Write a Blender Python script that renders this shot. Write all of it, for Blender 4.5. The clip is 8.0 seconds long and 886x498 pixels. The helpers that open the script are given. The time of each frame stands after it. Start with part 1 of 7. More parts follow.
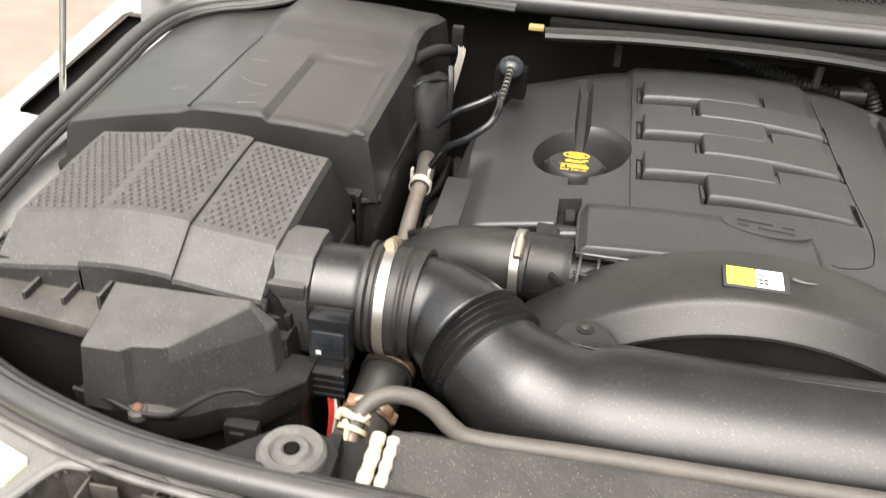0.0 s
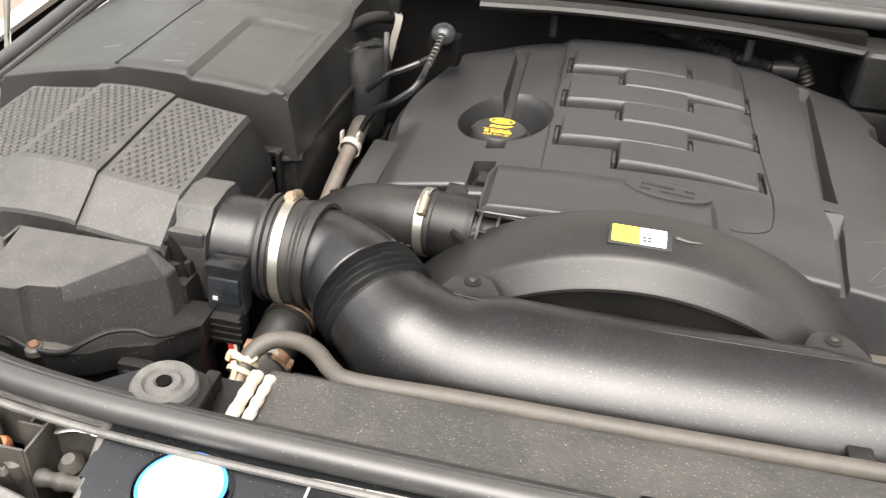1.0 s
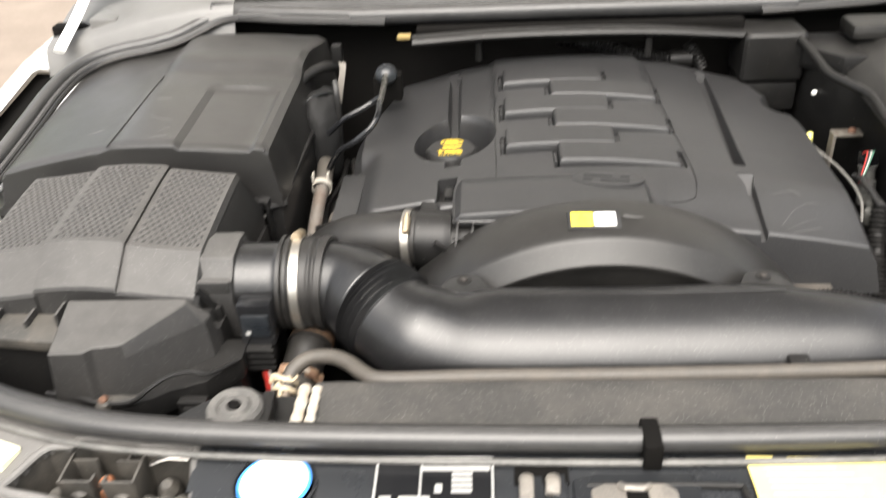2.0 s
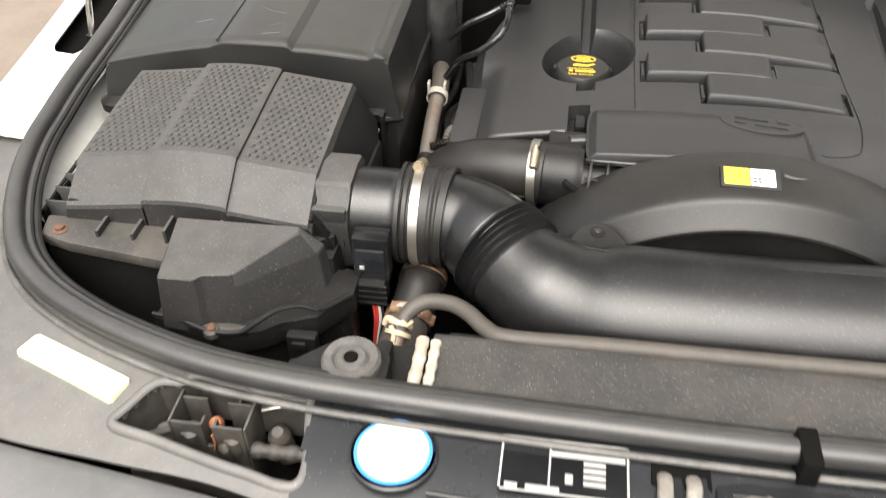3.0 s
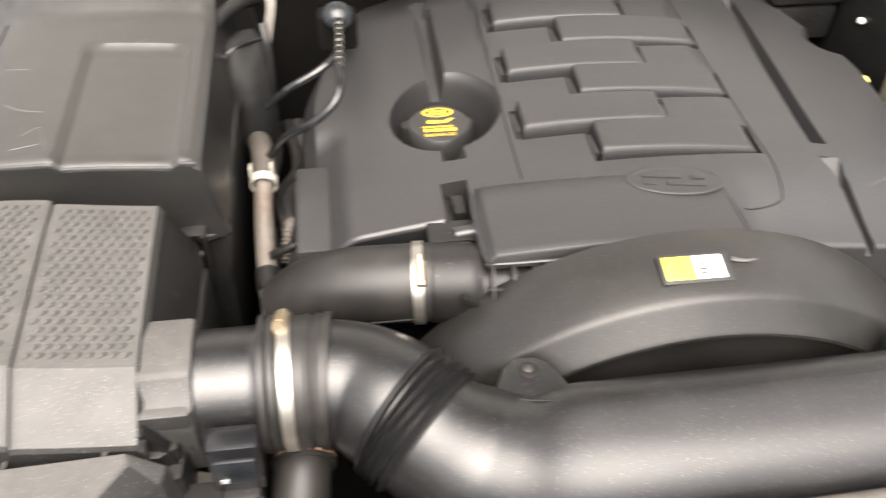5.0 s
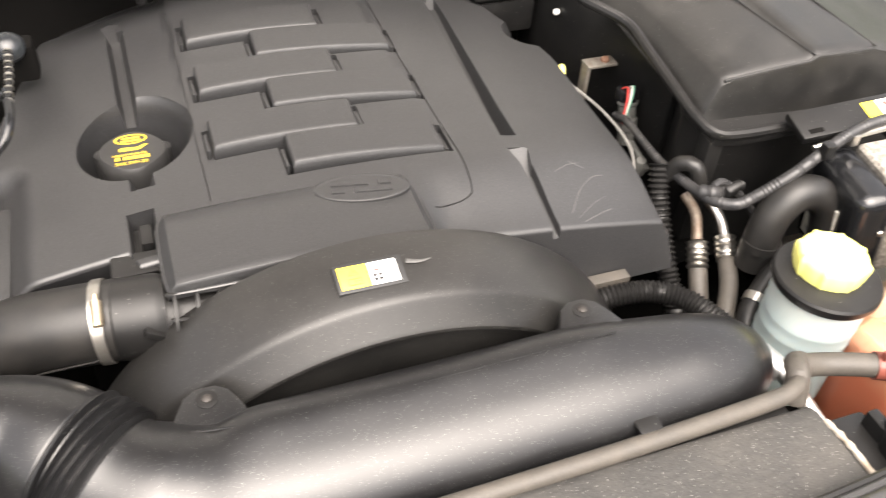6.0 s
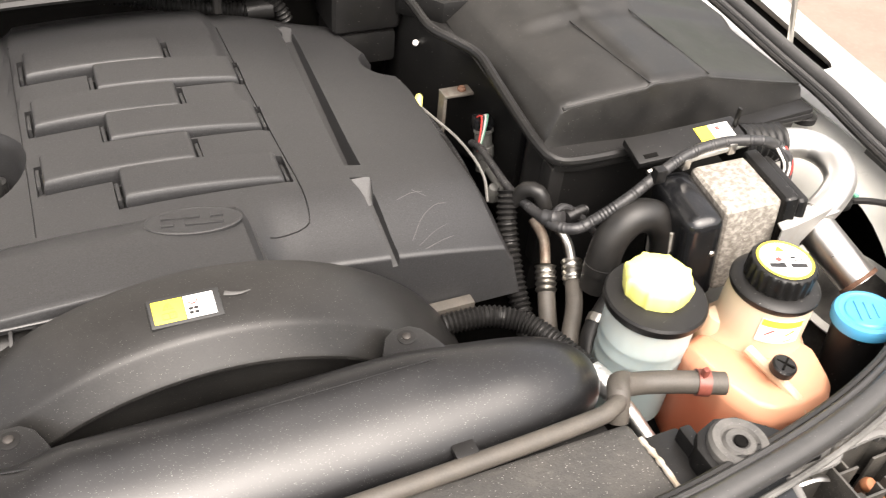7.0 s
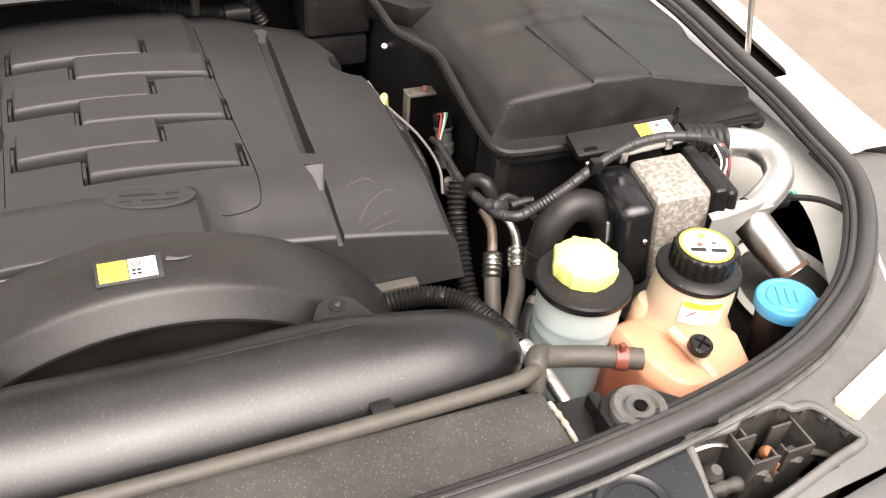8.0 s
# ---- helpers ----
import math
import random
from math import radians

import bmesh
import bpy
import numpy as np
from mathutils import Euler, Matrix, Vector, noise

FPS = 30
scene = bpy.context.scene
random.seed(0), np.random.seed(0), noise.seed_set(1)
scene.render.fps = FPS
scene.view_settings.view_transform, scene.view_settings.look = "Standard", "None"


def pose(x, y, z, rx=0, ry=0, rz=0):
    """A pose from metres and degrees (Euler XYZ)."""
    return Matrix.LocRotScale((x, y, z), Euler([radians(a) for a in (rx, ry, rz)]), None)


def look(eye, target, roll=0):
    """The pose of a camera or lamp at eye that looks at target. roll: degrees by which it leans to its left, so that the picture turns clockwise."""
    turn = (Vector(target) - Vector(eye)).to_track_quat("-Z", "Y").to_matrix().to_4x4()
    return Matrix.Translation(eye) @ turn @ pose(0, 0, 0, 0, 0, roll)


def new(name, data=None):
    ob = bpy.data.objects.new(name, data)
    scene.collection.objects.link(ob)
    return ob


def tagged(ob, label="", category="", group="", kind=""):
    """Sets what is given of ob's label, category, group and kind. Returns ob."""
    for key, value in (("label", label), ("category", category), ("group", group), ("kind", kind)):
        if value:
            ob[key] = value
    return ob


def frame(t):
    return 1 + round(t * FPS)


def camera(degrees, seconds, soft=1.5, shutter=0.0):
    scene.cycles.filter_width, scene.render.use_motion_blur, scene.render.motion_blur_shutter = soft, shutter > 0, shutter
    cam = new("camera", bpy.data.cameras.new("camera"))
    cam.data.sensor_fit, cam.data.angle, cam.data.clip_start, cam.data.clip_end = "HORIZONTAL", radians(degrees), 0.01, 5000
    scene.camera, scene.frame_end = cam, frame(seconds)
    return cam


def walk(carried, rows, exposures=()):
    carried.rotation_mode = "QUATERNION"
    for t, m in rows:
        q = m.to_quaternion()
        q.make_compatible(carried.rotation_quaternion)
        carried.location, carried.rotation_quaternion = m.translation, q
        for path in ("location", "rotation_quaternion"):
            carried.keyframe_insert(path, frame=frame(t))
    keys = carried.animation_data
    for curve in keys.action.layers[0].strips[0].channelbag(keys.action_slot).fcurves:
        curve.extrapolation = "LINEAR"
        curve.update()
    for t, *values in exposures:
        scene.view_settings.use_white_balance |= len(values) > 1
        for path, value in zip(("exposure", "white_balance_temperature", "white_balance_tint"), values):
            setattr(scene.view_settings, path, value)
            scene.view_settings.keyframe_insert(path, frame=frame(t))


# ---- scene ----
# ---------------------------------------------------------------- camera
cam = camera(54.5, 8.0, soft=1.2, shutter=0.4)
PATH = [
    (0, (-0.206, -0.435, 1.468), (-0.453, 1.237, 0.399), 3.2),
    (0.5, (-0.164, -0.439, 1.458), (-0.42, 1.195, 0.334), 5.6),
    (1, (-0.09, -0.452, 1.463), (-0.359, 1.197, 0.363), 4.0),
    (1.5, (-0.056, -0.533, 1.503), (-0.301, 1.18, 0.499), -1.1),
    (1.8, (-0.108, -0.579, 1.524), (-0.243, 1.154, 0.535), -1.7),
    (2, (-0.137, -0.586, 1.534), (-0.246, 1.104, 0.47), -2.9),
    (2.2, (-0.174, -0.603, 1.555), (-0.334, 1.009, 0.382), -4.0),
    (3.3, (-0.238, -0.407, 1.556), (-0.484, 1.067, 0.227), -0.3),
    (3.5, (-0.276, -0.356, 1.55), (-0.514, 1.099, 0.198), -0.3),
    (4, (-0.384, -0.243, 1.539), (-0.557, 1.2, 0.165), -0.6),
    (4.5, (-0.368, -0.206, 1.535), (-0.368, 1.245, 0.158), 0.5),
    (5, (-0.3, -0.213, 1.527), (-0.076, 1.229, 0.159), 1.6),
    (5.2, (-0.261, -0.216, 1.534), (0.042, 1.207, 0.162), 1.4),
    (6.3, (-0.134, -0.247, 1.55), (0.502, 1.084, 0.201), 5.6),
    (6.5, (-0.112, -0.257, 1.556), (0.551, 1.071, 0.216), 5.8),
    (7, (-0.066, -0.277, 1.56), (0.64, 1.063, 0.253), 6.3),
    (7.5, (-0.037, -0.327, 1.56), (0.66, 1.049, 0.287), 6.1),
    (8, (-0.007, -0.382, 1.566), (0.647, 1.024, 0.303), 5.6),
]
walk(cam, [(t, look(eye, target, roll)) for t, eye, target, roll in PATH], exposures=[(0.0, 2.21, 6780, 10), (1.5, 2.22, 6830, 11), (2.2, 1.97, 6780, 10), (4.0, 1.76, 6960, 12), (5.0, 2.48, 7010, 13), (6.5, 2.45, 7060, 14), (7.0, 2.20, 7060, 14), (8.0, 1.97, 7060, 15)])

# ---------------------------------------------------------------- world and light
world = bpy.data.worlds.new("overcast_sky")
scene.world = world
world.use_nodes = True
wn, wl = world.node_tree.nodes, world.node_tree.links
sky = wn.new("ShaderNodeTexSky")
sky.sky_type = "NISHITA"
sky.sun_disc = False
sky.sun_elevation, sky.sun_rotation = radians(60), radians(184)
sky.air_density, sky.dust_density, sky.ozone_density = 1.0, 4.0, 1.0
veil = wn.new("ShaderNodeHueSaturation")
veil.inputs["Saturation"].default_value = 0.25
wl.new(sky.outputs[0], veil.inputs["Color"])
wl.new(veil.outputs[0], wn["Background"].inputs["Color"])
wn["Background"].inputs["Strength"].default_value = 0.11

sun_data = bpy.data.lights.new("sun", "SUN")
sun_data.energy, sun_data.angle, sun_data.color = 1.75, radians(64), (1.0, 0.965, 0.915)
sun = new("sun", sun_data)
sun.matrix_world = look((-0.2, -4.46, 9.2), (0, 0.15, 1.0))

# ---------------------------------------------------------------- building tools
BASE = {}


def thing(name, base, label, category, group="", kind=""):
    ob = new(name)
    ob.empty_display_size = 0.02
    ob.location = base
    BASE[ob] = Vector(base)
    return tagged(ob, label, category, group, kind)


def mesh_from(name, bm, base, smooth=35):
    bmesh.ops.recalc_face_normals(bm, faces=bm.faces)
    bmesh.ops.translate(bm, verts=bm.verts, vec=-Vector(base))
    me = bpy.data.meshes.new(name)
    bm.to_mesh(me)
    bm.free()
    for p in me.polygons:
        p.use_smooth = True
    me.set_sharp_from_angle(angle=radians(smooth))
    return me


def part(name, bm, material, parent, label="", smooth=35):
    """One mesh object under a thing or under a part."""
    me = mesh_from(name, bm, BASE[parent], smooth)
    me.materials.append(material)
    ob = new(name, me)
    ob.parent = parent
    BASE[ob] = BASE[parent]
    if label:
        tagged(ob, label)
    return ob


def single(name, bm, material, label, category, base=None, group="", kind="", smooth=35):
    """A thing that is one mesh."""
    if base is None:
        lo = [min(v.co[k] for v in bm.verts) for k in range(3)]
        hi = [max(v.co[k] for v in bm.verts) for k in range(3)]
        base = ((lo[0] + hi[0]) / 2, (lo[1] + hi[1]) / 2, lo[2])
    me = mesh_from(name, bm, base, smooth)
    me.materials.append(material)
    ob = new(name, me)
    ob.location = base
    BASE[ob] = Vector(base)
    return tagged(ob, label, category, group, kind)


def soften(bm, width, segments=2, angle=28):
    bmesh.ops.recalc_face_normals(bm, faces=bm.faces)
    edges = [e for e in bm.edges if len(e.link_faces) == 2 and e.calc_face_angle(0) > radians(angle)]
    if edges and width > 0:
        bmesh.ops.bevel(bm, geom=edges, offset=width, segments=segments, profile=0.6, affect="EDGES", clamp_overlap=True)
    return bm


def loft(rings, bm=None, caps=True, closed=False):
    bm = bm or bmesh.new()
    vs = [[bm.verts.new(p) for p in ring] for ring in rings]
    n = len(vs[0])
    pairs = list(zip(vs, vs[1:])) + ([(vs[-1], vs[0])] if closed else [])
    for a, b in pairs:
        for k in range(n):
            m = (k + 1) % n
            bm.faces.new((a[k], a[m], b[m], b[k]))
    if caps and not closed:
        bm.faces.new(vs[0][::-1])
        bm.faces.new(vs[-1])
    return bm


def box(x0, x1, y0, y1, z0, z1, bevel=0.003, bm=None, taper=0.0, turn=None, segments=2):
    """A block, its top drawn in by taper; turn: a matrix that it goes through."""
    t = taper
    one = loft([[(x0, y0, z0), (x1, y0, z0), (x1, y1, z0), (x0, y1, z0)],
                [(x0 + t, y0 + t, z1), (x1 - t, y0 + t, z1), (x1 - t, y1 - t, z1), (x0 + t, y1 - t, z1)]])
    soften(one, bevel, segments)
    if turn is not None:
        bmesh.ops.transform(one, matrix=turn, verts=one.verts)
    return join(bm, one)


def join(bm, other):
    if bm is None:
        return other
    me = bpy.data.meshes.new("scrap")
    other.to_mesh(me)
    other.free()
    bm.from_mesh(me)
    bpy.data.meshes.remove(me)
    return bm


def prism(outline, z0, z1, bevel=0.003, taper=0.0, bm=None):
    """An outline of (x, y) or (x, y, z of the top) raised from z0."""
    n = len(outline)
    cx, cy = sum(p[0] for p in outline) / n, sum(p[1] for p in outline) / n
    low = [(p[0], p[1], z0) for p in outline]
    top = []
    for p in outline:
        d = Vector((cx - p[0], cy - p[1]))
        d = d.normalized() * taper if d.length else d
        top.append((p[0] + d.x, p[1] + d.y, p[2] if len(p) > 2 else z1))
    return join(bm, soften(loft([low, top]), bevel))


def glide(points, step=0.006, closed=False):
    """A Catmull-Rom curve through points, in even steps."""
    ps = [Vector(p) for p in points]
    if closed:
        ps = [ps[-1], *ps, ps[0], ps[1]]
    else:
        ps = [2 * ps[0] - ps[1], *ps, 2 * ps[-1] - ps[-2]]
    out = []
    for a, b, c, d in zip(ps, ps[1:], ps[2:], ps[3:]):
        n = max(2, int((c - b).length / step))
        for k in range(n):
            t = k / n
            out.append(0.5 * (2 * b + (c - a) * t + (2 * a - 5 * b + 4 * c - d) * t * t + (3 * b - a - 3 * c + d) * t ** 3))
    if not closed:
        out.append(ps[-2])
    return out


def tube(points, radius, sides=14, step=0.006, bm=None, flat=1.0, up=(0, 0, 1), raw=False, open_ends=False, shape=None):
    """A hose or bar along points. radius: metres, or a function of (share of the length, metres along it). flat squeezes it along up; shape(angle, metres along) scales the radius."""
    line = [Vector(p) for p in points] if raw else glide(points, step)
    size = radius if callable(radius) else (lambda s, d: radius)
    total = sum((b - a).length for a, b in zip(line, line[1:]))
    rings, run, side = [], 0.0, None
    for n, p in enumerate(line):
        ahead = (line[min(n + 1, len(line) - 1)] - line[max(n - 1, 0)]).normalized()
        if side is None:
            guess = Vector(up) if abs(ahead.dot(Vector(up))) < 0.95 else Vector((1, 0, 0))
            side = ahead.cross(guess).normalized()
        side = (side - ahead * side.dot(ahead)).normalized()
        rise = side.cross(ahead)
        if n:
            run += (p - line[n - 1]).length
        r = size(run / total, run)
        ring = []
        for q in range(sides):
            a = 2 * math.pi * q / sides
            k = r * (shape(a, run) if shape else 1.0)
            ring.append(p + side * (k * math.cos(a)) + rise * (k * flat * math.sin(a)))
        rings.append(ring)
    return join(bm, loft(rings, caps=not open_ends))


def lathe(profile, place, axis=(0, 0, 1), sides=32, bm=None, wobble=None):
    """A turned shape: (radius, height) from bottom to top, stood at place along axis. wobble(angle, height) scales the radius."""
    turn = Vector(axis).to_track_quat("Z", "Y").to_matrix().to_4x4()
    m = Matrix.Translation(place) @ turn
    rings = []
    for r, h in profile:
        ring = []
        for q in range(sides):
            a = 2 * math.pi * q / sides
            k = wobble(a, h) if wobble else 1.0
            ring.append(m @ Vector((max(r, 1e-4) * k * math.cos(a), max(r, 1e-4) * k * math.sin(a), h)))
        rings.append(ring)
    return join(bm, loft(rings))


def band(place, axis, radius, width, thick=0.0015, sides=40, bm=None):
    """A flat metal strap round a hose."""
    w = width / 2
    turn = Vector(axis).to_track_quat("Z", "Y").to_matrix().to_4x4()
    m = Matrix.Translation(place) @ turn
    rings = []
    for q in range(sides):
        a = 2 * math.pi * q / sides
        rings.append([m @ Vector((r * math.cos(a), r * math.sin(a), h)) for r, h in ((radius, -w), (radius + thick, -w), (radius + thick, w), (radius, w))])
    return join(bm, loft(rings, closed=True))


def field(xs, ys, height, low, bevel=0.0):
    """A solid whose top is height(x, y) over a grid; low: the z of its underside, or a function of (x, y)."""
    bm = bmesh.new()
    under = low if callable(low) else (lambda x, y: low)
    top = [[bm.verts.new((x, y, height(x, y))) for x in xs] for y in ys]
    bot = [[bm.verts.new((x, y, under(x, y))) for x in xs] for y in ys]
    for j in range(len(ys) - 1):
        for k in range(len(xs) - 1):
            bm.faces.new((top[j][k], top[j][k + 1], top[j + 1][k + 1], top[j + 1][k]))
            bm.faces.new((bot[j][k], bot[j + 1][k], bot[j + 1][k + 1], bot[j][k + 1]))
    nx, ny = len(xs) - 1, len(ys) - 1
    for k in range(nx):
        bm.faces.new((top[0][k], bot[0][k], bot[0][k + 1], top[0][k + 1]))
        bm.faces.new((top[ny][k], top[ny][k + 1], bot[ny][k + 1], bot[ny][k]))
    for j in range(ny):
        bm.faces.new((top[j][0], top[j + 1][0], bot[j + 1][0], bot[j][0]))
        bm.faces.new((top[j][nx], bot[j][nx], bot[j + 1][nx], top[j + 1][nx]))
    if bevel:
        soften(bm, bevel, 3, 40)
    return bm


def span(a, b, step):
    n = max(1, round(abs(b - a) / step))
    return [a + (b - a) * k / n for k in range(n + 1)]


def ease(a, b, x):
    t = min(1.0, max(0.0, (x - a) / (b - a)))
    return t * t * (3 - 2 * t)


def carve(bm, cutters):
    """bm with the cutters taken out of it."""
    def stand_in(name, b):
        me = bpy.data.meshes.new(name)
        b.to_mesh(me)
        b.free()
        return new(name, me)

    bmesh.ops.recalc_face_normals(bm, faces=bm.faces)
    whole, knives = stand_in("whole", bm), []
    for c in cutters:
        bmesh.ops.recalc_face_normals(c, faces=c.faces)
        knives.append(stand_in("knife", c))
        mod = whole.modifiers.new("cut", "BOOLEAN")
        mod.operation, mod.solver, mod.object, mod.use_self = "DIFFERENCE", "EXACT", knives[-1], True
    bpy.context.view_layer.update()
    me = bpy.data.meshes.new_from_object(whole.evaluated_get(bpy.context.evaluated_depsgraph_get()))
    out = bmesh.new()
    out.from_mesh(me)
    bmesh.ops.remove_doubles(out, verts=out.verts, dist=0.0003)
    bmesh.ops.dissolve_degenerate(out, dist=0.0002, edges=out.edges)
    for ob in (whole, *knives):
        old = ob.data
        bpy.data.objects.remove(ob)
        bpy.data.meshes.remove(old)
    bpy.data.meshes.remove(me)
    return out


def plate(lines, thick, skip=None, bevel=0.0):
    """A sheet over rows of points, thickened downwards; skip(j, k) leaves a cell open."""
    bm = bmesh.new()
    vs = [[bm.verts.new(p) for p in line] for line in lines]
    for j in range(len(vs) - 1):
        for k in range(len(vs[0]) - 1):
            if skip is None or not skip(j, k):
                bm.faces.new((vs[j][k], vs[j][k + 1], vs[j + 1][k + 1], vs[j + 1][k]))
    for v in [v for v in bm.verts if not v.link_faces]:
        bm.verts.remove(v)
    bmesh.ops.recalc_face_normals(bm, faces=bm.faces)
    if sum(f.normal.z for f in bm.faces) < 0:
        bmesh.ops.reverse_faces(bm, faces=bm.faces)
    bmesh.ops.solidify(bm, geom=bm.faces, thickness=thick)
    if bevel:
        soften(bm, bevel)
    return bm


def even(points, count):
    """Points at even steps along a smooth line through points."""
    line = glide(points, 0.004)
    runs = [0.0]
    for a, b in zip(line, line[1:]):
        runs.append(runs[-1] + (b - a).length)
    out = []
    for k in range(count):
        want = runs[-1] * k / (count - 1)
        q = max(0, min(len(line) - 2, next((n for n, r in enumerate(runs) if r > want), len(line) - 1) - 1))
        t = (want - runs[q]) / max(1e-9, runs[q + 1] - runs[q])
        out.append(line[q].lerp(line[q + 1], min(1, max(0, t))))
    return out


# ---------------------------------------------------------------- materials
# Grey that lightens level faces: dust and light from above in one colour.
DUST_TOPLIGHT = (0.21, 0.20, 0.188)


def surface(name, colour, rough, metal=0.0, grain=0.0, grain_size=900, mottle=0.0, second=None, mottle_size=14, specks=0.0,
            speck_colour=(0.26, 0.25, 0.235), speck_size=430, dents=0.0, dent_size=25, coat=0.0, rough_swing=0.12, salt=0.0, dust=0.0, shine=0.5):
    """A Principled surface. mottle: how far it blends into second in large patches; specks: the share of small pale
    flecks; salt: fine unevenness of the colour; dust: the share of grey that lightens level faces, for dust and for
    painted light from above; grain: fine relief; shine: the strength of its gloss.
    """
    mat = bpy.data.materials.new(name)
    mat.use_nodes = True
    n, l = mat.node_tree.nodes, mat.node_tree.links
    shader = n["Principled BSDF"]
    shader.inputs["Metallic"].default_value = metal
    shader.inputs["Coat Weight"].default_value = coat
    shader.inputs["Specular IOR Level"].default_value = shine
    where = n.new("ShaderNodeNewGeometry").outputs["Position"]

    def cloud(size, detail=4.0, rough_=0.55):
        t = n.new("ShaderNodeTexNoise")
        t.inputs["Scale"].default_value, t.inputs["Detail"].default_value, t.inputs["Roughness"].default_value = size, detail, rough_
        l.new(where, t.inputs["Vector"])
        return t.outputs["Fac"]

    def ramp(source, a, b, low=0.0, high=1.0):
        m = n.new("ShaderNodeMapRange")
        m.inputs["From Min"].default_value, m.inputs["From Max"].default_value = a, b
        m.inputs["To Min"].default_value, m.inputs["To Max"].default_value = low, high
        l.new(source, m.inputs["Value"])
        return m.outputs["Result"]

    def blend(fac, a, b):
        m = n.new("ShaderNodeMix")
        m.data_type = "RGBA"
        for socket, value in ((m.inputs["Factor"], fac), (m.inputs[6], a), (m.inputs[7], b)):
            if isinstance(value, (int, float)):
                socket.default_value = value
            elif isinstance(value, tuple):
                socket.default_value = (*value, 1)
            else:
                l.new(value, socket)
        return m.outputs[2]

    patches = cloud(mottle_size, 6.0, 0.62)
    tint = colour
    second = second or tuple(min(1, c * 2.2 + 0.02) for c in colour)
    if mottle:
        tint = blend(ramp(patches, 0.42, 0.72, 0.0, mottle), colour, second)
        tint = blend(ramp(cloud(mottle_size * 9, 3.0), 0.5, 0.8, 0.0, mottle * 0.5), tint, second)
    if salt:
        deep, pale = tuple(c * (1 - 0.55 * salt) for c in colour), tuple(min(1, c * (1 + 1.5 * salt)) for c in colour)
        fine = blend(ramp(cloud(620, 2.0, 0.7), 0.3, 0.72), deep, pale)
        tint = fine if isinstance(tint, tuple) else blend(0.5, tint, fine)
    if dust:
        # Up-facing faces turn paler: top light painted in along with the dust.
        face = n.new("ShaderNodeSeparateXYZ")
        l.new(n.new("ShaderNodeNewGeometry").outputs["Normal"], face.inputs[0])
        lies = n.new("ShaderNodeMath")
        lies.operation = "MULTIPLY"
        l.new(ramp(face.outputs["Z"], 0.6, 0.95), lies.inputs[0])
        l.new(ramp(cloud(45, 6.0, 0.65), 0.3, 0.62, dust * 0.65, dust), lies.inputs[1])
        tint = blend(lies.outputs[0], tint, DUST_TOPLIGHT)
    if specks:
        v = n.new("ShaderNodeTexVoronoi")
        v.inputs["Scale"].default_value = speck_size
        l.new(where, v.inputs["Vector"])
        near = ramp(v.outputs["Distance"], 0.06, 0.24, 1.0, 0.0)
        sep = n.new("ShaderNodeSeparateColor")
        l.new(v.outputs["Color"], sep.inputs[0])
        some = ramp(sep.outputs[0], 1 - specks, 1 - specks * 0.6, 0.0, 1.0)
        mul = n.new("ShaderNodeMath")
        mul.operation = "MULTIPLY"
        l.new(near, mul.inputs[0])
        l.new(some, mul.inputs[1])
        tint = blend(mul.outputs[0], tint, speck_colour)
    if isinstance(tint, tuple):
        shader.inputs["Base Color"].default_value = (*tint, 1)
    else:
        l.new(tint, shader.inputs["Base Color"])
    l.new(ramp(patches, 0.3, 0.7, max(0.02, rough - rough_swing / 2), min(1, rough + rough_swing / 2)), shader.inputs["Roughness"])
    last = None
    for size, depth in ((dent_size, dents * 0.004), (grain_size, grain * 0.00006)):
        if depth:
            b = n.new("ShaderNodeBump")
            b.inputs["Strength"].default_value = 1.0
            b.inputs["Distance"].default_value = depth
            l.new(cloud(size, 2.0), b.inputs["Height"])
            if last is not None:
                l.new(last, b.inputs["Normal"])
            last = b.outputs["Normal"]
    if last is not None:
        l.new(last, shader.inputs["Normal"])
    return mat


def bottle_plastic(name, colour, wet, level, milky=0.35, rough=0.38):
    """Milky plastic with a liquid that tints it below a level."""
    mat = surface(name, colour, rough, grain=0.2, mottle=0.15, mottle_size=18)
    n, l = mat.node_tree.nodes, mat.node_tree.links
    shader = n["Principled BSDF"]
    geo = n.new("ShaderNodeNewGeometry")
    sep = n.new("ShaderNodeSeparateXYZ")
    l.new(geo.outputs["Position"], sep.inputs[0])
    m = n.new("ShaderNodeMapRange")
    m.inputs["From Min"].default_value, m.inputs["From Max"].default_value = level - 0.03, level + 0.03
    m.inputs["To Min"].default_value, m.inputs["To Max"].default_value = 1.0, 0.0
    l.new(sep.outputs["Z"], m.inputs["Value"])
    mix = n.new("ShaderNodeMix")
    mix.data_type = "RGBA"
    l.new(m.outputs["Result"], mix.inputs["Factor"])
    mix.inputs[6].default_value, mix.inputs[7].default_value = (*colour, 1), (*wet, 1)
    l.new(mix.outputs[2], shader.inputs["Base Color"])
    shader.inputs["Subsurface Weight"].default_value = milky
    shader.inputs["Subsurface Radius"].default_value = (0.02, 0.012, 0.008)
    shader.inputs["Subsurface Scale"].default_value = 0.6
    return mat


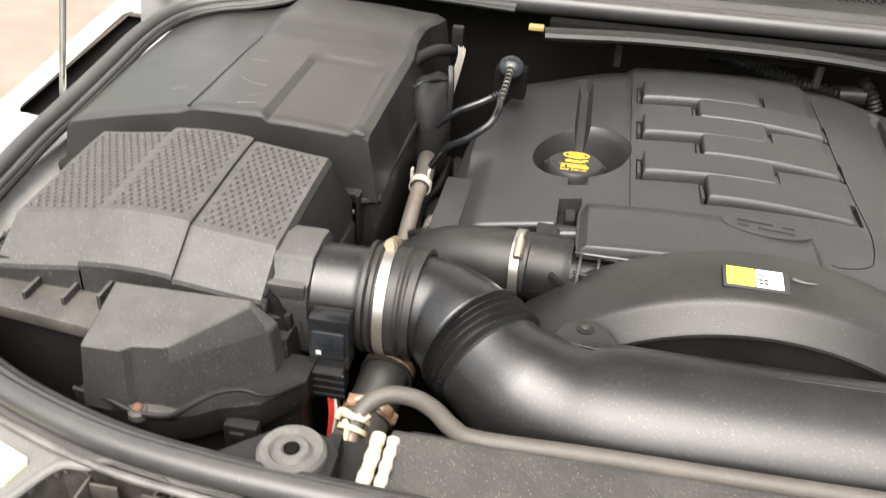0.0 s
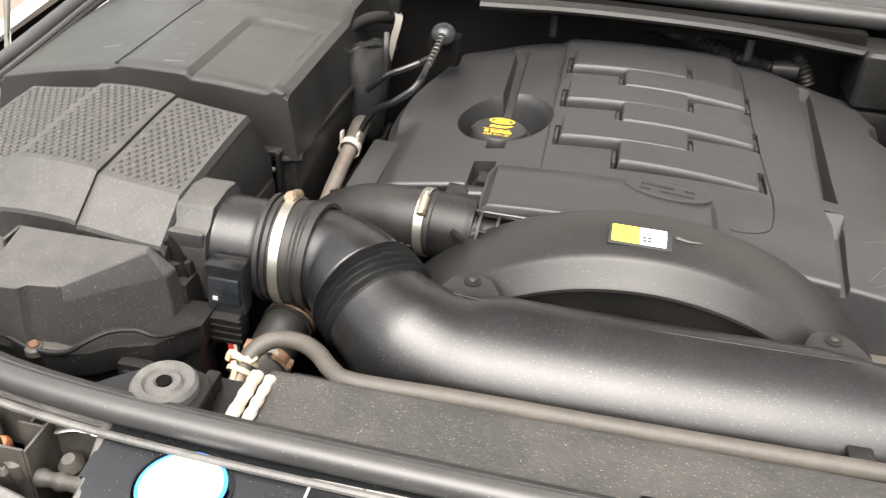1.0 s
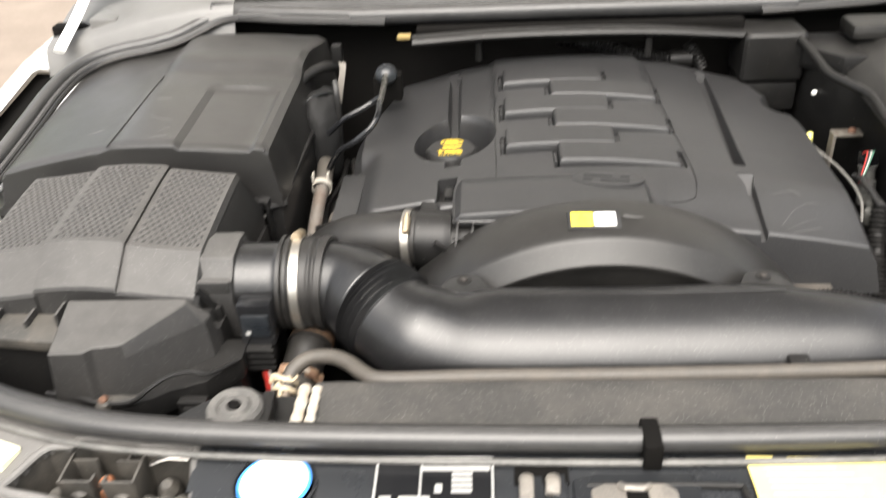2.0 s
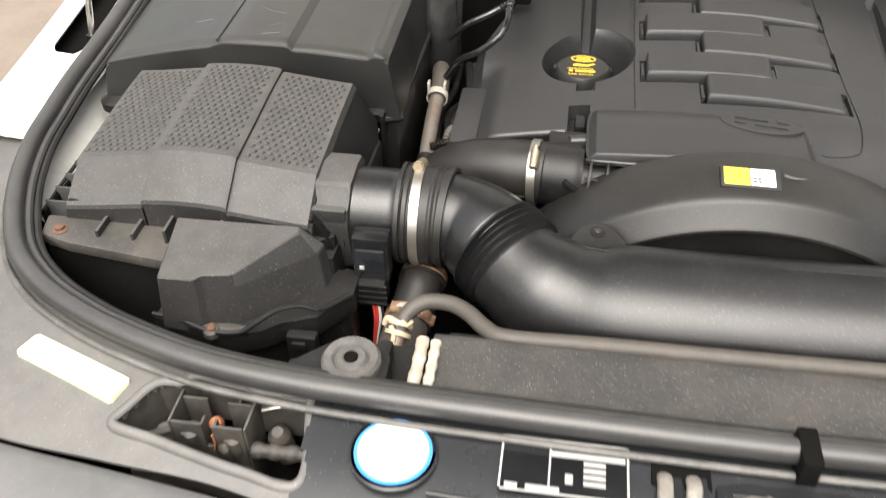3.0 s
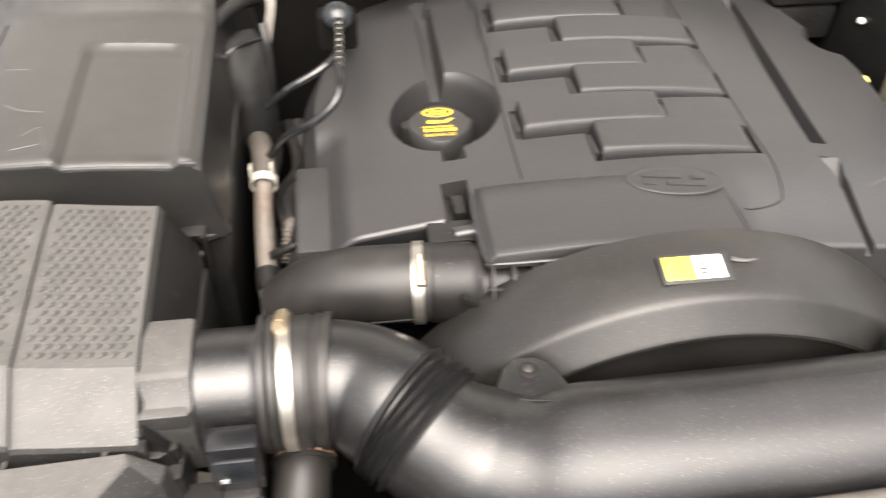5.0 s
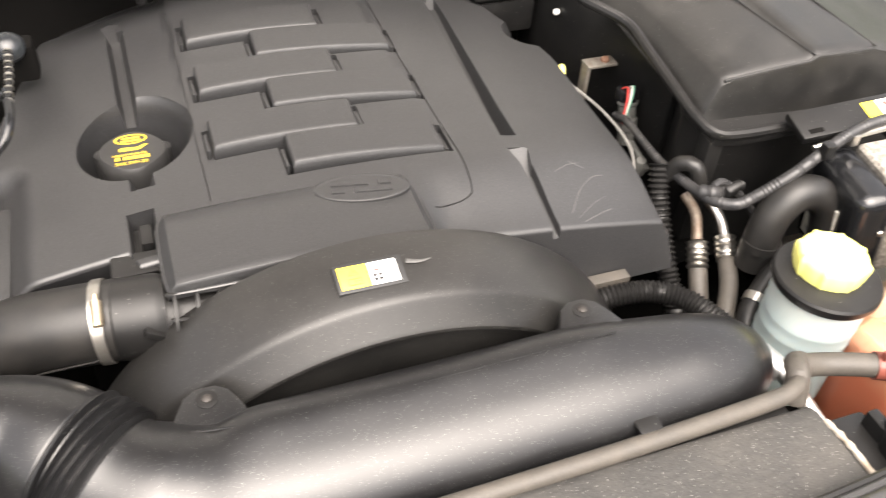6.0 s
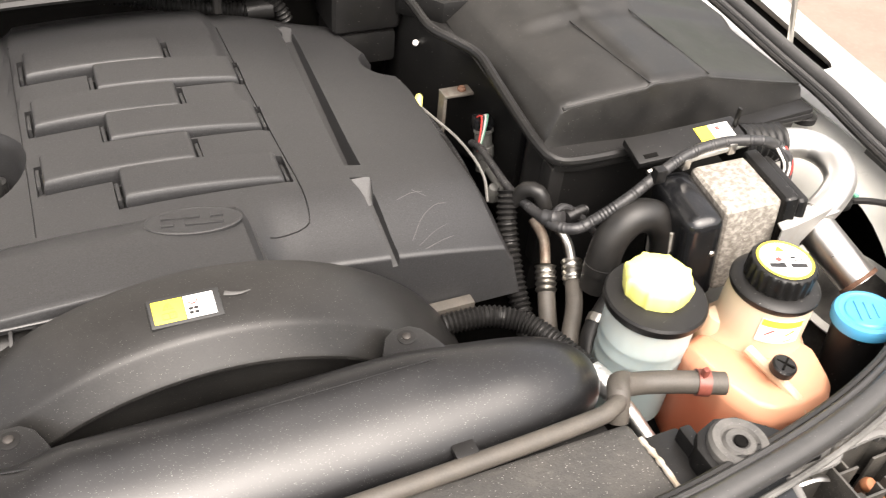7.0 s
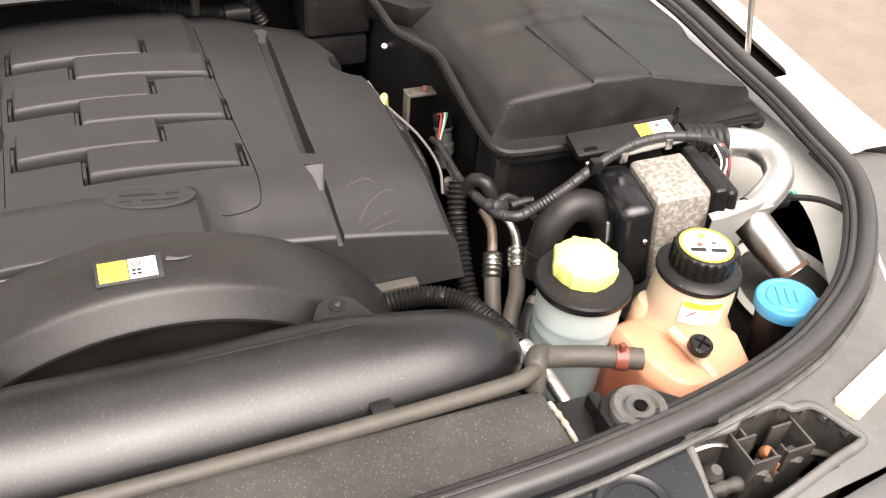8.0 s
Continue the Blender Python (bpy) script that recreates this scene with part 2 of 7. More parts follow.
# The dust shares below were set as much for top light as for dust.
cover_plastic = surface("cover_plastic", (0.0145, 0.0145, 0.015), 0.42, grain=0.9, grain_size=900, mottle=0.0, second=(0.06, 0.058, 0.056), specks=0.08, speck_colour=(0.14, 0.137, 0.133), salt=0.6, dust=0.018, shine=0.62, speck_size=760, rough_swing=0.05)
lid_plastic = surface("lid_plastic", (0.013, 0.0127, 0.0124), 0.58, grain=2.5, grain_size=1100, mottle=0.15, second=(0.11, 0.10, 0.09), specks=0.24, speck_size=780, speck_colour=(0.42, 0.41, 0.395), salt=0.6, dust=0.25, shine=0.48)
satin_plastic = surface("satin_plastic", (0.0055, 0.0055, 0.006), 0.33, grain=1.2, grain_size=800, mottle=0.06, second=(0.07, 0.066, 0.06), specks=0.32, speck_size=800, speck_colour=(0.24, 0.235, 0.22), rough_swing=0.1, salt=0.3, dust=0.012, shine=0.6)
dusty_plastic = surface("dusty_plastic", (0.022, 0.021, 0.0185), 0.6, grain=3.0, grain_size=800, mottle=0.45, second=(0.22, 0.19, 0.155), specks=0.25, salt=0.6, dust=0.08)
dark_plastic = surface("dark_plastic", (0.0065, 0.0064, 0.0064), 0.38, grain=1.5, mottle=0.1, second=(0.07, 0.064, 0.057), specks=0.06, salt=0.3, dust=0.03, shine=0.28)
gloss_plastic = surface("gloss_plastic", (0.007, 0.0073, 0.0082), 0.2, grain=0.2, mottle=0.1, second=(0.05, 0.05, 0.05), specks=0.03)
rubber = surface("rubber", (0.010, 0.0097, 0.0094), 0.45, grain=1.2, mottle=0.12, second=(0.09, 0.078, 0.066), mottle_size=30, dust=0.02, shine=0.4)
seal_rubber = surface("seal_rubber", (0.022, 0.022, 0.0225), 0.36, grain=0.8, mottle=0.25, second=(0.12, 0.117, 0.11), mottle_size=8, specks=0.1, speck_size=520, salt=0.4, dust=0.14)
dusty_hose = surface("dusty_hose", (0.05, 0.0445, 0.038), 0.6, grain=0.8, mottle=0.4, second=(0.15, 0.128, 0.103), mottle_size=55, salt=0.3)
foam = surface("foam", (0.028, 0.027, 0.025), 0.75, grain=2.5, grain_size=500, mottle=0.4, second=(0.15, 0.135, 0.117), specks=0.32, speck_size=560, speck_colour=(0.42, 0.40, 0.375), dents=0.3, dent_size=180, salt=0.5)
# One white paint in two copies: wings darkened, bonnet brightened for its reflected light.
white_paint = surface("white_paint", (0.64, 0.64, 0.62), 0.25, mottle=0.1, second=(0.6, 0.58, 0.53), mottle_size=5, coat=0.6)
bonnet_lit_white = surface("bonnet_lit_white", (0.8, 0.8, 0.78), 0.3, mottle=0.1, second=(0.7, 0.69, 0.66), mottle_size=5)
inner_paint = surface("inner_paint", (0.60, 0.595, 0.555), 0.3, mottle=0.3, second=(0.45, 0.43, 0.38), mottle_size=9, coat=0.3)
# Near black with hardly any gloss: shade in recesses put into the colour.
shade_black = surface("shade_black", (0.004, 0.0037, 0.0034), 0.85, mottle=0.2, second=(0.012, 0.011, 0.01), grain=1.0, shine=0.08)
steel = surface("steel", (0.58, 0.56, 0.53), 0.33, metal=1.0, mottle=0.25, second=(0.4, 0.36, 0.3), mottle_size=60)
zinc = surface("zinc", (0.5, 0.485, 0.455), 0.33, metal=1.0, mottle=0.35, second=(0.42, 0.36, 0.27), mottle_size=80)
zinc_strap = surface("zinc_strap", (0.42, 0.405, 0.375), 0.38, metal=0.9, mottle=0.6, second=(0.3, 0.25, 0.19), mottle_size=70, grain=0.5)
brass = surface("brass", (0.36, 0.30, 0.215), 0.48, metal=0.9, mottle=0.5, second=(0.25, 0.18, 0.12), mottle_size=150)
aluminium = surface("aluminium", (0.72, 0.71, 0.69), 0.42, metal=1.0, mottle=0.2, second=(0.6, 0.57, 0.52), mottle_size=40, dents=0.1, dent_size=90)
cast_metal = surface("cast_metal", (0.16, 0.145, 0.125), 0.75, metal=0.1, grain=2.0, grain_size=350, mottle=0.9, second=(0.46, 0.43, 0.385), mottle_size=170, specks=0.25, speck_size=260, speck_colour=(0.5, 0.48, 0.44))
rust = surface("rust", (0.12, 0.058, 0.034), 0.8, grain=1.5, grain_size=500, mottle=0.6, second=(0.06, 0.037, 0.026), mottle_size=80)
rusty_pipe = surface("rusty_pipe", (0.13, 0.092, 0.066), 0.5, metal=0.4, grain=1.0, grain_size=400, mottle=0.7, second=(0.3, 0.26, 0.215), mottle_size=60)
red_clip = surface("red_clip", (0.16, 0.045, 0.032), 0.45, mottle=0.3, mottle_size=90)
yellow_cap = surface("yellow_cap", (0.93, 0.89, 0.26), 0.4, mottle=0.05, mottle_size=20)
blue_cap = surface("blue_cap", (0.05, 0.27, 0.46), 0.4, mottle=0.15, second=(0.12, 0.34, 0.5), mottle_size=30)
sticker_white = surface("sticker_white", (0.82, 0.82, 0.8), 0.4, mottle=0.08, second=(0.6, 0.58, 0.54), mottle_size=80)
sticker_yellow = surface("sticker_yellow", (0.85, 0.72, 0.06), 0.4, mottle=0.08, second=(0.7, 0.55, 0.1), mottle_size=80)
pale_label = surface("pale_label", (0.74, 0.71, 0.47), 0.35, mottle=0.08, mottle_size=60)
print_yellow = surface("print_yellow", (0.62, 0.43, 0.04), 0.5)
print_grey = surface("print_grey", (0.32, 0.32, 0.31), 0.5)
print_black = surface("print_black", (0.02, 0.02, 0.02), 0.5)
print_red = surface("print_red", (0.6, 0.06, 0.05), 0.5)
print_blue = surface("print_blue", (0.05, 0.25, 0.7), 0.4)
old_tape = surface("old_tape", (0.36, 0.345, 0.305), 0.75, mottle=0.75, second=(0.3, 0.21, 0.13), mottle_size=60, grain=2.0, grain_size=300)
wire_red = surface("wire_red", (0.55, 0.05, 0.04), 0.5)
wire_white = surface("wire_white", (0.7, 0.68, 0.64), 0.5)
wire_green = surface("wire_green", (0.1, 0.3, 0.2), 0.5)
tarmac = surface("tarmac", (0.165, 0.133, 0.108), 0.9, grain=6.0, grain_size=120, mottle=0.6, second=(0.235, 0.196, 0.162), mottle_size=4, specks=0.12, speck_size=60, speck_colour=(0.15, 0.12, 0.1))
hedge = surface("hedge", (0.06, 0.1, 0.035), 0.9, mottle=0.8, second=(0.12, 0.16, 0.06), mottle_size=2)
insulation = surface("insulation", (0.03, 0.03, 0.03), 0.95, grain=2.0, grain_size=300, mottle=0.3, shine=0.15)
smoky_lens = surface("smoky_lens", (0.14, 0.142, 0.145), 0.2, mottle=0.3, second=(0.22, 0.22, 0.22), mottle_size=12, coat=0.3)
coolant_tank = bottle_plastic("coolant_tank", (0.62, 0.38, 0.24), (0.62, 0.185, 0.10), 0.922, 0.15)
steering_tank = bottle_plastic("steering_tank", (0.44, 0.45, 0.41), (0.36, 0.43, 0.43), 0.955, 0.2)
tank_neck = bottle_plastic("tank_neck", (0.54, 0.46, 0.34), (0.60, 0.36, 0.22), 0.935, 0.2)

# ---------------------------------------------------------------- the setting: ground, body shell, panels
BONNET = [None]


def arc(points, z=None):
    return [(x, y, z) for x, y in points] if z is not None else points


def build_ground():
    bm = bmesh.new()
    n, far = 48, 160.0
    rings = [[(r * math.cos(2 * math.pi * k / n), r * math.sin(2 * math.pi * k / n), 0) for k in range(n)] for r in (1.2, 3, 8, 30, far)]
    vs = [[bm.verts.new(p) for p in ring] for ring in rings]
    bm.faces.new(vs[0])
    for a, b in zip(vs, vs[1:]):
        for k in range(n):
            bm.faces.new((a[k], a[(k + 1) % n], b[(k + 1) % n], b[k]))
    single("ground", bm, tarmac, "pinkish brown gritty tarmac under the car", "ground", base=(0, 0, 0), kind="structure")
    bm = bmesh.new()
    ring = lambda r, z: [(r * math.cos(2 * math.pi * k / n), r * math.sin(2 * math.pi * k / n), z + (0.4 * math.sin(k * 2.3) + 0.25 * math.sin(k * 5.1) if z > 2 else 0)) for k in range(n)]
    # Ring out of view, added for green reflections; its height limits low skylight.
    loft([ring(14, -0.05), ring(14.2, 2.4), ring(14.8, 3.5), ring(16, 4.0), ring(18, -0.05)], bm, caps=False)
    single("backdrop", bm, hedge, "unseen ring of green trees, height set for the low skylight", "trees", base=(0, 0, 0), kind="structure")


# the inner line of the front panel (under the rubber seal) and its outer edge, left to right
INNER = [(-0.815, 0.32), (-0.804, 0.25), (-0.782, 0.175), (-0.741, 0.098), (-0.691, 0.050), (-0.633, 0.017), (-0.575, -0.006), (-0.505, -0.026), (-0.436, -0.036), (-0.372, -0.041),
         (-0.25, -0.046), (0.0, -0.05), (0.25, -0.044), (0.375, -0.032), (0.462, -0.018), (0.535, 0.0), (0.60, 0.024), (0.68, 0.068), (0.742, 0.12), (0.797, 0.184), (0.824, 0.24), (0.837, 0.32)]
OUTER = [(-0.975, 0.29), (-0.955, 0.18), (-0.915, 0.08), (-0.855, -0.005), (-0.775, -0.065), (-0.67, -0.098), (-0.56, -0.11), (-0.47, -0.118), (-0.38, -0.136),
         (-0.25, -0.150), (0.0, -0.158), (0.25, -0.150), (0.39, -0.134), (0.48, -0.115), (0.57, -0.106), (0.685, -0.093), (0.79, -0.057), (0.865, 0.0), (0.93, 0.085), (0.99, 0.29)]


# outline of the lamp opening on the one side; the other is its mirror image
OPENING = [(0.401, -0.037), (0.450, -0.0365), (0.460, -0.030), (0.506, -0.0285), (0.516, -0.036), (0.539, -0.040), (0.556, -0.066), (0.562, -0.083), (0.523, -0.092), (0.444, -0.110), (0.392, -0.113)]


def build_front_panel():
    n = 385
    a = even(arc(INNER, 0.980), n)
    ends = even(arc(OUTER, 0.962), 801)

    def across(p):
        """The outer edge's point that lies square across from p."""
        want = p.x * (1 + 0.2 * ease(0.52, 0.80, abs(p.x)))
        return min(ends, key=lambda q: abs(q.x - want)) if abs(p.x) < 0.795 else ends[0 if p.x < 0 else -1].lerp(min(ends, key=lambda q: abs(q.x - want)), 0.5)

    b = [across(p).copy() for p in a]
    rows = [[p.lerp(q, v) + Vector((0, 0, 0.004 * math.sin(math.pi * v))) for p, q in zip(a, b)] for v in (0, 0.06, 0.12, 0.18, 0.24, 0.30, 0.36, 0.42, 0.5, 0.56, 0.62, 0.68, 0.74, 0.80, 0.86, 0.93, 1.0)]

    def middle(j, k):
        return abs((rows[8][k].x + rows[8][k + 1].x) / 2)

    def inside(x, y):
        """Whether a place lies in the outline of a lamp opening."""
        odd = False
        for (x0, y0), (x1, y1) in zip(OPENING, OPENING[1:] + OPENING[:1]):
            if (y0 > y) != (y1 > y) and x < x0 + (y - y0) / (y1 - y0) * (x1 - x0):
                odd = not odd
        return odd

    def open_bay(j, k):
        c = (rows[j][k] + rows[j][k + 1] + rows[j + 1][k] + rows[j + 1][k + 1]) / 4
        return j >= 1 and inside(abs(c.x), c.y)

    panel = thing("front_panel", (0, -0.1, 0.9), "dark dusty plastic slam panel trim across the front of the engine bay", "panel", kind="structure")
    part("panel_sheet", plate(rows, -0.006, lambda j, k: open_bay(j, k) or middle(j, k) > 0.4), dark_panel, panel, "glossy dark middle")
    for s in (-1, 1):
        part("panel_side", plate(rows, -0.006, lambda j, k: open_bay(j, k) or middle(j, k) <= 0.4 or rows[j][k].x * s < 0), dusty_panel, panel, "grey dusty side")
    edge = [p + Vector((0, -0.004, -0.01)) for p in b]
    part("front_flange", tube(edge, 0.006, 8, raw=True), dark_plastic, panel)
    # raised rims round the two lamp openings
    for s in (-1, 1):
        z = lambda y: 0.9845 + 0.18 * (y + 0.04) * 0.9
        ring = [(s * x, y, z(y)) for x, y in OPENING]
        part("opening_rim", tube([*ring, ring[0]], 0.0050, 10, step=0.004, flat=0.7), dusty_panel, panel)
        part("opening_wall", skirt(ring), grimy_plastic, panel)
    lines = [[(-0.29, -0.116, 0.985), (0.02, -0.13, 0.985)], [(0.13, -0.128, 0.985), (0.3, -0.116, 0.985)]]
    for line in lines:
        part("moulded_rib", tube(line, 0.0022, 8), dark_panel, panel)
    return panel


def skirt(ring):
    """The wall that drops from the rim of an opening."""
    mid = (sum(p[0] for p in ring) / len(ring), sum(p[1] for p in ring) / len(ring))
    wide = lambda f, dz: [(mid[0] + (x - mid[0]) * f, mid[1] + (y - mid[1]) * f, z + dz) for x, y, z in ring]
    return loft([wide(1.02, -0.001), wide(0.99, -0.001), wide(0.93, -0.055), wide(0.96, -0.055)], closed=True)


def build_lamp_well(s):
    """The works behind the opening above a headlamp."""
    well = thing("headlamp_bracket", (s * 0.475, -0.06, 0.88), "dusty black headlamp carrier with clips and a rusty screw", "bracket", "headlamp carriers")
    # Tray is near black, for the shade at the bottom of the well.
    part("tray", box(s * 0.480 - 0.085, s * 0.480 + 0.085, -0.108, -0.020, 0.86, 0.885, 0.004), shade_black, well)
    wall = lambda x0, x1, y0, y1, z1, bm: box(min(s * x0, s * x1), max(s * x0, s * x1), y0, y1, 0.87, z1, 0.0007, bm)
    frame_bm = None
    for x0, x1, y0, y1, z1 in ((0.4500, 0.4525, -0.073, -0.037, 0.976), (0.5165, 0.5190, -0.072, -0.034, 0.976), (0.4530, 0.4800, -0.073, -0.0705, 0.976), (0.4890, 0.5160, -0.072, -0.0695, 0.976),
                               (0.4805, 0.4885, -0.0725, -0.0700, 0.948), (0.4775, 0.4800, -0.0700, -0.062, 0.974), (0.4890, 0.4915, -0.0690, -0.060, 0.974), (0.4530, 0.4750, -0.046, -0.0435, 0.974), (0.4940, 0.5160, -0.044, -0.0415, 0.974), (0.4640, 0.4665, -0.043, -0.034, 0.974)):
        frame_bm = wall(x0, x1, y0, y1, z1, frame_bm)
    part("carrier_frame", frame_bm, grimy_plastic, well, "thin-walled carrier frame caked in dust")
    lump = lambda a, h: 1 + 0.10 * math.sin(3 * a + 60 * h) + 0.05 * math.sin(7 * a)
    for x, y, z, r in ((0.465, -0.057, 0.958, 0.0095), (0.503, -0.056, 0.960, 0.0100), (0.471, -0.064, 0.951, 0.006)):
        part("clip_lug", lathe([(r, 0), (r, 0.07), (r * 0.85, 0.078), (r * 0.3, 0.081)], (s * x, y, z - 0.075), (0, -0.15, 1), 18, wobble=lump), grimy_plastic, well)
    part("screw", lathe([(0.006, 0), (0.0068, 0.003), (0.0055, 0.007), (0.002, 0.009)], (s * 0.484, -0.054, 0.955), (0.1 * s, -0.6, 1), 12), orange_rust, well, "orange rusty screw head")
    part("screw_post", lathe([(0.005, 0), (0.005, 0.07)], (s * 0.484, -0.053, 0.886), sides=10), rust, well)
    part("rust_streak", tube([(s * 0.4805, -0.0735, 0.966), (s * 0.4795, -0.0738, 0.955), (s * 0.4815, -0.0738, 0.946)], 0.0013, 6, flat=0.6), orange_rust, well, "rust streak")
    ridge = [(0.010 - 0.0018 * (k % 2), 0.0035 * k) for k in range(14)]
    part("ribbed_post", lathe([*ridge, (0.005, 0.05)], (s * 0.430, -0.044, 0.908), (0, -0.25, 1), 18), grimy_plastic, well, "ribbed adjuster post")
    part("ribbed_post", lathe([*ridge, (0.005, 0.05)], (s * 0.533, -0.050, 0.900), (0, -0.2, 1), 18), grimy_plastic, well)
    part("adjuster_shaft", tube([(s * 0.400, -0.066, 0.942), (s * 0.425, -0.068, 0.944), (s * 0.450, -0.069, 0.945)], lambda q, d: 0.0062 + 0.0014 * (math.cos(d * 420) > 0), 12, step=0.0025), grimy_plastic, well)
    part("spring_leaf", tube([(s * 0.412, -0.038, 0.970), (s * 0.428, -0.040, 0.974), (s * 0.446, -0.042, 0.968)], 0.0036, 8, flat=0.4), steel, well, "dull metal spring leaf")
    part("dirt_heap", lathe([(0.020, 0), (0.016, 0.010), (0.007, 0.016), (0.002, 0.018)], (s * 0.545, -0.070, 0.880), (0, 0, 1), 20, wobble=lump), grimy_plastic, well)
    part("crossbar", box(s * 0.479 - 0.075, s * 0.479 + 0.075, -0.094, -0.088, 0.87, 0.930, 0.002), grimy_plastic, well)
    part("side_strut", tube([(s * 0.515, -0.060, 0.955), (s * 0.545, -0.066, 0.945), (s * 0.575, -0.07, 0.93)], 0.004, 8, flat=0.5), grimy_plastic, well)


def build_body():
    # left and right front wings with the slot for the bonnet stay
    for s, inner, outer, slot in ((-1, 0.827, 0.937, 0.886), (1, 0.848, 0.976, 0.911)):
        ys = [0.29, 0.32, 0.35, 0.38, 0.41, 0.44] + [0.455] + span(0.475, 0.52, 0.005) + span(0.53, 0.80, 0.03) + span(0.815, 0.86, 0.005) + span(0.89, 1.2, 0.05)
        half = lambda y: 0.023 * math.sqrt(max(0.0, 1 - max(0.0, 1 - min(y - 0.475, 0.86 - y) / 0.03) ** 2)) if 0.475 < y < 0.86 else 0.0
        rows = []
        for y in ys:
            o = outer + 0.095 * (y - 0.4) if y < 0.9 else outer + 0.0475
            rise = 0.03 * ease(0.3, 1.1, y)
            i = inner - 0.01
            c = slot + 0.09 * (y - 0.5)
            h = max(0.004, half(y))
            sect = [(i, 0.985), (i + 0.012, 0.990), (c - h - 0.004, 0.993), (c - h, 0.9925), (c + h, 0.9945), (c + h + 0.004, 0.996), (o - 0.016, 0.996), (o - 0.005, 0.992), (o + 0.008, 0.975), (o + 0.022, 0.92), (o + 0.028, 0.8), (o + 0.028, 0.55), (o + 0.01, 0.35)]
            rows.append([(s * x, y, z + rise) for x, z in sect])

        def skip(j, k, ys=ys):
            return k == 3 and half(ys[j]) > 0.002 and half(ys[j + 1]) > 0.002

        wing = thing("front_wing", (s * outer, 0.7, 0.35), "glossy white painted front wing with a long slot for the bonnet stay", "wing", kind="structure")
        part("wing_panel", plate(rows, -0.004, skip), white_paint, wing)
        well = [(s * (slot - 0.05), 0.44, 0.978), (s * (slot + 0.04), 0.44, 0.978), (s * (slot + 0.068), 0.88, 1.003), (s * (slot + 0.0), 0.88, 1.001)]
        # Near-black floor set close under the slot, in place of its shade.
        part("slot_shade_floor", prism(well, 0.90, 0.974, 0.0), shade_black, wing)
        stay = thing("bonnet_stay", (s * slot, 0.58, 0.92), "slim grey gas strut rising from the wing slot to the bonnet", "strut", "bonnet stays")
        foot = Vector((s * (slot - 0.004), 0.545, 0.972))
        head = Vector((s * 0.80, 0.73, 1.92))
        up = (head - foot).normalized()
        part("rod", tube([foot + up * 0.02, head], 0.0045, 10, step=0.3), steel, stay)
        part("end_fitting", tube([foot - up * 0.02, foot + up * 0.022], 0.0085, 10, step=0.05), dark_plastic, stay)
        # inner wing, pressed steel
        rows = []
        for y in span(0.17 if s < 0 else 0.05, 0.86, 0.03):
            w = inner - 0.13 * (1 - ease(0.0, 0.3, y)) if y < 0.3 else inner
            bulge = 0.03 * math.exp(-((y - 0.33) / 0.14) ** 2)
            rows.append([(s * (w + 0.005), y, 0.985), (s * (w - 0.015), y, 0.972), (s * (w - 0.04 - bulge * 0.3), y, 0.935 + bulge * 0.4), (s * (w - 0.075 - bulge), y, 0.875 + bulge * 0.4), (s * (w - 0.11 - bulge), y, 0.79), (s * (w - 0.13), y, 0.6)])
        hole = (lambda j, k: k in (2, 3, 4) and 0.10 < rows[j][0][1] < 0.27) if s > 0 else None
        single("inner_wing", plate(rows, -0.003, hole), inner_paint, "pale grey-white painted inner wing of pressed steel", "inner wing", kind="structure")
    # tub below, bulkhead, bonnet
    # Shell and block are near black in place of the bay's deep shade.
    tub = thing("engine_bay_shell", (0, 0.4, 0.35), "engine bay shell below the parts, near black for shade", "engine bay", kind="structure")
    part("bay_floor", box(-0.9, 0.9, -0.1, 1.0, 0.50, 0.55, 0.004), shade_black, tub)
    part("bulkhead", box(-0.9, 0.9, 0.87, 0.90, 0.55, 1.09, 0.004), shade_black, tub)
    part("radiator_pack", box(-0.36, 0.36, -0.02, 0.05, 0.55, 0.94, 0.004), shade_black, tub)
    part("front_wall", box(-0.8, 0.8, -0.13, -0.12, 0.45, 0.9, 0.004), shade_black, tub)
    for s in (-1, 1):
        part("side_wall", box(s * 0.89 - 0.01, s * 0.89 + 0.01, -0.05, 0.9, 0.45, 0.95, 0.004), shade_black, tub)
    engine = thing("engine_block", (0, 0.5, 0.55), "plain engine block under its cover, near black for shade", "engine")
    part("block", box(-0.27, 0.29, 0.38, 0.84, 0.55, 0.93, 0.02), shade_black, engine)
    part("front_case", box(-0.16, 0.2, 0.30, 0.40, 0.55, 0.91, 0.02), shade_black, engine)
    # Out of view: lean and added liner are sized for the reflections they give.
    bonnet = BONNET[0] = thing("bonnet", (0, 1.06, 1.2), "open white bonnet with a black felt liner beneath", "bonnet")
    lean = Matrix.Translation((0, 1.06, 1.21)) @ Matrix.Rotation(radians(-66), 4, "X")
    part("bonnet_skin", box(-0.86, 0.86, -1.22, 0.0, 0.012, 0.03, 0.006, turn=lean), bonnet_lit_white, bonnet)
    part("liner", box(-0.70, 0.70, -1.14, -0.50, 0.0, 0.012, 0.004, turn=lean), insulation, bonnet, "black felt liner")
    # bumper, grille top and headlamps outside the slam panel
    front = [(-0.70, -0.098), (-0.63, -0.108), (-0.56, -0.116), (-0.47, -0.128), (-0.38, -0.142), (-0.25, -0.157), (0, -0.165), (0.25, -0.157), (0.39, -0.141), (0.48, -0.126), (0.57, -0.112), (0.64, -0.105), (0.71, -0.094)]
    nose = even(arc(front, 0.955), 60)
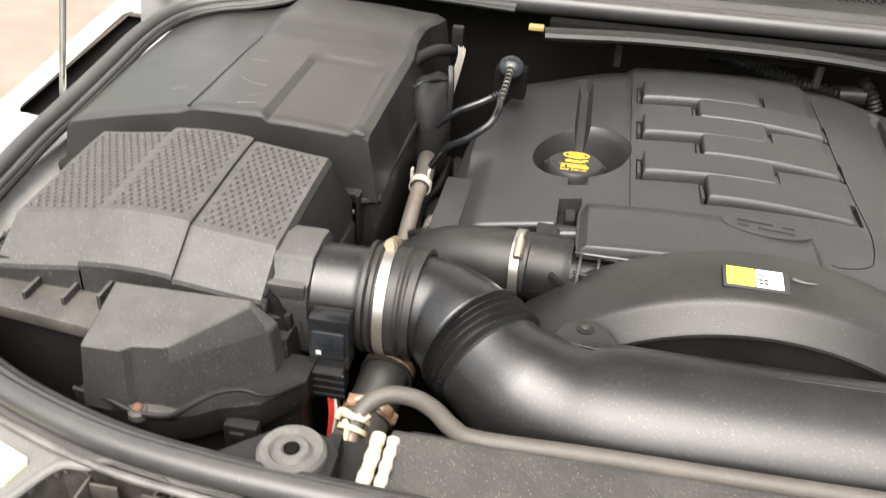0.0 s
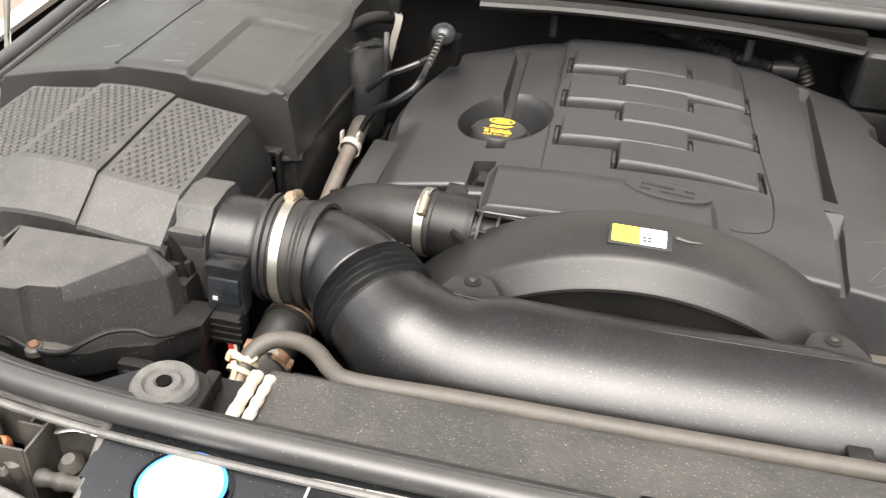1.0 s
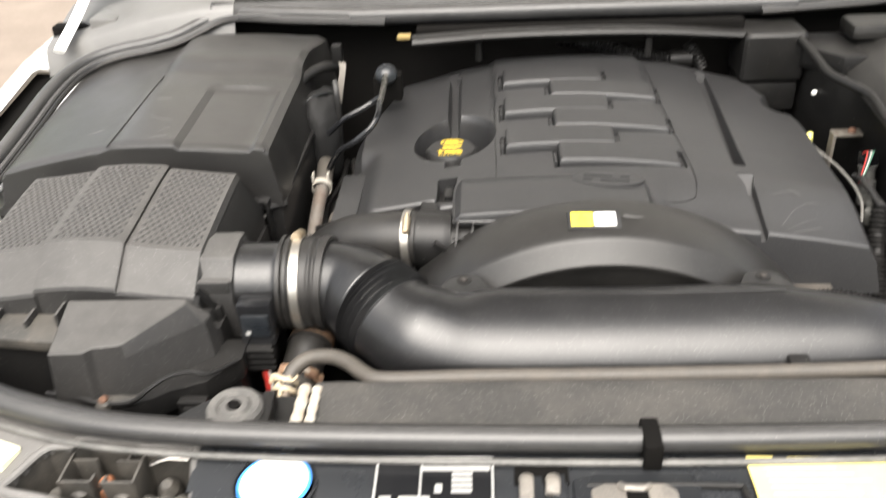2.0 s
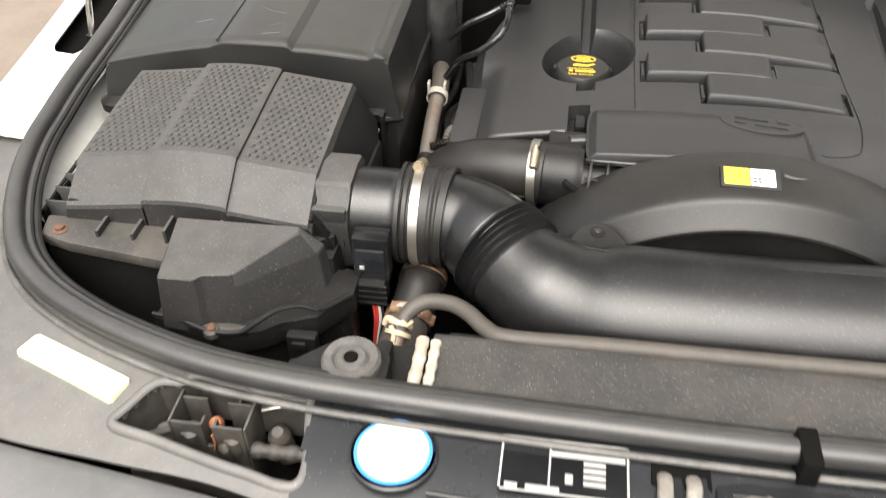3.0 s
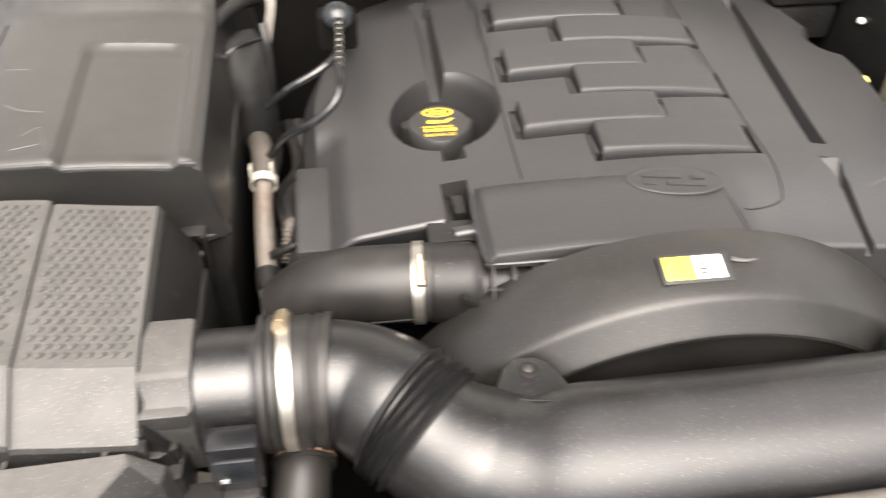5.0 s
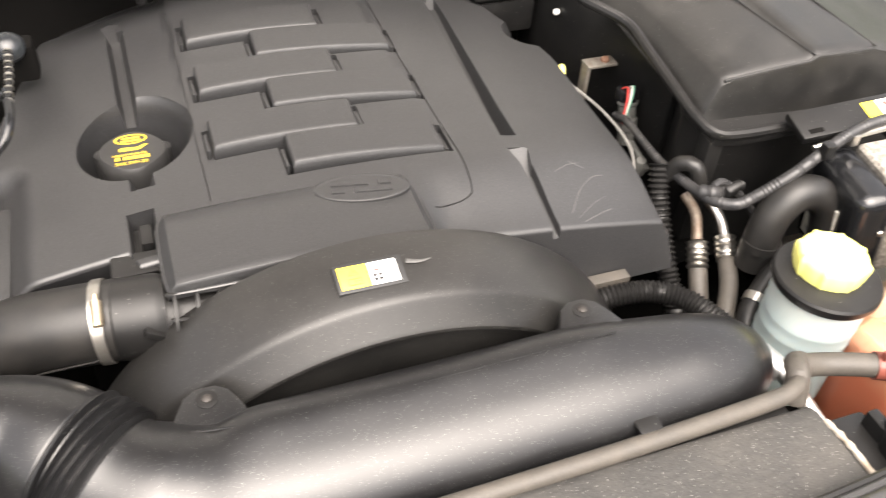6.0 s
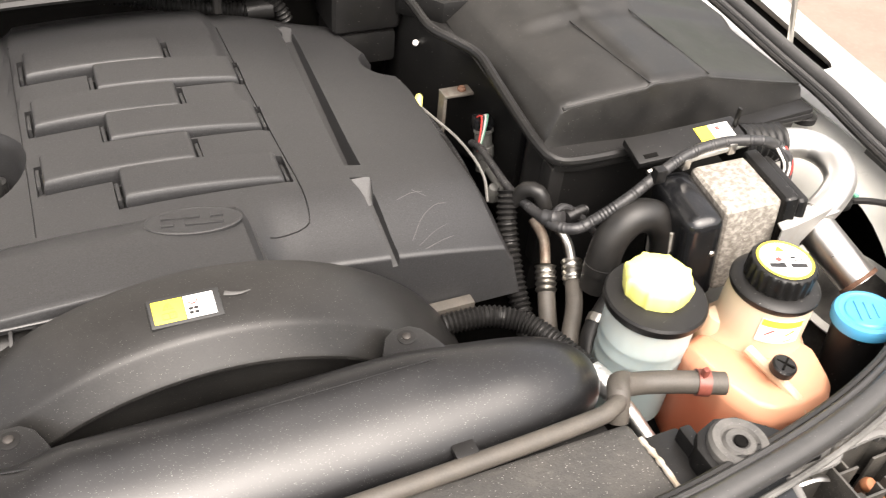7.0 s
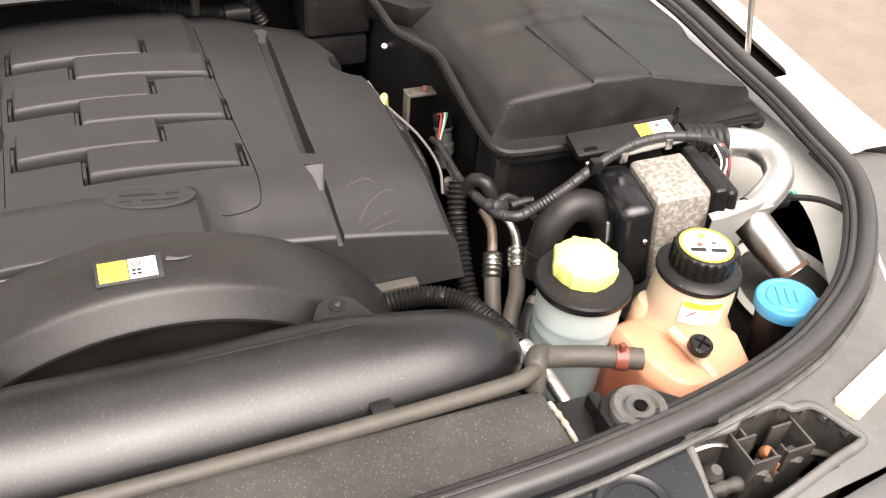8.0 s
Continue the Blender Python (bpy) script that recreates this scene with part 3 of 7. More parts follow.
    rows = [nose] + [[p + Vector((0.0, -d, -h)) for p in nose] for d, h in ((0.01, -0.004), (0.05, 0.004), (0.075, 0.02), (0.085, 0.06), (0.09, 0.3), (0.07, 0.5))]
    single("grille_top", plate(rows, -0.005), bumper_grey, "grey plastic top of the radiator grille", "grille", kind="structure")
    for s in (-1, 1):
        side = [(s * 0.70, -0.097), (s * 0.785, -0.064), (s * 0.862, -0.005), (s * 0.925, 0.08), (s * 0.968, 0.18)]
        line = even(arc(side, 0.955), 30)
        rows = [line] + [[p + Vector((s * d * 0.6, -d, -h)) for p in line] for d, h in ((0.012, 0.0), (0.05, 0.014), (0.08, 0.05), (0.09, 0.2), (0.08, 0.45))]
        lamp = thing("headlamp", (s * 0.72, -0.02, 0.5), "clear glossy headlamp beside the slam panel", "headlamp", "headlamps")
        part("lens", plate(rows, -0.004), smoky_lens, lamp)


def build_seal():
    """The bulb seal that runs round the whole bay."""
    left = [(-0.30, 0.812, 1.110), (-0.46, 0.828, 1.113), (-0.56, 0.845, 1.114), (-0.612, 0.836, 1.102), (-0.655, 0.811, 1.088), (-0.70, 0.796, 1.080), (-0.745, 0.785, 1.075), (-0.785, 0.762, 1.069), (-0.812, 0.72, 1.061), (-0.822, 0.655, 1.052), (-0.818, 0.56, 1.043), (-0.815, 0.46, 1.033), (-0.816, 0.38, 1.023)]
    front = [(x, y, 1.002 + 0.012 * ease(0.1, 0.3, y)) for x, y in INNER]
    right = [(0.840, 0.40, 1.024), (0.838, 0.5, 1.034), (0.837, 0.6, 1.045), (0.832, 0.66, 1.052), (0.815, 0.72, 1.061), (0.785, 0.762, 1.069), (0.745, 0.785, 1.075), (0.70, 0.796, 1.080), (0.655, 0.811, 1.088), (0.612, 0.836, 1.102), (0.56, 0.845, 1.114), (0.46, 0.828, 1.113), (0.3, 0.812, 1.110)]
    ring = [*left, *front, *right]
    seal = thing("bonnet_seal", (0, -0.03, 0.97), "black rubber bulb seal round the engine bay, dusty and shiny", "seal", kind="structure")
    part("bulb", tube(ring, 0.0105, 16, step=0.012), seal_rubber, seal)
    foot = glide(ring, 0.014)
    n = len(foot)
    lip = []
    for k, p in enumerate(foot):
        d = (foot[min(k + 1, n - 1)] - foot[max(k - 1, 0)]).normalized()
        out = Vector((-d.y, d.x, 0)).normalized()
        lip.append(p + out * 0.0130 + Vector((0, 0, -0.0045)))
    part("carrier", tube(lip, 0.0052, 10, raw=True), seal_rubber, seal)
    part("inner_carrier", tube([q + (q - p) * 0.6 for p, q in zip(foot, lip)], 0.0040, 8, raw=True), rubber, seal)
    lip2 = []
    for k, p in enumerate(foot):
        d = (foot[min(k + 1, n - 1)] - foot[max(k - 1, 0)]).normalized()
        out = Vector((-d.y, d.x, 0)).normalized()
        lip2.append(p - out * 0.0140 + Vector((0, 0, -0.0125)))
    part("lip", tube(lip2, 0.0032, 8, raw=True), dusty_lip, seal, "dust-paled outer lip")
    rear = [(-0.36, 0.815, 1.109), (-0.2, 0.812, 1.110), (0, 0.81, 1.111), (0.2, 0.812, 1.110), (0.36, 0.815, 1.109)]
    part("rear_bulb", tube(rear, 0.015, 14, step=0.02), seal_rubber, seal)
    part("rear_carrier", tube([(x, y + 0.022, z - 0.006) for x, y, z in rear], 0.012, 10, step=0.02), seal_rubber, seal)
    # short joint at the middle of the front
    part("joint_clip", box(-0.012, 0.004, -0.070, -0.034, 0.985, 1.0135, 0.003), shade_black, seal)


def build_scuttle():
    rows = [[(x, y, z) for x in span(-0.60, 0.60, 0.04)] for y, z in ((0.835, 1.107), (0.84, 1.121), (0.845, 1.126), (0.885, 1.126), (0.892, 1.130))]
    scuttle = thing("scuttle_panel", (0, 0.9, 1.09), "dark grey scuttle panel with fine mesh below the windscreen", "scuttle", kind="structure")
    part("front_strip", plate(rows, -0.004), dark_plastic, scuttle)
    part("rear_seal", tube([(-0.55, 0.826, 1.112), (0, 0.828, 1.115), (0.6, 0.826, 1.112)], 0.007, 10, step=0.05), seal_rubber, scuttle)
    # mesh of thin bars over a near-black block for the shade beneath, with a cut-away in the middle
    def grille_bars(slant):
        bm = bmesh.new()
        pitch, slope = 0.011, 0.55
        for k in range(int(1.36 / pitch)):
            x = -0.60 + k * pitch - 0.04
            y0, y1 = 0.893, 0.965
            steps = 1
            a = Vector((x, y0, 1.131)), Vector((x + slant * 0.042, y1, 1.131 + slope * (y1 - y0) * 0.9))
            if a[0].x < -0.58 or a[1].x < -0.58 or a[0].x > 0.66 or a[1].x > 0.66:
                continue
            end = 1.0
            if -0.065 < (a[0].x + a[1].x) / 2 < 0.075:
                end = 0.3
            top = a[0].lerp(a[1], end)
            tube([a[0], top], 0.0016, 4, raw=True, bm=bm)
        return bm

    for slant in (-1, 1):
        part("mesh_bars", grille_bars(slant), dark_plastic, scuttle)["kind"] = "stuff"
    for v in (0.5, 1.0):
        y, z = 0.893 + 0.072 * v, 1.131 + 0.0356 * v
        part("mesh_rail", tube([(-0.56, y, z), (-0.065, y, z)], 0.002, 6, step=0.2), dark_plastic, scuttle)
        part("mesh_rail", tube([(0.075, y, z), (0.64, y, z)], 0.002, 6, step=0.2), dark_plastic, scuttle)
    # Block painted near black, so the mesh seems to lie over deep shade.
    part("shade_fill", box(-0.6, 0.66, 0.895, 0.985, 1.10, 1.118, 0.002), shade_black, scuttle)
    rows = [[(x, y, z) for x in span(-0.95, 0.95, 0.05)] for y, z in ((0.966, 1.166), (0.985, 1.178), (1.05, 1.2))]
    screen = thing("windscreen_base", (0, 1.0, 1.16), "white panel along the scuttle edge below the windscreen", "windscreen", kind="structure")
    part("edge_panel", plate(rows, -0.004), white_paint, screen)
    rows = [[(x, y, z) for x in span(-0.075, 0.085, 0.02)] for y, z in ((0.918, 1.146), (0.968, 1.170))]
    part("tongue", plate(rows, -0.004), white_paint, screen)
    for s in (-1, 1):
        rows = [[(s * x, y, z) for x, z in ((0.56, 1.125), (0.62, 1.122), (0.70, 1.11), (0.80, 1.085), (0.90, 1.06))] for y in (0.825, 0.835, 0.842, 0.87, 0.92, 0.98)]
        rows = [[(x, y + 0.0, z + (y - 0.842) * 0.25 - (0.04 if y < 0.83 else 0.006 if y < 0.84 else 0)) for x, y, z in r] for r in rows]
        single("scuttle_corner", plate(rows, -0.004), corner_grey, "light grey scuttle corner beside the bonnet hinge", "scuttle", kind="structure")
        hinge = part("hinge_arm", tube([(s * 0.86, 0.80, 1.07), (s * 0.84, 0.9, 1.13), (s * 0.83, 1.03, 1.22)], 0.012, 8, flat=0.5), white_paint, BONNET[0], "white painted hinge arm")
        part("pivot", lathe([(0.012, -0.02), (0.016, -0.018), (0.016, 0.018), (0.012, 0.02)], (s * 0.80, 0.93, 1.145), (1, 0, 0), 16), dark_plastic, hinge)
        part("hinge_plate", box(s * 0.8 - 0.025, s * 0.8 + 0.025, 0.86, 0.93, 1.08, 1.105, 0.006), corner_grey, hinge)
    for x in (-0.62, 0.0):
        wiper = thing("wiper", (x, 0.93, 1.13), "black wiper pivot with a curved grey arm", "wiper", "wipers")
        y, z = (0.90, 1.135) if x < -0.5 else (0.975, 1.172)
        part("pivot_cap", lathe([(0.024, 0), (0.024, 0.012), (0.019, 0.026), (0.008, 0.031)], (x, y, z), (0, -0.35, 1), 20), dark_plastic, wiper)
        part("arm", tube([(x, y, z + 0.022), (x + 0.06, y + 0.012, z + 0.045), (x + 0.13, y + 0.08, z + 0.085), (x + 0.3, y + 0.2, z + 0.16)], 0.011, 10, flat=0.7), dark_plastic, wiper)
    shelf = thing("cable_shelf", (0.0, 0.75, 1.07), "long black plastic cable trough below the scuttle", "trough")
    part("trough", tube([(-0.254, 0.728, 1.094), (-0.1, 0.745, 1.096), (0.1, 0.755, 1.092), (0.27, 0.765, 1.078)], 0.017, 10, flat=0.45), dark_plastic, shelf)
    part("web", box(-0.25, 0.27, 0.765, 0.79, 1.07, 1.1, 0.003), shade_black, shelf)
    for x in (-0.15, 0.12):
        part("hanger_pin", lathe([(0.006, 0), (0.006, 0.03)], (x, 0.755, 1.05), sides=8), dark_plastic, shelf)
    part("foam_scrap", box(-0.276, -0.255, 0.715, 0.73, 1.100, 1.106, 0.002), old_foam, shelf, "torn yellow foam scrap")


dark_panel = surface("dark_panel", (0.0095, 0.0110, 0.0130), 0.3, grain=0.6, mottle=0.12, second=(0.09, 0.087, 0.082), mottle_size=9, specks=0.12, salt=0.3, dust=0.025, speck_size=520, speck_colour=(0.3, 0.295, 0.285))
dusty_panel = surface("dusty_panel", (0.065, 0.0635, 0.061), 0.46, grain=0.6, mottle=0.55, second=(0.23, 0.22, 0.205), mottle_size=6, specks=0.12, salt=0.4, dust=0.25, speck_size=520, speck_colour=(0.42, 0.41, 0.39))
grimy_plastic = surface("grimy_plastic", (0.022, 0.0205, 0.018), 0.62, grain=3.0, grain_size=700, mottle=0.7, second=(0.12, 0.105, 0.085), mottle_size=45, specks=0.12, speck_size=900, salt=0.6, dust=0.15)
dusty_lip = surface("dusty_lip", (0.065, 0.064, 0.06), 0.55, mottle=0.7, second=(0.17, 0.165, 0.155), mottle_size=25, specks=0.1, speck_size=520)
orange_rust = surface("orange_rust", (0.32, 0.12, 0.05), 0.7, grain=1.0, mottle=0.4, second=(0.16, 0.08, 0.05), mottle_size=120)
bumper_grey = surface("bumper_grey", (0.1, 0.1, 0.1), 0.4, grain=0.5, mottle=0.3, second=(0.2, 0.19, 0.18), specks=0.05)
corner_grey = surface("corner_grey", (0.12, 0.118, 0.114), 0.4, mottle=0.25, mottle_size=8, second=(0.2, 0.196, 0.188))
old_foam = surface("old_foam", (0.26, 0.19, 0.07), 0.9, grain=2.0, grain_size=300, mottle=0.5, second=(0.2, 0.14, 0.06), mottle_size=60)

build_ground()
build_body()
build_front_panel()
for s in (-1, 1):
    build_lamp_well(s)
build_seal()
build_scuttle()

# ---------------------------------------------------------------- engine cover
def cover_height(x, y):
    z = 1.015 - 0.32 * x * x + 0.02 * min(0, y - 0.5) + 0.055 * max(0, y - 0.5)
    z -= 0.025 * (1 - ease(0.315, 0.43, y)) * ease(0.05, 0.09, x)
    mid = ease(-0.135, -0.122, x) * (1 - ease(0.118 - 0.02 * ease(0.4, 0.7, y), 0.132 - 0.02 * ease(0.4, 0.7, y), x))
    broad = ease(-0.28, -0.135, x) * (1 - ease(0.125, 0.26, x))
    z += (0.004 + 0.03 * (y - 0.44) + 0.028 * max(0, y - 0.47)) * (0.35 * mid + 0.65 * broad)
    z -= 0.05 * (ease(0.72, 0.86, y)) ** 2
    z -= 0.016 * (1 - ease(-0.322, -0.288, x)) * (1 - ease(0.53, 0.56, y))
    return z


def well_cutter(x, y, rx, ry, z0, z1):
    ring = lambda k, z: [(x + rx * k * math.cos(2 * math.pi * q / 48), y + ry * k * math.sin(2 * math.pi * q / 48), z) for q in range(48)]
    return loft([ring(0.80, z0), ring(0.88, z0 + 0.010), ring(0.95, z1 - 0.030), ring(0.972, z1 - 0.0225), ring(1.0, z1 - 0.0165), ring(1.05, z1 - 0.012), ring(1.12, z1)])


def slot_cutter(p, q, width, depth0, depth1, narrow=0.5):
    """A groove from p to q with leaning walls, its floor falling from depth0 to depth1 below the cover."""
    p, q = Vector((*p, 0)), Vector((*q, 0))
    side = (q - p).normalized().cross(Vector((0, 0, 1))) * (width / 2)
    zp, zq = cover_height(p.x, p.y), cover_height(q.x, q.y)
    ring = lambda k, dp, dq: [(*(v + side * (k * w)).xy, z) for v, w, z in ((p, 1, zp + dp), (q, 1, zq + dq), (q, -1, zq + dq), (p, -1, zp + dp))]
    return loft([ring(narrow, -depth0, -depth1), ring(1.0, 0, 0), ring(1.08, 0.05, 0.05)])


def groove(points, width, depth):
    """A narrow joint line that follows the cover."""
    line = glide([(x, y, 0) for x, y in points], 0.012)
    rings = []
    for k, p in enumerate(line):
        a, b = line[max(0, k - 1)], line[min(len(line) - 1, k + 1)]
        side = Vector((b.y - a.y, a.x - b.x, 0)).normalized() * (width / 2)
        z = cover_height(p.x, p.y)
        rings.append([(p.x + side.x * 0.5, p.y + side.y * 0.5, z - depth), (p.x - side.x * 0.5, p.y - side.y * 0.5, z - depth), (p.x - side.x * 1.4, p.y - side.y * 1.4, z + 0.004), (p.x + side.x * 1.4, p.y + side.y * 1.4, z + 0.004)])
    return loft(rings)


BARS = ((-0.113, 0.038, 0.664), (-0.043, 0.112, 0.620), (-0.113, 0.038, 0.573), (-0.043, 0.116, 0.530), (-0.113, 0.036, 0.482), (-0.043, 0.116, 0.438))


def crown(x, y):
    """The tops of the raised bars."""
    return 1.0300 - 0.55 * (x + 0.03) ** 2 + 0.10 * (y - 0.46)


def build_engine_cover():
    cover = thing("engine_cover", (0, 0.55, 0.92), "large black moulded engine cover with raised bars and filler recess", "engine cover")
    ys = [0.323, 0.3234, 0.3242, 0.3255, 0.3272] + span(0.3295, 0.86, 0.0078)

    def shape(u, y):
        """The outline: u from -1 to 1 across."""
        left = -0.336 + 0.05 * ease(0.56, 0.78, y) + 0.02 * ease(0.74, 0.86, y)
        right = 0.342 - 0.06 * ease(0.60, 0.78, y)
        return left + (right - left) * (u + 1) / 2

    us = [-1, -0.985, -0.96, -0.93] + span(-0.9, 0.9, 0.0235) + [0.93, 0.96, 0.985, 1]
    bm = bmesh.new()
    tops, lows = [], []
    for y in ys:
        rt, rl = [], []
        for u in us:
            x = shape(u, y)
            yy = y
            f = 0.380 if x < -0.205 else (0.36 if x < 0.066 else 0.326)
            yy = f + (y - ys[0]) * (ys[-1] - f) / (ys[-1] - ys[0])
            roll = 0.0055 - math.sqrt(max(0, 0.0055 ** 2 - max(0, 0.0055 - (yy - f)) ** 2)) + 0.018 * (1 - ease(0, 0.045, 1 - abs(u)))
            rt.append(bm.verts.new((x, yy, cover_height(x, yy) - roll)))
            rl.append(bm.verts.new((x + 0.006 * u, yy - (0.003 + 0.010 * ease(0.05, 0.08, x) - 0.018 * (1 - ease(-0.21, -0.20, x))) * (1 - ease(0, 0.03, yy - f)), 0.928 - 0.036 * ease(0.05, 0.08, x))))
        tops.append(rt)
        lows.append(rl)
    nx, ny = len(us) - 1, len(ys) - 1
    for j in range(ny):
        for k in range(nx):
            bm.faces.new((tops[j][k], tops[j][k + 1], tops[j + 1][k + 1], tops[j + 1][k]))
            bm.faces.new((lows[j][k], lows[j + 1][k], lows[j + 1][k + 1], lows[j][k + 1]))
    for k in range(nx):
        bm.faces.new((tops[0][k], lows[0][k], lows[0][k + 1], tops[0][k + 1]))
        bm.faces.new((tops[ny][k], tops[ny][k + 1], lows[ny][k + 1], lows[ny][k]))
    for j in range(ny):
        bm.faces.new((tops[j][0], tops[j + 1][0], lows[j + 1][0], lows[j][0]))
        bm.faces.new((tops[j][nx], lows[j][nx], lows[j + 1][nx], tops[j + 1][nx]))
    notch = lambda k, z: [(0.322 + 0.038 * k * math.cos(2 * math.pi * q / 40), 0.674 + 0.032 * k * math.sin(2 * math.pi * q / 40), z) for q in range(40)]
    cutters = [well_cutter(-0.188, 0.542, 0.0590, 0.0630, 0.951, 1.03), loft([notch(0.86, 0.90), notch(0.90, 0.985), notch(1.04, 0.998), notch(1.2, 1.05)]),
               slot_cutter((-0.188, 0.735), (-0.187, 0.56), 0.021, 0.012, 0.036),
               slot_cutter((0.203, 0.735), (0.196, 0.454), 0.019, 0.008, 0.026),
               slot_cutter((0.1975, 0.405), (0.199, 0.30), 0.012, 0.010, 0.018),
               slot_cutter((-0.186, 0.50), (-0.186, 0.464), 0.024, 0.016, 0.016),
               groove([(-0.127, 0.74), (-0.127, 0.56), (-0.127, 0.42)], 0.0014, 0.0025),
               groove([(0.113, 0.74), (0.119, 0.60), (0.128, 0.44), (0.1265, 0.388), (0.119, 0.374), (0.100, 0.368), (0.080, 0.366)], 0.0016, 0.003),
               slot_cutter((-0.192, 0.432), (-0.192, 0.37), 0.026, 0.05, 0.06)]
    for x0, x1, y0 in BARS:
        low = min(crown(x0, y0), crown(x1, y0)) - 0.018
        cutters.append(box(x0 - 0.0075, x1 + 0.0075, y0 - 0.0055, y0 + 0.040, low, low + 0.08, 0))
    for x, y0, y1 in ((0.203, 0.755, 0.728), (0.1965, 0.432, 0.400), (-0.191, 0.757, 0.728)):
        z = cover_height(x, y0)
        z2 = cover_height(x, y1)
        cutters.append(loft([[(x - 0.012, y0, z - 0.001), (x + 0.012, y0, z - 0.001), (x + 0.004, y1, z2 - 0.014), (x - 0.004, y1, z2 - 0.014)],
                             [(x - 0.012, y0, z + 0.03), (x + 0.012, y0, z + 0.03), (x + 0.006, y1, z2 + 0.03), (x - 0.006, y1, z2 + 0.03)]]))
    shell = part("shell", carve(bm, cutters), cover_plastic, cover, smooth=20)
    even_out = shell.modifiers.new("even_normals", "WEIGHTED_NORMAL")
    even_out.keep_sharp = True

    for x0, x1, y0 in BARS:
        xs = span(x0, x1, 0.008)
        profile = ((-0.0016, 0.030), (-0.0014, 0.0100), (-0.0008, 0.0064), (0.0002, 0.0034), (0.0015, 0.0014), (0.0034, 0.0004), (0.0060, 0.0))
        ring = lambda x, d: [(x, y0 + dy, crown(x, y0) - dz - (d if dz < 0.005 else 0)) for dy, dz in profile] + [(x, y0 + 0.041, crown(x, y0 + 0.041) - d), (x, y0 + 0.0455, crown(x, y0 + 0.041) - 0.030)]
        rings = [ring(x0, 0.0035), ring(x0 + 0.0015, 0.001), ring(x0 + 0.004, 0.0), *[ring(x, 0.0) for x in xs[1:-1]], ring(x1 - 0.004, 0.0), ring(x1 - 0.0015, 0.001), ring(x1, 0.0035)]
        part("raised_bar", loft(rings), cover_plastic, cover, smooth=24)
        for x, s in ((x0 - 0.0045, -1), (x1 + 0.0045, 1)):
            b = box(x - 0.002, x + 0.002, y0 + 0.004, y0 + 0.034, crown(x, y0) - 0.03, crown(x, y0 + 0.02) - 0.0095, 0.001)
            part("bar_end_lip", b, cover_plastic, cover)
    # front slab that overhangs the hose
    xs = span(-0.180, 0.064, 0.008)
    top = lambda x, y: 1.0225 - 0.28 * (x + 0.05) ** 2 + 0.02 * (y - 0.31)
    slab = field(xs, [0.308, 0.3084, 0.3091, 0.3103, 0.32, 0.34, 0.36, 0.38, 0.40, 0.412],
                 lambda x, y: top(x, y) - 0.008 * (1 - ease(0, 0.0028, y - 0.3075)) - 0.010 * (1 - ease(0, 0.006, min(x + 0.1815, 0.0655 - x))) - 0.010 * ease(0.395, 0.412, y), lambda x, y: 1.004 - 0.012 * ease(0.32, 0.36, y))
    part("front_slab", soften(slab, 0.001, 1, 50), cover_plastic, cover, "plain smooth raised slab")
    rim = [(-0.176, 0.405), (-0.1805, 0.39), (-0.1805, 0.325), (-0.176, 0.312), (-0.16, 0.3075), (0.05, 0.3075), (0.061, 0.311), (0.065, 0.322), (0.065, 0.37)]
    part("slab_edge", tube([(x, y, top(x, y) - 0.0095) for x, y in rim], 0.0018, 8), cover_plastic, cover)
    # oval badge: plain raised shape with bars in place of the name
    spin = Matrix.Translation((0.012, 0.386, top(0.012, 0.386) + 0.0006)) @ Matrix.Rotation(radians(-9), 4, "Z") @ Matrix.Rotation(radians(-1), 4, "X")
    oval = lambda a, b, z: [spin @ Vector((a * math.cos(2 * math.pi * q / 48), b * math.sin(2 * math.pi * q / 48), z)) for q in range(48)]
    badge = part("badge", loft([oval(0.046, 0.021, -0.003), oval(0.046, 0.021, 0.0006), oval(0.0445, 0.0195, 0.0012), oval(0.042, 0.0175, 0.0006), oval(0.039, 0.0155, 0.0009)]), cover_plastic, cover, "oval moulded badge")
    for bx, by, w in ((-0.012, 0.0055, 0.036), (0.010, -0.0055, 0.036), (0.022, 0.0055, 0.012), (-0.024, -0.0055, 0.012)):
        part("badge_bar", box(bx - w / 2, bx + w / 2, by - 0.003, by + 0.003, 0.0004, 0.0028, 0.0006, turn=spin), cover_plastic, badge)
    scuffs = (((0.225, 0.395), (0.255, 0.405), (0.30, 0.395), (0.325, 0.372)), ((0.225, 0.345), (0.25, 0.375), (0.28, 0.388), (0.318, 0.372)), ((0.23, 0.338), (0.262, 0.358), (0.295, 0.366), (0.322, 0.356)),
              ((0.235, 0.333), (0.27, 0.346), (0.30, 0.35), (0.322, 0.345)), ((0.248, 0.408), (0.256, 0.402), (0.262, 0.398)), ((0.29, 0.42), (0.31, 0.398), (0.327, 0.378)))
    for n, line in enumerate(scuffs):
        part("scuff", tube([(x, y, cover_height(x, y) - 0.012 * ease(0.285, 0.325, x)) for x, y in line], 0.0003 + 0.00015 * (n % 2), 5, step=0.008), scuffed, cover, "pale scuff mark")
    # left ledge
    part("side_ledge", box(-0.346, -0.312, 0.382, 0.512, 0.93, 0.972, 0.005), cover_plastic, cover)
    # clip in the front gap
    part("gap_clip", box(-0.204, -0.183, 0.385, 0.43, 0.93, 0.985, 0.004), dark_plastic, cover)


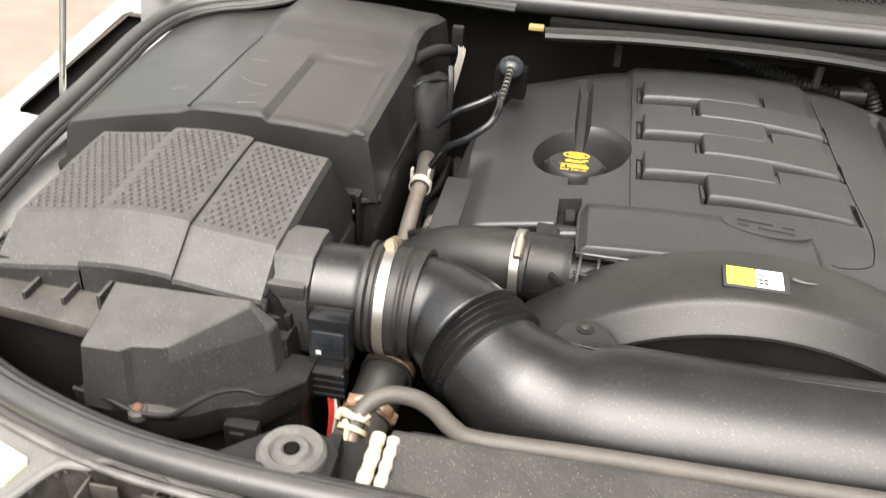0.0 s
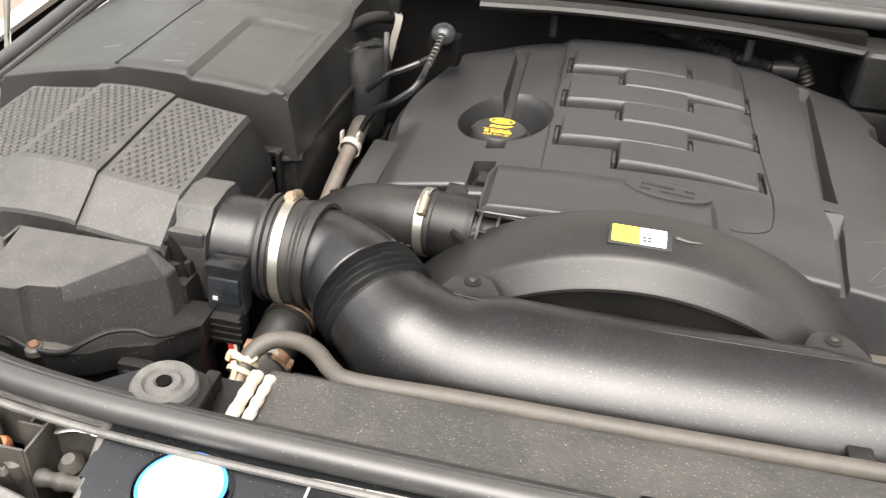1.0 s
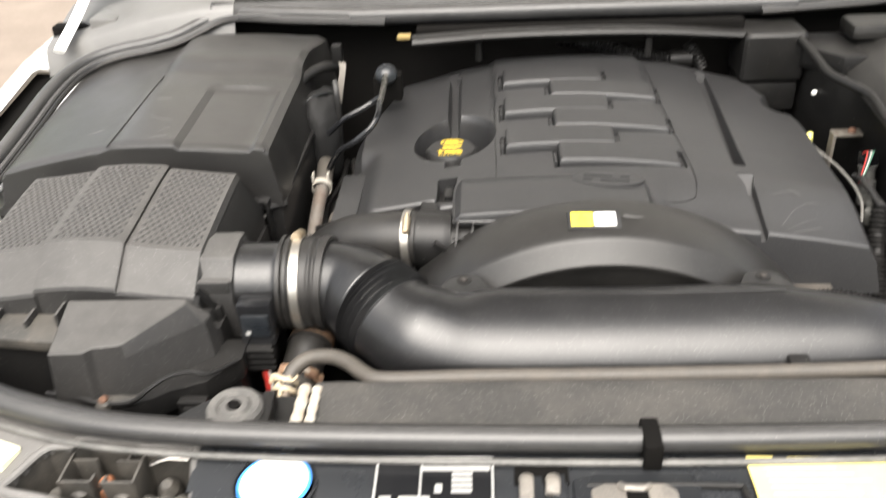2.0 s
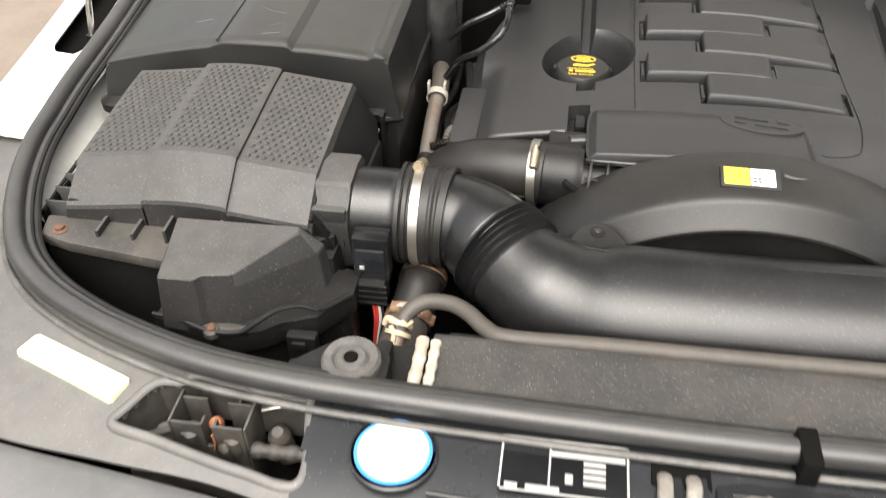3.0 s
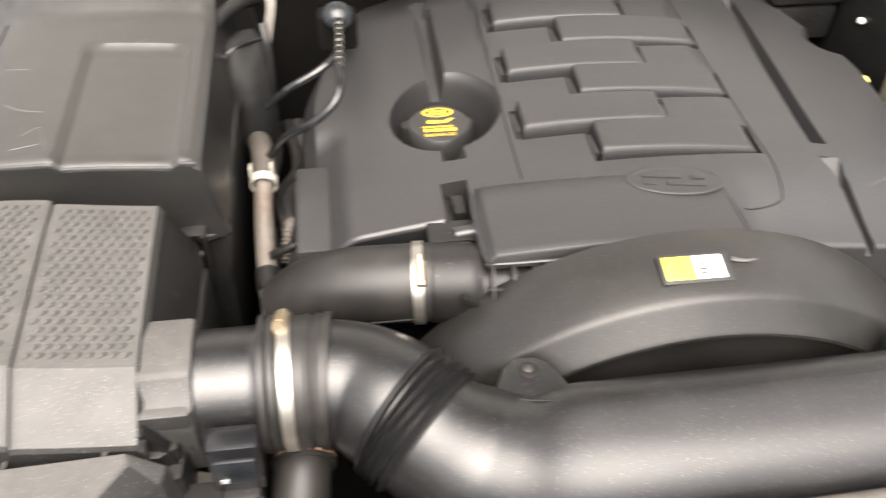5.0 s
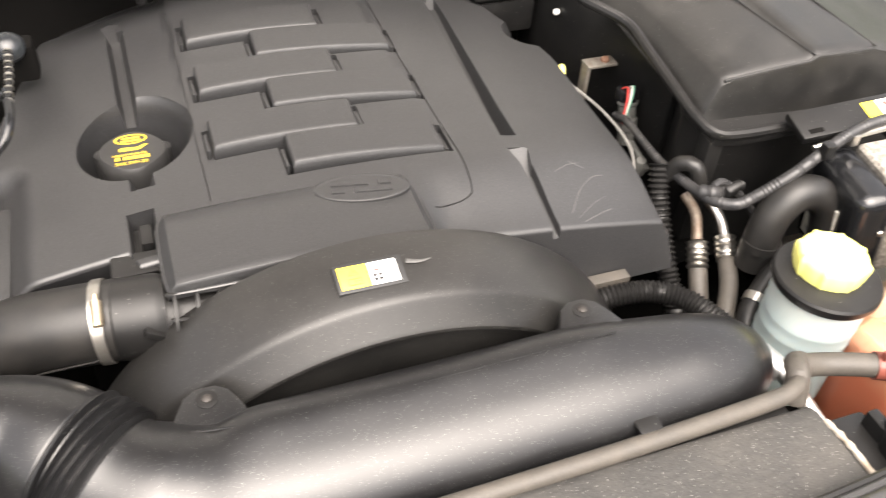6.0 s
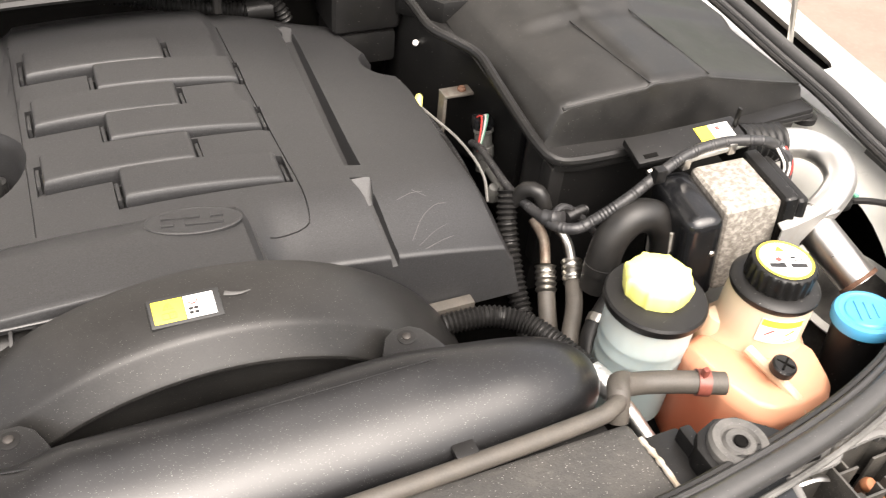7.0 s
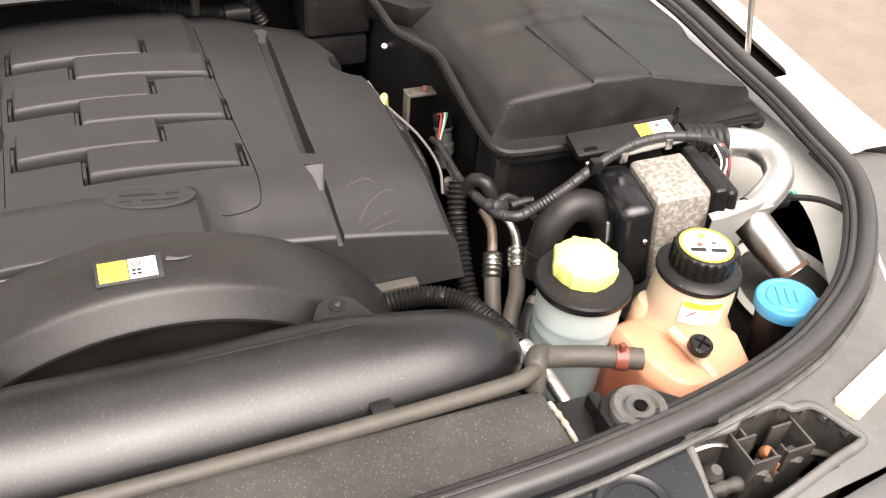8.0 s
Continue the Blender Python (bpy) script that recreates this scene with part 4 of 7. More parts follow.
def build_oil_cap():
    cap = thing("oil_filler_cap", (-0.194, 0.526, 0.95), "black oil filler cap with yellow printing in the cover recess", "oil cap")
    lobes = lambda a, h: 1.0 + (0.035 * math.cos(4 * a + 0.3) if h > 0.006 else 0.0)
    part("cap_body", lathe([(0.026, 0), (0.034, 0.004), (0.0345, 0.03), (0.034, 0.041), (0.032, 0.044), (0.0, 0.0445)], (-0.194, 0.531, 0.951), sides=48, wobble=lobes), cap_plastic, cap, smooth=50)
    z = 0.9957
    for dx in (-0.03, 0.03):
        part("grip_lug", lathe([(0.009, 0), (0.009, 0.034), (0.006, 0.036)], (-0.194 + dx, 0.531 + 0.014, 0.951), sides=14), cap_plastic, cap)
    ring = lambda a, b, z_: [(-0.194 + a * math.cos(2 * math.pi * q / 36), 0.5495 + b * math.sin(2 * math.pi * q / 36), z_) for q in range(36)]
    part("print_oval", loft([ring(0.0165, 0.0085, z), ring(0.0165, 0.0085, z + 0.0004), ring(0.0145, 0.0068, z + 0.0004), ring(0.0145, 0.0068, z)], closed=True), print_yellow, cap, "yellow printed oval")
    for dy, w in ((0.002, 0.018), (-0.003, 0.02)):
        part("print_bar", box(-0.194 - w / 2, -0.194 + w / 2, 0.5495 + dy - 0.0013, 0.5495 + dy + 0.0017, z, z + 0.0004, 0), print_yellow, cap)
    # oil can sign
    can = prism([(-0.207, 0.5295), (-0.187, 0.5295), (-0.178, 0.537), (-0.181, 0.538), (-0.189, 0.534), (-0.203, 0.5355), (-0.207, 0.534)], z, z + 0.0004, 0)
    part("oil_can_sign", can, print_yellow, cap)
    words("recommends", 0.0065, (-0.2145, 0.5218, z), print_yellow, cap)
    for k, w in enumerate((0.005, 0.026)):
        part("print_bar", box(-0.212 + k * 0.008, -0.212 + k * 0.008 + w, 0.5145, 0.5195, z, z + 0.0004, 0), print_yellow, cap)
    words("SAE 5W-30", 0.0068, (-0.2125, 0.5065, z), print_yellow, cap)
    cap.location.x += 0.004
    cap.location.y += 0.013


def words(text, size, place, material, parent, turn=0.0, thick=0.0003):
    data = bpy.data.curves.new("words", "FONT")
    data.body, data.size, data.extrude = text, size, thick / 2
    ob = new("words", data)
    bpy.context.view_layer.update()
    me = bpy.data.meshes.new_from_object(ob.evaluated_get(bpy.context.evaluated_depsgraph_get()))
    bm = bmesh.new()
    bm.from_mesh(me)
    bpy.data.objects.remove(ob)
    bpy.data.curves.remove(data)
    bpy.data.meshes.remove(me)
    bmesh.ops.transform(bm, matrix=Matrix.Translation(place) @ Matrix.Rotation(radians(turn), 4, "Z"), verts=bm.verts)
    return part("lettering", bm, material, parent)


scuffed = surface("scuffed", (0.085, 0.083, 0.08), 0.55, mottle=0.6, second=(0.06, 0.06, 0.06), mottle_size=90)
rib_pale = surface("rib_pale", (0.085, 0.083, 0.079), 0.5, mottle=0.3, mottle_size=40)
cap_plastic = surface("cap_plastic", (0.018, 0.0177, 0.0175), 0.5, grain=0.8, mottle=0.2, second=(0.06, 0.058, 0.055), mottle_size=40)
build_engine_cover()
build_oil_cap()


# ---------------------------------------------------------------- air filter box
def build_air_box():
    air = thing("air_filter_box", (-0.57, 0.26, 0.80), "black dusty plastic air filter box with a dimpled three-panel lid", "air filter")
    # lid: panels with steps between them
    def top(x, y):
        back = 1.047 + 0.016 * math.exp(-((x + 0.585) / 0.1) ** 2)
        z = back - 0.010 * (1 - ease(0.17, 0.37, y)) - 0.004
        if y < 0.205:
            z -= 0.030 * ((0.205 - y) / 0.05)
        return z
    panels = ((-0.720, -0.628, 0.0), (-0.630, -0.5395, 0.005), (-0.5400, -0.452, 0.001))
    for n, (x0, x1, lift) in enumerate(panels):
        xs = [x0, x0 + 0.004] + span(x0 + 0.012, x1 - 0.012, 0.02) + [x1 - 0.004, x1]
        drop = lambda x: (0.02, 0.0005, 0.0015)[n] * (1 - ease(0, 0.004, x - x0)) + (0.0, 0.0015, 0.006)[n] * (1 - ease(0, 0.004, x1 - x))
        ys = [0.156, 0.158] + span(0.17, 0.20, 0.01) + [0.205, 0.21] + span(0.23, 0.36, 0.02) + [0.37, 0.374, 0.376]
        lid = field(xs, ys, lambda x, y: top(x, y) + lift - drop(x) - 0.003 * (1 - ease(0, 0.003, min(y - 0.1555, 0.3765 - y))), 0.985)
        panel = part("lid_panel", lid, lid_plastic, air, smooth=22)
        part("dimple_texture", dimples(x0 + 0.009, x1 - 0.008, 0.216, 0.368, lambda x, y: top(x, y) + lift), lid_plastic, panel, smooth=80)["kind"] = "stuff"
    part("lid_channel", box(-0.7155, -0.4525, 0.162, 0.372, 0.97, 1.012, 0.002), dark_plastic, air)
    # right shoulder, sloping down to the flange
    part("lid_shoulder", loft([[(-0.453, 0.165, 0.985), (-0.453, 0.165, 1.010), (-0.453, 0.205, 1.032), (-0.453, 0.372, 1.040), (-0.453, 0.376, 0.985)],
                               [(-0.430, 0.160, 0.96), (-0.438, 0.162, 0.99), (-0.432, 0.21, 1.0), (-0.430, 0.372, 1.0), (-0.430, 0.376, 0.96)]]), dark_plastic, air)
    # skirt with ribs along the front
    part("front_skirt", prism([(-0.712, 0.152), (-0.445, 0.158), (-0.432, 0.166), (-0.432, 0.372), (-0.716, 0.372)], 0.94, 0.990, 0.004), dark_plastic, air)
    for x in (-0.672, -0.634, -0.598, -0.545, -0.478):
        part("rib", box(x - 0.0018, x + 0.0018, 0.130, 0.156, 0.985, 1.008 if x > -0.6 else 1.0, 0.001), lid_plastic, air)
    ledge = [(-0.742, 0.16), (-0.735, 0.128), (-0.70, 0.118), (-0.64, 0.110), (-0.585, 0.103), (-0.575, 0.155), (-0.70, 0.16)]
    part("front_ledge", prism(ledge, 0.978, 0.992, 0.004), dusty_plastic, air, "dust-covered front ledge")
    part("lower_body", prism([(-0.735, 0.13), (-0.56, 0.11), (-0.43, 0.15), (-0.425, 0.372), (-0.735, 0.372)], 0.78, 0.975, 0.006), dark_plastic, air)
    part("screw", lathe([(0.008, 0), (0.008, 0.002), (0.005, 0.003), (0.005, 0.006), (0.0, 0.007)], (-0.716, 0.136, 0.991), sides=12), rust, air, "rusty screw head")
    # comb of fins along the outer side
    for k in range(9):
        y = 0.182 + k * 0.0245
        x1 = -0.757 - 0.003 * math.sin(math.pi * k / 8)
        part("side_fin", box(x1, -0.715, y - 0.0012, y + 0.0012, 0.955, 0.992, 0.0005), fin_plastic, air)
    # Near-black rail and outer wall put the shade between the fins into colour.
    part("fin_shade_rail", box(-0.755, -0.712, 0.165, 0.400, 0.93, 0.960, 0.002), shade_black, air)
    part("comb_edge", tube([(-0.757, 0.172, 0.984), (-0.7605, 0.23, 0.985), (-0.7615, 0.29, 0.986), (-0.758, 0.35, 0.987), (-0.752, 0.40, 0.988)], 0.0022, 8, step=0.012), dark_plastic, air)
    part("comb_shade_wall", box(-0.759, -0.7555, 0.170, 0.400, 0.93, 0.983, 0.001), shade_black, air)
    # snorkel in front
    low = [(-0.582, 0.058, 0.945), (-0.541, 0.056, 0.945), (-0.533, 0.063, 0.945), (-0.502, 0.067, 0.945), (-0.434, 0.128, 0.945), (-0.432, 0.150, 0.945), (-0.590, 0.146, 0.945)]
    mid = [(-0.577, 0.0605, 0.995), (-0.541, 0.0615, 0.995), (-0.5345, 0.069, 0.995), (-0.506, 0.073, 0.995), (-0.440, 0.134, 0.994), (-0.437, 0.149, 0.994), (-0.585, 0.142, 0.998)]
    high = [(-0.576, 0.062, 1.0105), (-0.541, 0.063, 1.0105), (-0.535, 0.0705, 1.0108), (-0.507, 0.0745, 1.0110), (-0.4585, 0.141, 1.0138), (-0.462, 0.149, 1.0145), (-0.584, 0.140, 1.0205)]
    snorkel = part("snorkel", soften(loft([low, mid, high]), 0.0014, 1, 16), lid_plastic, air, "boxy intake snorkel", smooth=18)
    foot = [(-0.594, 0.064), (-0.56, 0.058), (-0.535, 0.052), (-0.508, 0.051), (-0.482, 0.062), (-0.467, 0.074), (-0.434, 0.087), (-0.405, 0.125), (-0.405, 0.16), (-0.59, 0.155)]
    part("snorkel_flange", prism(foot, 0.925, 0.952, 0.003), dark_plastic, air)
    lip = [(-0.594, 0.066, 0.956), (-0.56, 0.060, 0.956), (-0.535, 0.053, 0.954), (-0.510, 0.052, 0.954), (-0.496, 0.055, 0.957), (-0.482, 0.064, 0.965), (-0.467, 0.076, 0.969), (-0.448, 0.086, 0.967), (-0.430, 0.091, 0.960), (-0.408, 0.118, 0.955)]
    part("snorkel_lip", tube(lip, 0.0027, 8), dark_plastic, air)
    part("screw_boss", lathe([(0.0085, 0), (0.0085, 0.006), (0.0065, 0.008)], (-0.530, 0.055, 0.948), sides=16), dusty_plastic, air)
    part("dust_patch", prism([(-0.542, 0.0545), (-0.528, 0.052), (-0.502, 0.056), (-0.498, 0.064), (-0.515, 0.066), (-0.54, 0.062)], 0.945, 0.9545, 0.002), dusty_plastic, air, "patch of caked dust")
    part("screw", lathe([(0.0048, 0), (0.0048, 0.002), (0.003, 0.004), (0, 0.0043)], (-0.530, 0.055, 0.956), sides=12), rust, air, "rusty screw head")
    part("snorkel_body", prism([(-0.585, 0.068), (-0.50, 0.062), (-0.41, 0.125), (-0.41, 0.16), (-0.585, 0.15)], 0.80, 0.95, 0.01), dark_plastic, air)
    part("bracket_clip", box(-0.462, -0.432, 0.068, 0.080, 0.905, 0.940, 0.002), dark_plastic, air)
    part("clip_slot", box(-0.456, -0.442, 0.065, 0.069, 0.925, 0.934, 0.001), dark_plastic, air)
    # side lug with rusty screw and the duct flange
    part("side_lug", prism([(-0.432, 0.135), (-0.412, 0.142), (-0.408, 0.178), (-0.432, 0.185)], 0.90, 0.932, 0.004), dusty_plastic, air)
    part("screw", lathe([(0.008, 0), (0.008, 0.003), (0.005, 0.006), (0, 0.0065)], (-0.421, 0.156, 0.931), sides=12), rust, air, "rusty screw head")
    flange = [(0.0, 0.255, 0.935), (0.0, 0.262, 0.99), (0.0, 0.262, 1.020), (0.0, 0.252, 1.034), (0.0, 0.232, 1.037), (0.0, 0.198, 1.034), (0.0, 0.186, 1.020), (0.0, 0.176, 1.016), (0.0, 0.170, 0.995), (0.0, 0.182, 0.935)]
    part("duct_flange", soften(loft([[(x, y, z) for _, y, z in flange] for x in (-0.462, -0.418)]), 0.004, 2), lid_plastic, air, "moulded duct flange")
    part("flange_step", box(-0.460, -0.420, 0.172, 0.205, 1.0, 1.018, 0.004), lid_plastic, air)


fin_plastic = surface("fin_plastic", (0.05, 0.05, 0.05), 0.4, mottle=0.2, mottle_size=60)


def dimples(x0, x1, y0, y1, height):
    """Rows of low slanting pads moulded into the lid."""
    verts, faces = [], []
    pitch_x, pitch_y = 0.0084, 0.0078
    rows = int((y1 - y0) / pitch_y)
    cols = int((x1 - x0) / pitch_x)
    for r in range(rows + 1):
        for c in range(cols + 1):
            x = x0 + c * pitch_x + (pitch_x / 2 if r % 2 else 0)
            y = y0 + r * pitch_y
            if x > x1:
                continue
            b = len(verts)
            for ring, (w, d, h) in enumerate(((0.0030, 0.0035, -0.0003), (0.0023, 0.0028, 0.0010), (0.0011, 0.0014, 0.0020))):
                for q in range(8):
                    an = 2 * math.pi * q / 8
                    px, py = x + w * math.cos(an) + 0.35 * d * math.sin(an), y + d * math.sin(an)
                    verts.append((px, py, height(px, py) + h))
            for ring in (0, 8):
                for q in range(8):
                    p = (q + 1) % 8
                    faces.append((b + ring + q, b + ring + p, b + ring + 8 + p, b + ring + 8 + q))
            faces.append(tuple(b + 16 + q for q in range(8)))
    me = bpy.data.meshes.new("scrap")
    me.from_pydata(verts, [], faces)
    bm = bmesh.new()
    bm.from_mesh(me)
    bpy.data.meshes.remove(me)
    return bm


# ---------------------------------------------------------------- intake duct
AXIS = [(-0.42, 0.222, 0.984), (-0.38, 0.222, 0.984), (-0.335, 0.222, 0.983), (-0.297, 0.213, 0.981), (-0.266, 0.189, 0.975), (-0.236, 0.161, 0.965), (-0.197, 0.144, 0.952), (-0.14, 0.140, 0.941), (0.0, 0.141, 0.938), (0.15, 0.142, 0.939), (0.255, 0.143, 0.941), (0.30, 0.144, 0.938), (0.333, 0.145, 0.933)]


def build_duct():
    meter = thing("air_flow_meter", (-0.39, 0.22, 0.92), "black round air flow meter housing with a plugged sensor", "flow meter")
    part("housing", tube([(-0.425, 0.222, 0.984), (-0.365, 0.222, 0.984)], lambda s, d: 0.0465 + (0.003 if s < 0.08 or s > 0.9 else 0), 40, raw=False, step=0.005), satin_plastic, meter)
    sensor = part("sensor", box(-0.411, -0.373, 0.150, 0.172, 0.948, 1.003, 0.004), gloss_plastic, meter)
    part("sensor_face", box(-0.407, -0.377, 0.1475, 0.151, 0.962, 0.990, 0.002), slate_plastic, sensor)
    part("label_mark", box(-0.403, -0.398, 0.1465, 0.148, 0.966, 0.970, 0.0), print_grey, sensor)
    part("sensor_plug", box(-0.407, -0.377, 0.142, 0.168, 0.918, 0.950, 0.004), dark_plastic, meter)
    for k in range(4):
        part("plug_ridge", box(-0.409, -0.375, 0.1405, 0.144, 0.922 + k * 0.008, 0.925 + k * 0.008, 0.001), dark_plastic, meter)
    for k, m in enumerate((wire_red, wire_red, wire_white, print_black)):
        part("wire", tube([(-0.394 + k * 0.003, 0.152, 0.92), (-0.392 + k * 0.003, 0.150, 0.895), (-0.396 + k * 0.002, 0.155, 0.86), (-0.405, 0.16, 0.78)], 0.0016, 6), m, meter)
    duct = thing("intake_duct", (0.0, 0.14, 0.86), "wide black satin plastic intake duct sweeping across the radiator", "air duct")

    def size(s, d):
        r = 0.0492 + 0.004 * ease(0.03, 0.07, d)
        if 0.074 < d < 0.108:
            r += 0.0062 * (0.5 - 0.5 * math.cos((d - 0.074) / 0.034 * 2 * math.pi * 5)) ** 1.3 - 0.0012
        r += 0.0065 * ease(0.111, 0.150, d) + 0.002 * ease(0.15, 0.3, d)
        r *= 1 - 0.07 * ease(total - 0.20, total - 0.06, d)
        tip = 0.112
        left = total - d
        if left < tip:
            r *= math.sqrt(max(0.004, 1 - ((tip - left) / tip) ** 2.3))
        return r

    def squared(a, d):
        """The top of the straight run draws out to a back shoulder."""
        return 1.0 + 0.2 * math.exp(-((math.degrees(a) - 129) / 25) ** 2) * ease(0.15, 0.24, d) * (1 - 0.95 * ease(total - 0.20, total - 0.06, d))

    line = glide(AXIS[2:], 0.0011)
    bend = [p for p in line if p.x < -0.12] + [p for k, p in enumerate(line) if -0.12 <= p.x < 0.26 and k % 11 == 0] + [p for p in line if p.x >= 0.26]
    total = sum((b - a).length for a, b in zip(bend, bend[1:]))
    part("duct_body", tube(bend, size, 72, raw=True, shape=squared), satin_plastic, duct, smooth=50)
    part("seam", tube([(-0.205, 0.176, 1.003), (-0.17, 0.166, 1.0045), (-0.1, 0.161, 1.0045), (0.05, 0.161, 1.0055), (0.17, 0.162, 1.0065)], 0.0008, 6, step=0.02), satin_plastic, duct)
    part("mould_clip", box(0.156, 0.177, 0.079, 0.094, 0.971, 0.9765, 0.002), dark_plastic, duct)
    for x in (-0.166, 0.158):
        tab = part("bolt_tab", prism([(x - 0.034, 0.170), (x - 0.026, 0.190), (x - 0.018, 0.206), (x - 0.008, 0.213), (x + 0.008, 0.213), (x + 0.018, 0.206), (x + 0.026, 0.190), (x + 0.034, 0.170)], 0.97, 0.9985, 0.004), satin_plastic, duct)
        part("washer", lathe([(0.0085, 0), (0.0085, 0.001), (0.0065, 0.0015)], (x, 0.199, 0.9982), sides=20), dark_plastic, tab)
        part("bolt", lathe([(0.0042, 0), (0.0042, 0.0024), (0.003, 0.0032), (0, 0.0034)], (x, 0.199, 0.9985), sides=8), dull_bolt, tab, "dull dark bolt head")
    clamp = thing("hose_clamp", (-0.350, 0.222, 0.93), "shiny zinc worm-drive hose clamp round the intake hose", "hose clamp", "hose clamps")
    part("strap", band((-0.352, 0.222, 0.9835), (1, 0, 0), 0.0530, 0.0095, 0.0013), zinc_strap, clamp)
    worm(clamp, (-0.353, 0.243, 1.034), (0.1, 0.9, -0.35), 0.0060, 0.024)
    hose = thing("intake_hose", (-0.345, 0.222, 0.93), "black rubber sleeve joining flow meter and intake duct", "hose")
    part("sleeve", tube([(-0.372, 0.222, 0.984), (-0.322, 0.221, 0.983)], lambda s, d: 0.0522 + 0.0012 * math.cos(d * 700) * (1 if d < 0.016 or d > 0.034 else 0), 40, step=0.001), rubber, hose)
    part("end_bead", band((-0.3215, 0.2205, 0.983), (1, -0.1, 0), 0.050, 0.007, 0.0042), rubber, hose)
    part("end_bead", band((-0.3695, 0.222, 0.984), (1, 0, 0), 0.050, 0.004, 0.0042), rubber, hose)
    part("end_bead", band((-0.3625, 0.222, 0.984), (1, 0, 0), 0.050, 0.004, 0.0036), rubber, hose)
    part("paint_dot", lathe([(0.003, 0), (0.0024, 0.0012), (0, 0.0016)], (-0.2895, 0.1605, 1.006), (-0.3, -0.6, 0.75), 10), sticker_white, duct, "white paint dot")


def worm(parent, place, axis, r, length):
    """The screw housing of a hose clamp."""
    a = Vector(axis).normalized()
    p = Vector(place)
    part("screw_housing", tube([p - a * length / 2, p + a * length * 0.25], r, 12, step=0.004), brass, parent, "dull brass screw housing")
    part("clamp_screw", tube([p - a * length * 0.66, p - a * length / 2], r * 0.95, 6, step=0.004), brass, parent)
    part("screw_end", tube([p + a * length * 0.25, p + a * length * 0.5], r * 0.55, 10, step=0.004), brass, parent)


shroud_plastic = surface("shroud_plastic", (0.009, 0.0087, 0.0083), 0.38, grain=1.0, grain_size=1000, mottle=0.12, second=(0.12, 0.112, 0.102), mottle_size=9, specks=0.2, speck_size=850, salt=0.6, dust=0.03, shine=0.4, speck_colour=(0.2, 0.195, 0.18))
dull_bolt = surface("dull_bolt", (0.035, 0.031, 0.028), 0.6, metal=0.5, mottle=0.4, mottle_size=200)
slate_plastic = surface("slate_plastic", (0.010, 0.0118, 0.014), 0.3, mottle=0.2, mottle_size=60)
build_air_box()
build_duct()


# ---------------------------------------------------------------- fan shroud arch
def build_shroud():
    shroud = thing("fan_shroud", (0, 0.24, 0.75), "black dusty plastic fan shroud arch behind the intake duct", "fan shroud")
    cx, cz = -0.008, 0.768
    # (y, radius) round the section, from the back edge over the top and the sloping front face to the recess
    sect = [(0.302, 0.235), (0.302, 0.2680), (0.298, 0.2738), (0.290, 0.2755), (0.262, 0.2740), (0.240, 0.2702), (0.2295, 0.2678), (0.2255, 0.2662), (0.2228, 0.2640), (0.2210, 0.2612),
            (0.2060, 0.2470), (0.2042, 0.2445), (0.2040, 0.2415), (0.2060, 0.2380), (0.2100, 0.2200), (0.2140, 0.1700)]
    rings = []
    for k in range(81):
        a = radians(-66 + 132 * k / 80)
        rings.append([(cx + r * math.sin(a) * 1.05, y, cz + r * math.cos(a)) for y, r in sect])
    part("arch", loft(rings), shroud_plastic, shroud, smooth=27)
    wall = loft([[*[(cx + 0.235 * math.sin(radians(-66 + 132 * k / 40)), y, cz + 0.235 * math.cos(radians(-66 + 132 * k / 40))) for k in range(41)], (0.2, y, 0.78), (-0.2, y, 0.78)] for y in (0.252, 0.256)])
    part("inner_wall", wall, dark_plastic, shroud)
    part("glue_smear", tube([(0.014, 0.2600, 1.0425), (0.020, 0.2580, 1.0420), (0.028, 0.2575, 1.0412), (0.036, 0.2590, 1.0408)], lambda q, d: 0.0022 * (1 - q) + 0.0006, 8, flat=0.25), scuffed, shroud, "pale glue smear")
    part("worn_chip", lathe([(0.006, 0), (0.004, 0.0012), (0, 0.0014)], (-0.132, 0.268, 1.0135), (-0.5, -0.1, 0.85), 12), scuffed, shroud, "pale worn chip")
    sticker = thing("warning_label", (-0.02, 0.249, 1.042), "yellow and white warning label on the fan shroud", "label")
    tilt = Matrix.Translation((-0.0195, 0.2535, 1.0412)) @ Matrix.Rotation(radians(0.5), 4, "Y") @ Matrix.Rotation(radians(13), 4, "X")
    part("backing", box(-0.0295, 0.0295, -0.0142, 0.0142, -0.006, 0.0008, 0.001, turn=tilt), print_black, sticker, "black label frame")
    part("yellow_half", box(-0.0262, -0.0012, -0.0110, 0.0110, 0.0, 0.0014, 0.0004, turn=tilt), sticker_yellow, sticker)
    part("white_half", box(-0.0002, 0.0240, -0.0110, 0.0110, 0.0, 0.0014, 0.0004, turn=tilt), sticker_white, sticker)
    part("fan_sign", fan_sign((0.0062, -0.0040, 0.0014), tilt), print_black, sticker)
    part("red_sign", band(tilt @ Vector((0.0066, 0.0055, 0.0015)), (0, 0, 1), 0.0030, 0.0006, 0.0012, 20), print_red, sticker)
    part("red_bar", box(0.0048, 0.0084, 0.0050, 0.0060, 0.0012, 0.0019, 0.0, turn=tilt), print_red, sticker)
    part("maker_bar", band(tilt @ Vector((0.0185, -0.0058, 0.0013)), (0, 0, 1), 0.0022, 0.0005, 0.0006, 16), print_grey, sticker)
    flat_line = lambda points: tube([tilt @ Vector((x, y, 0.0015)) for x, y in points], 0.00035, 5, raw=True)
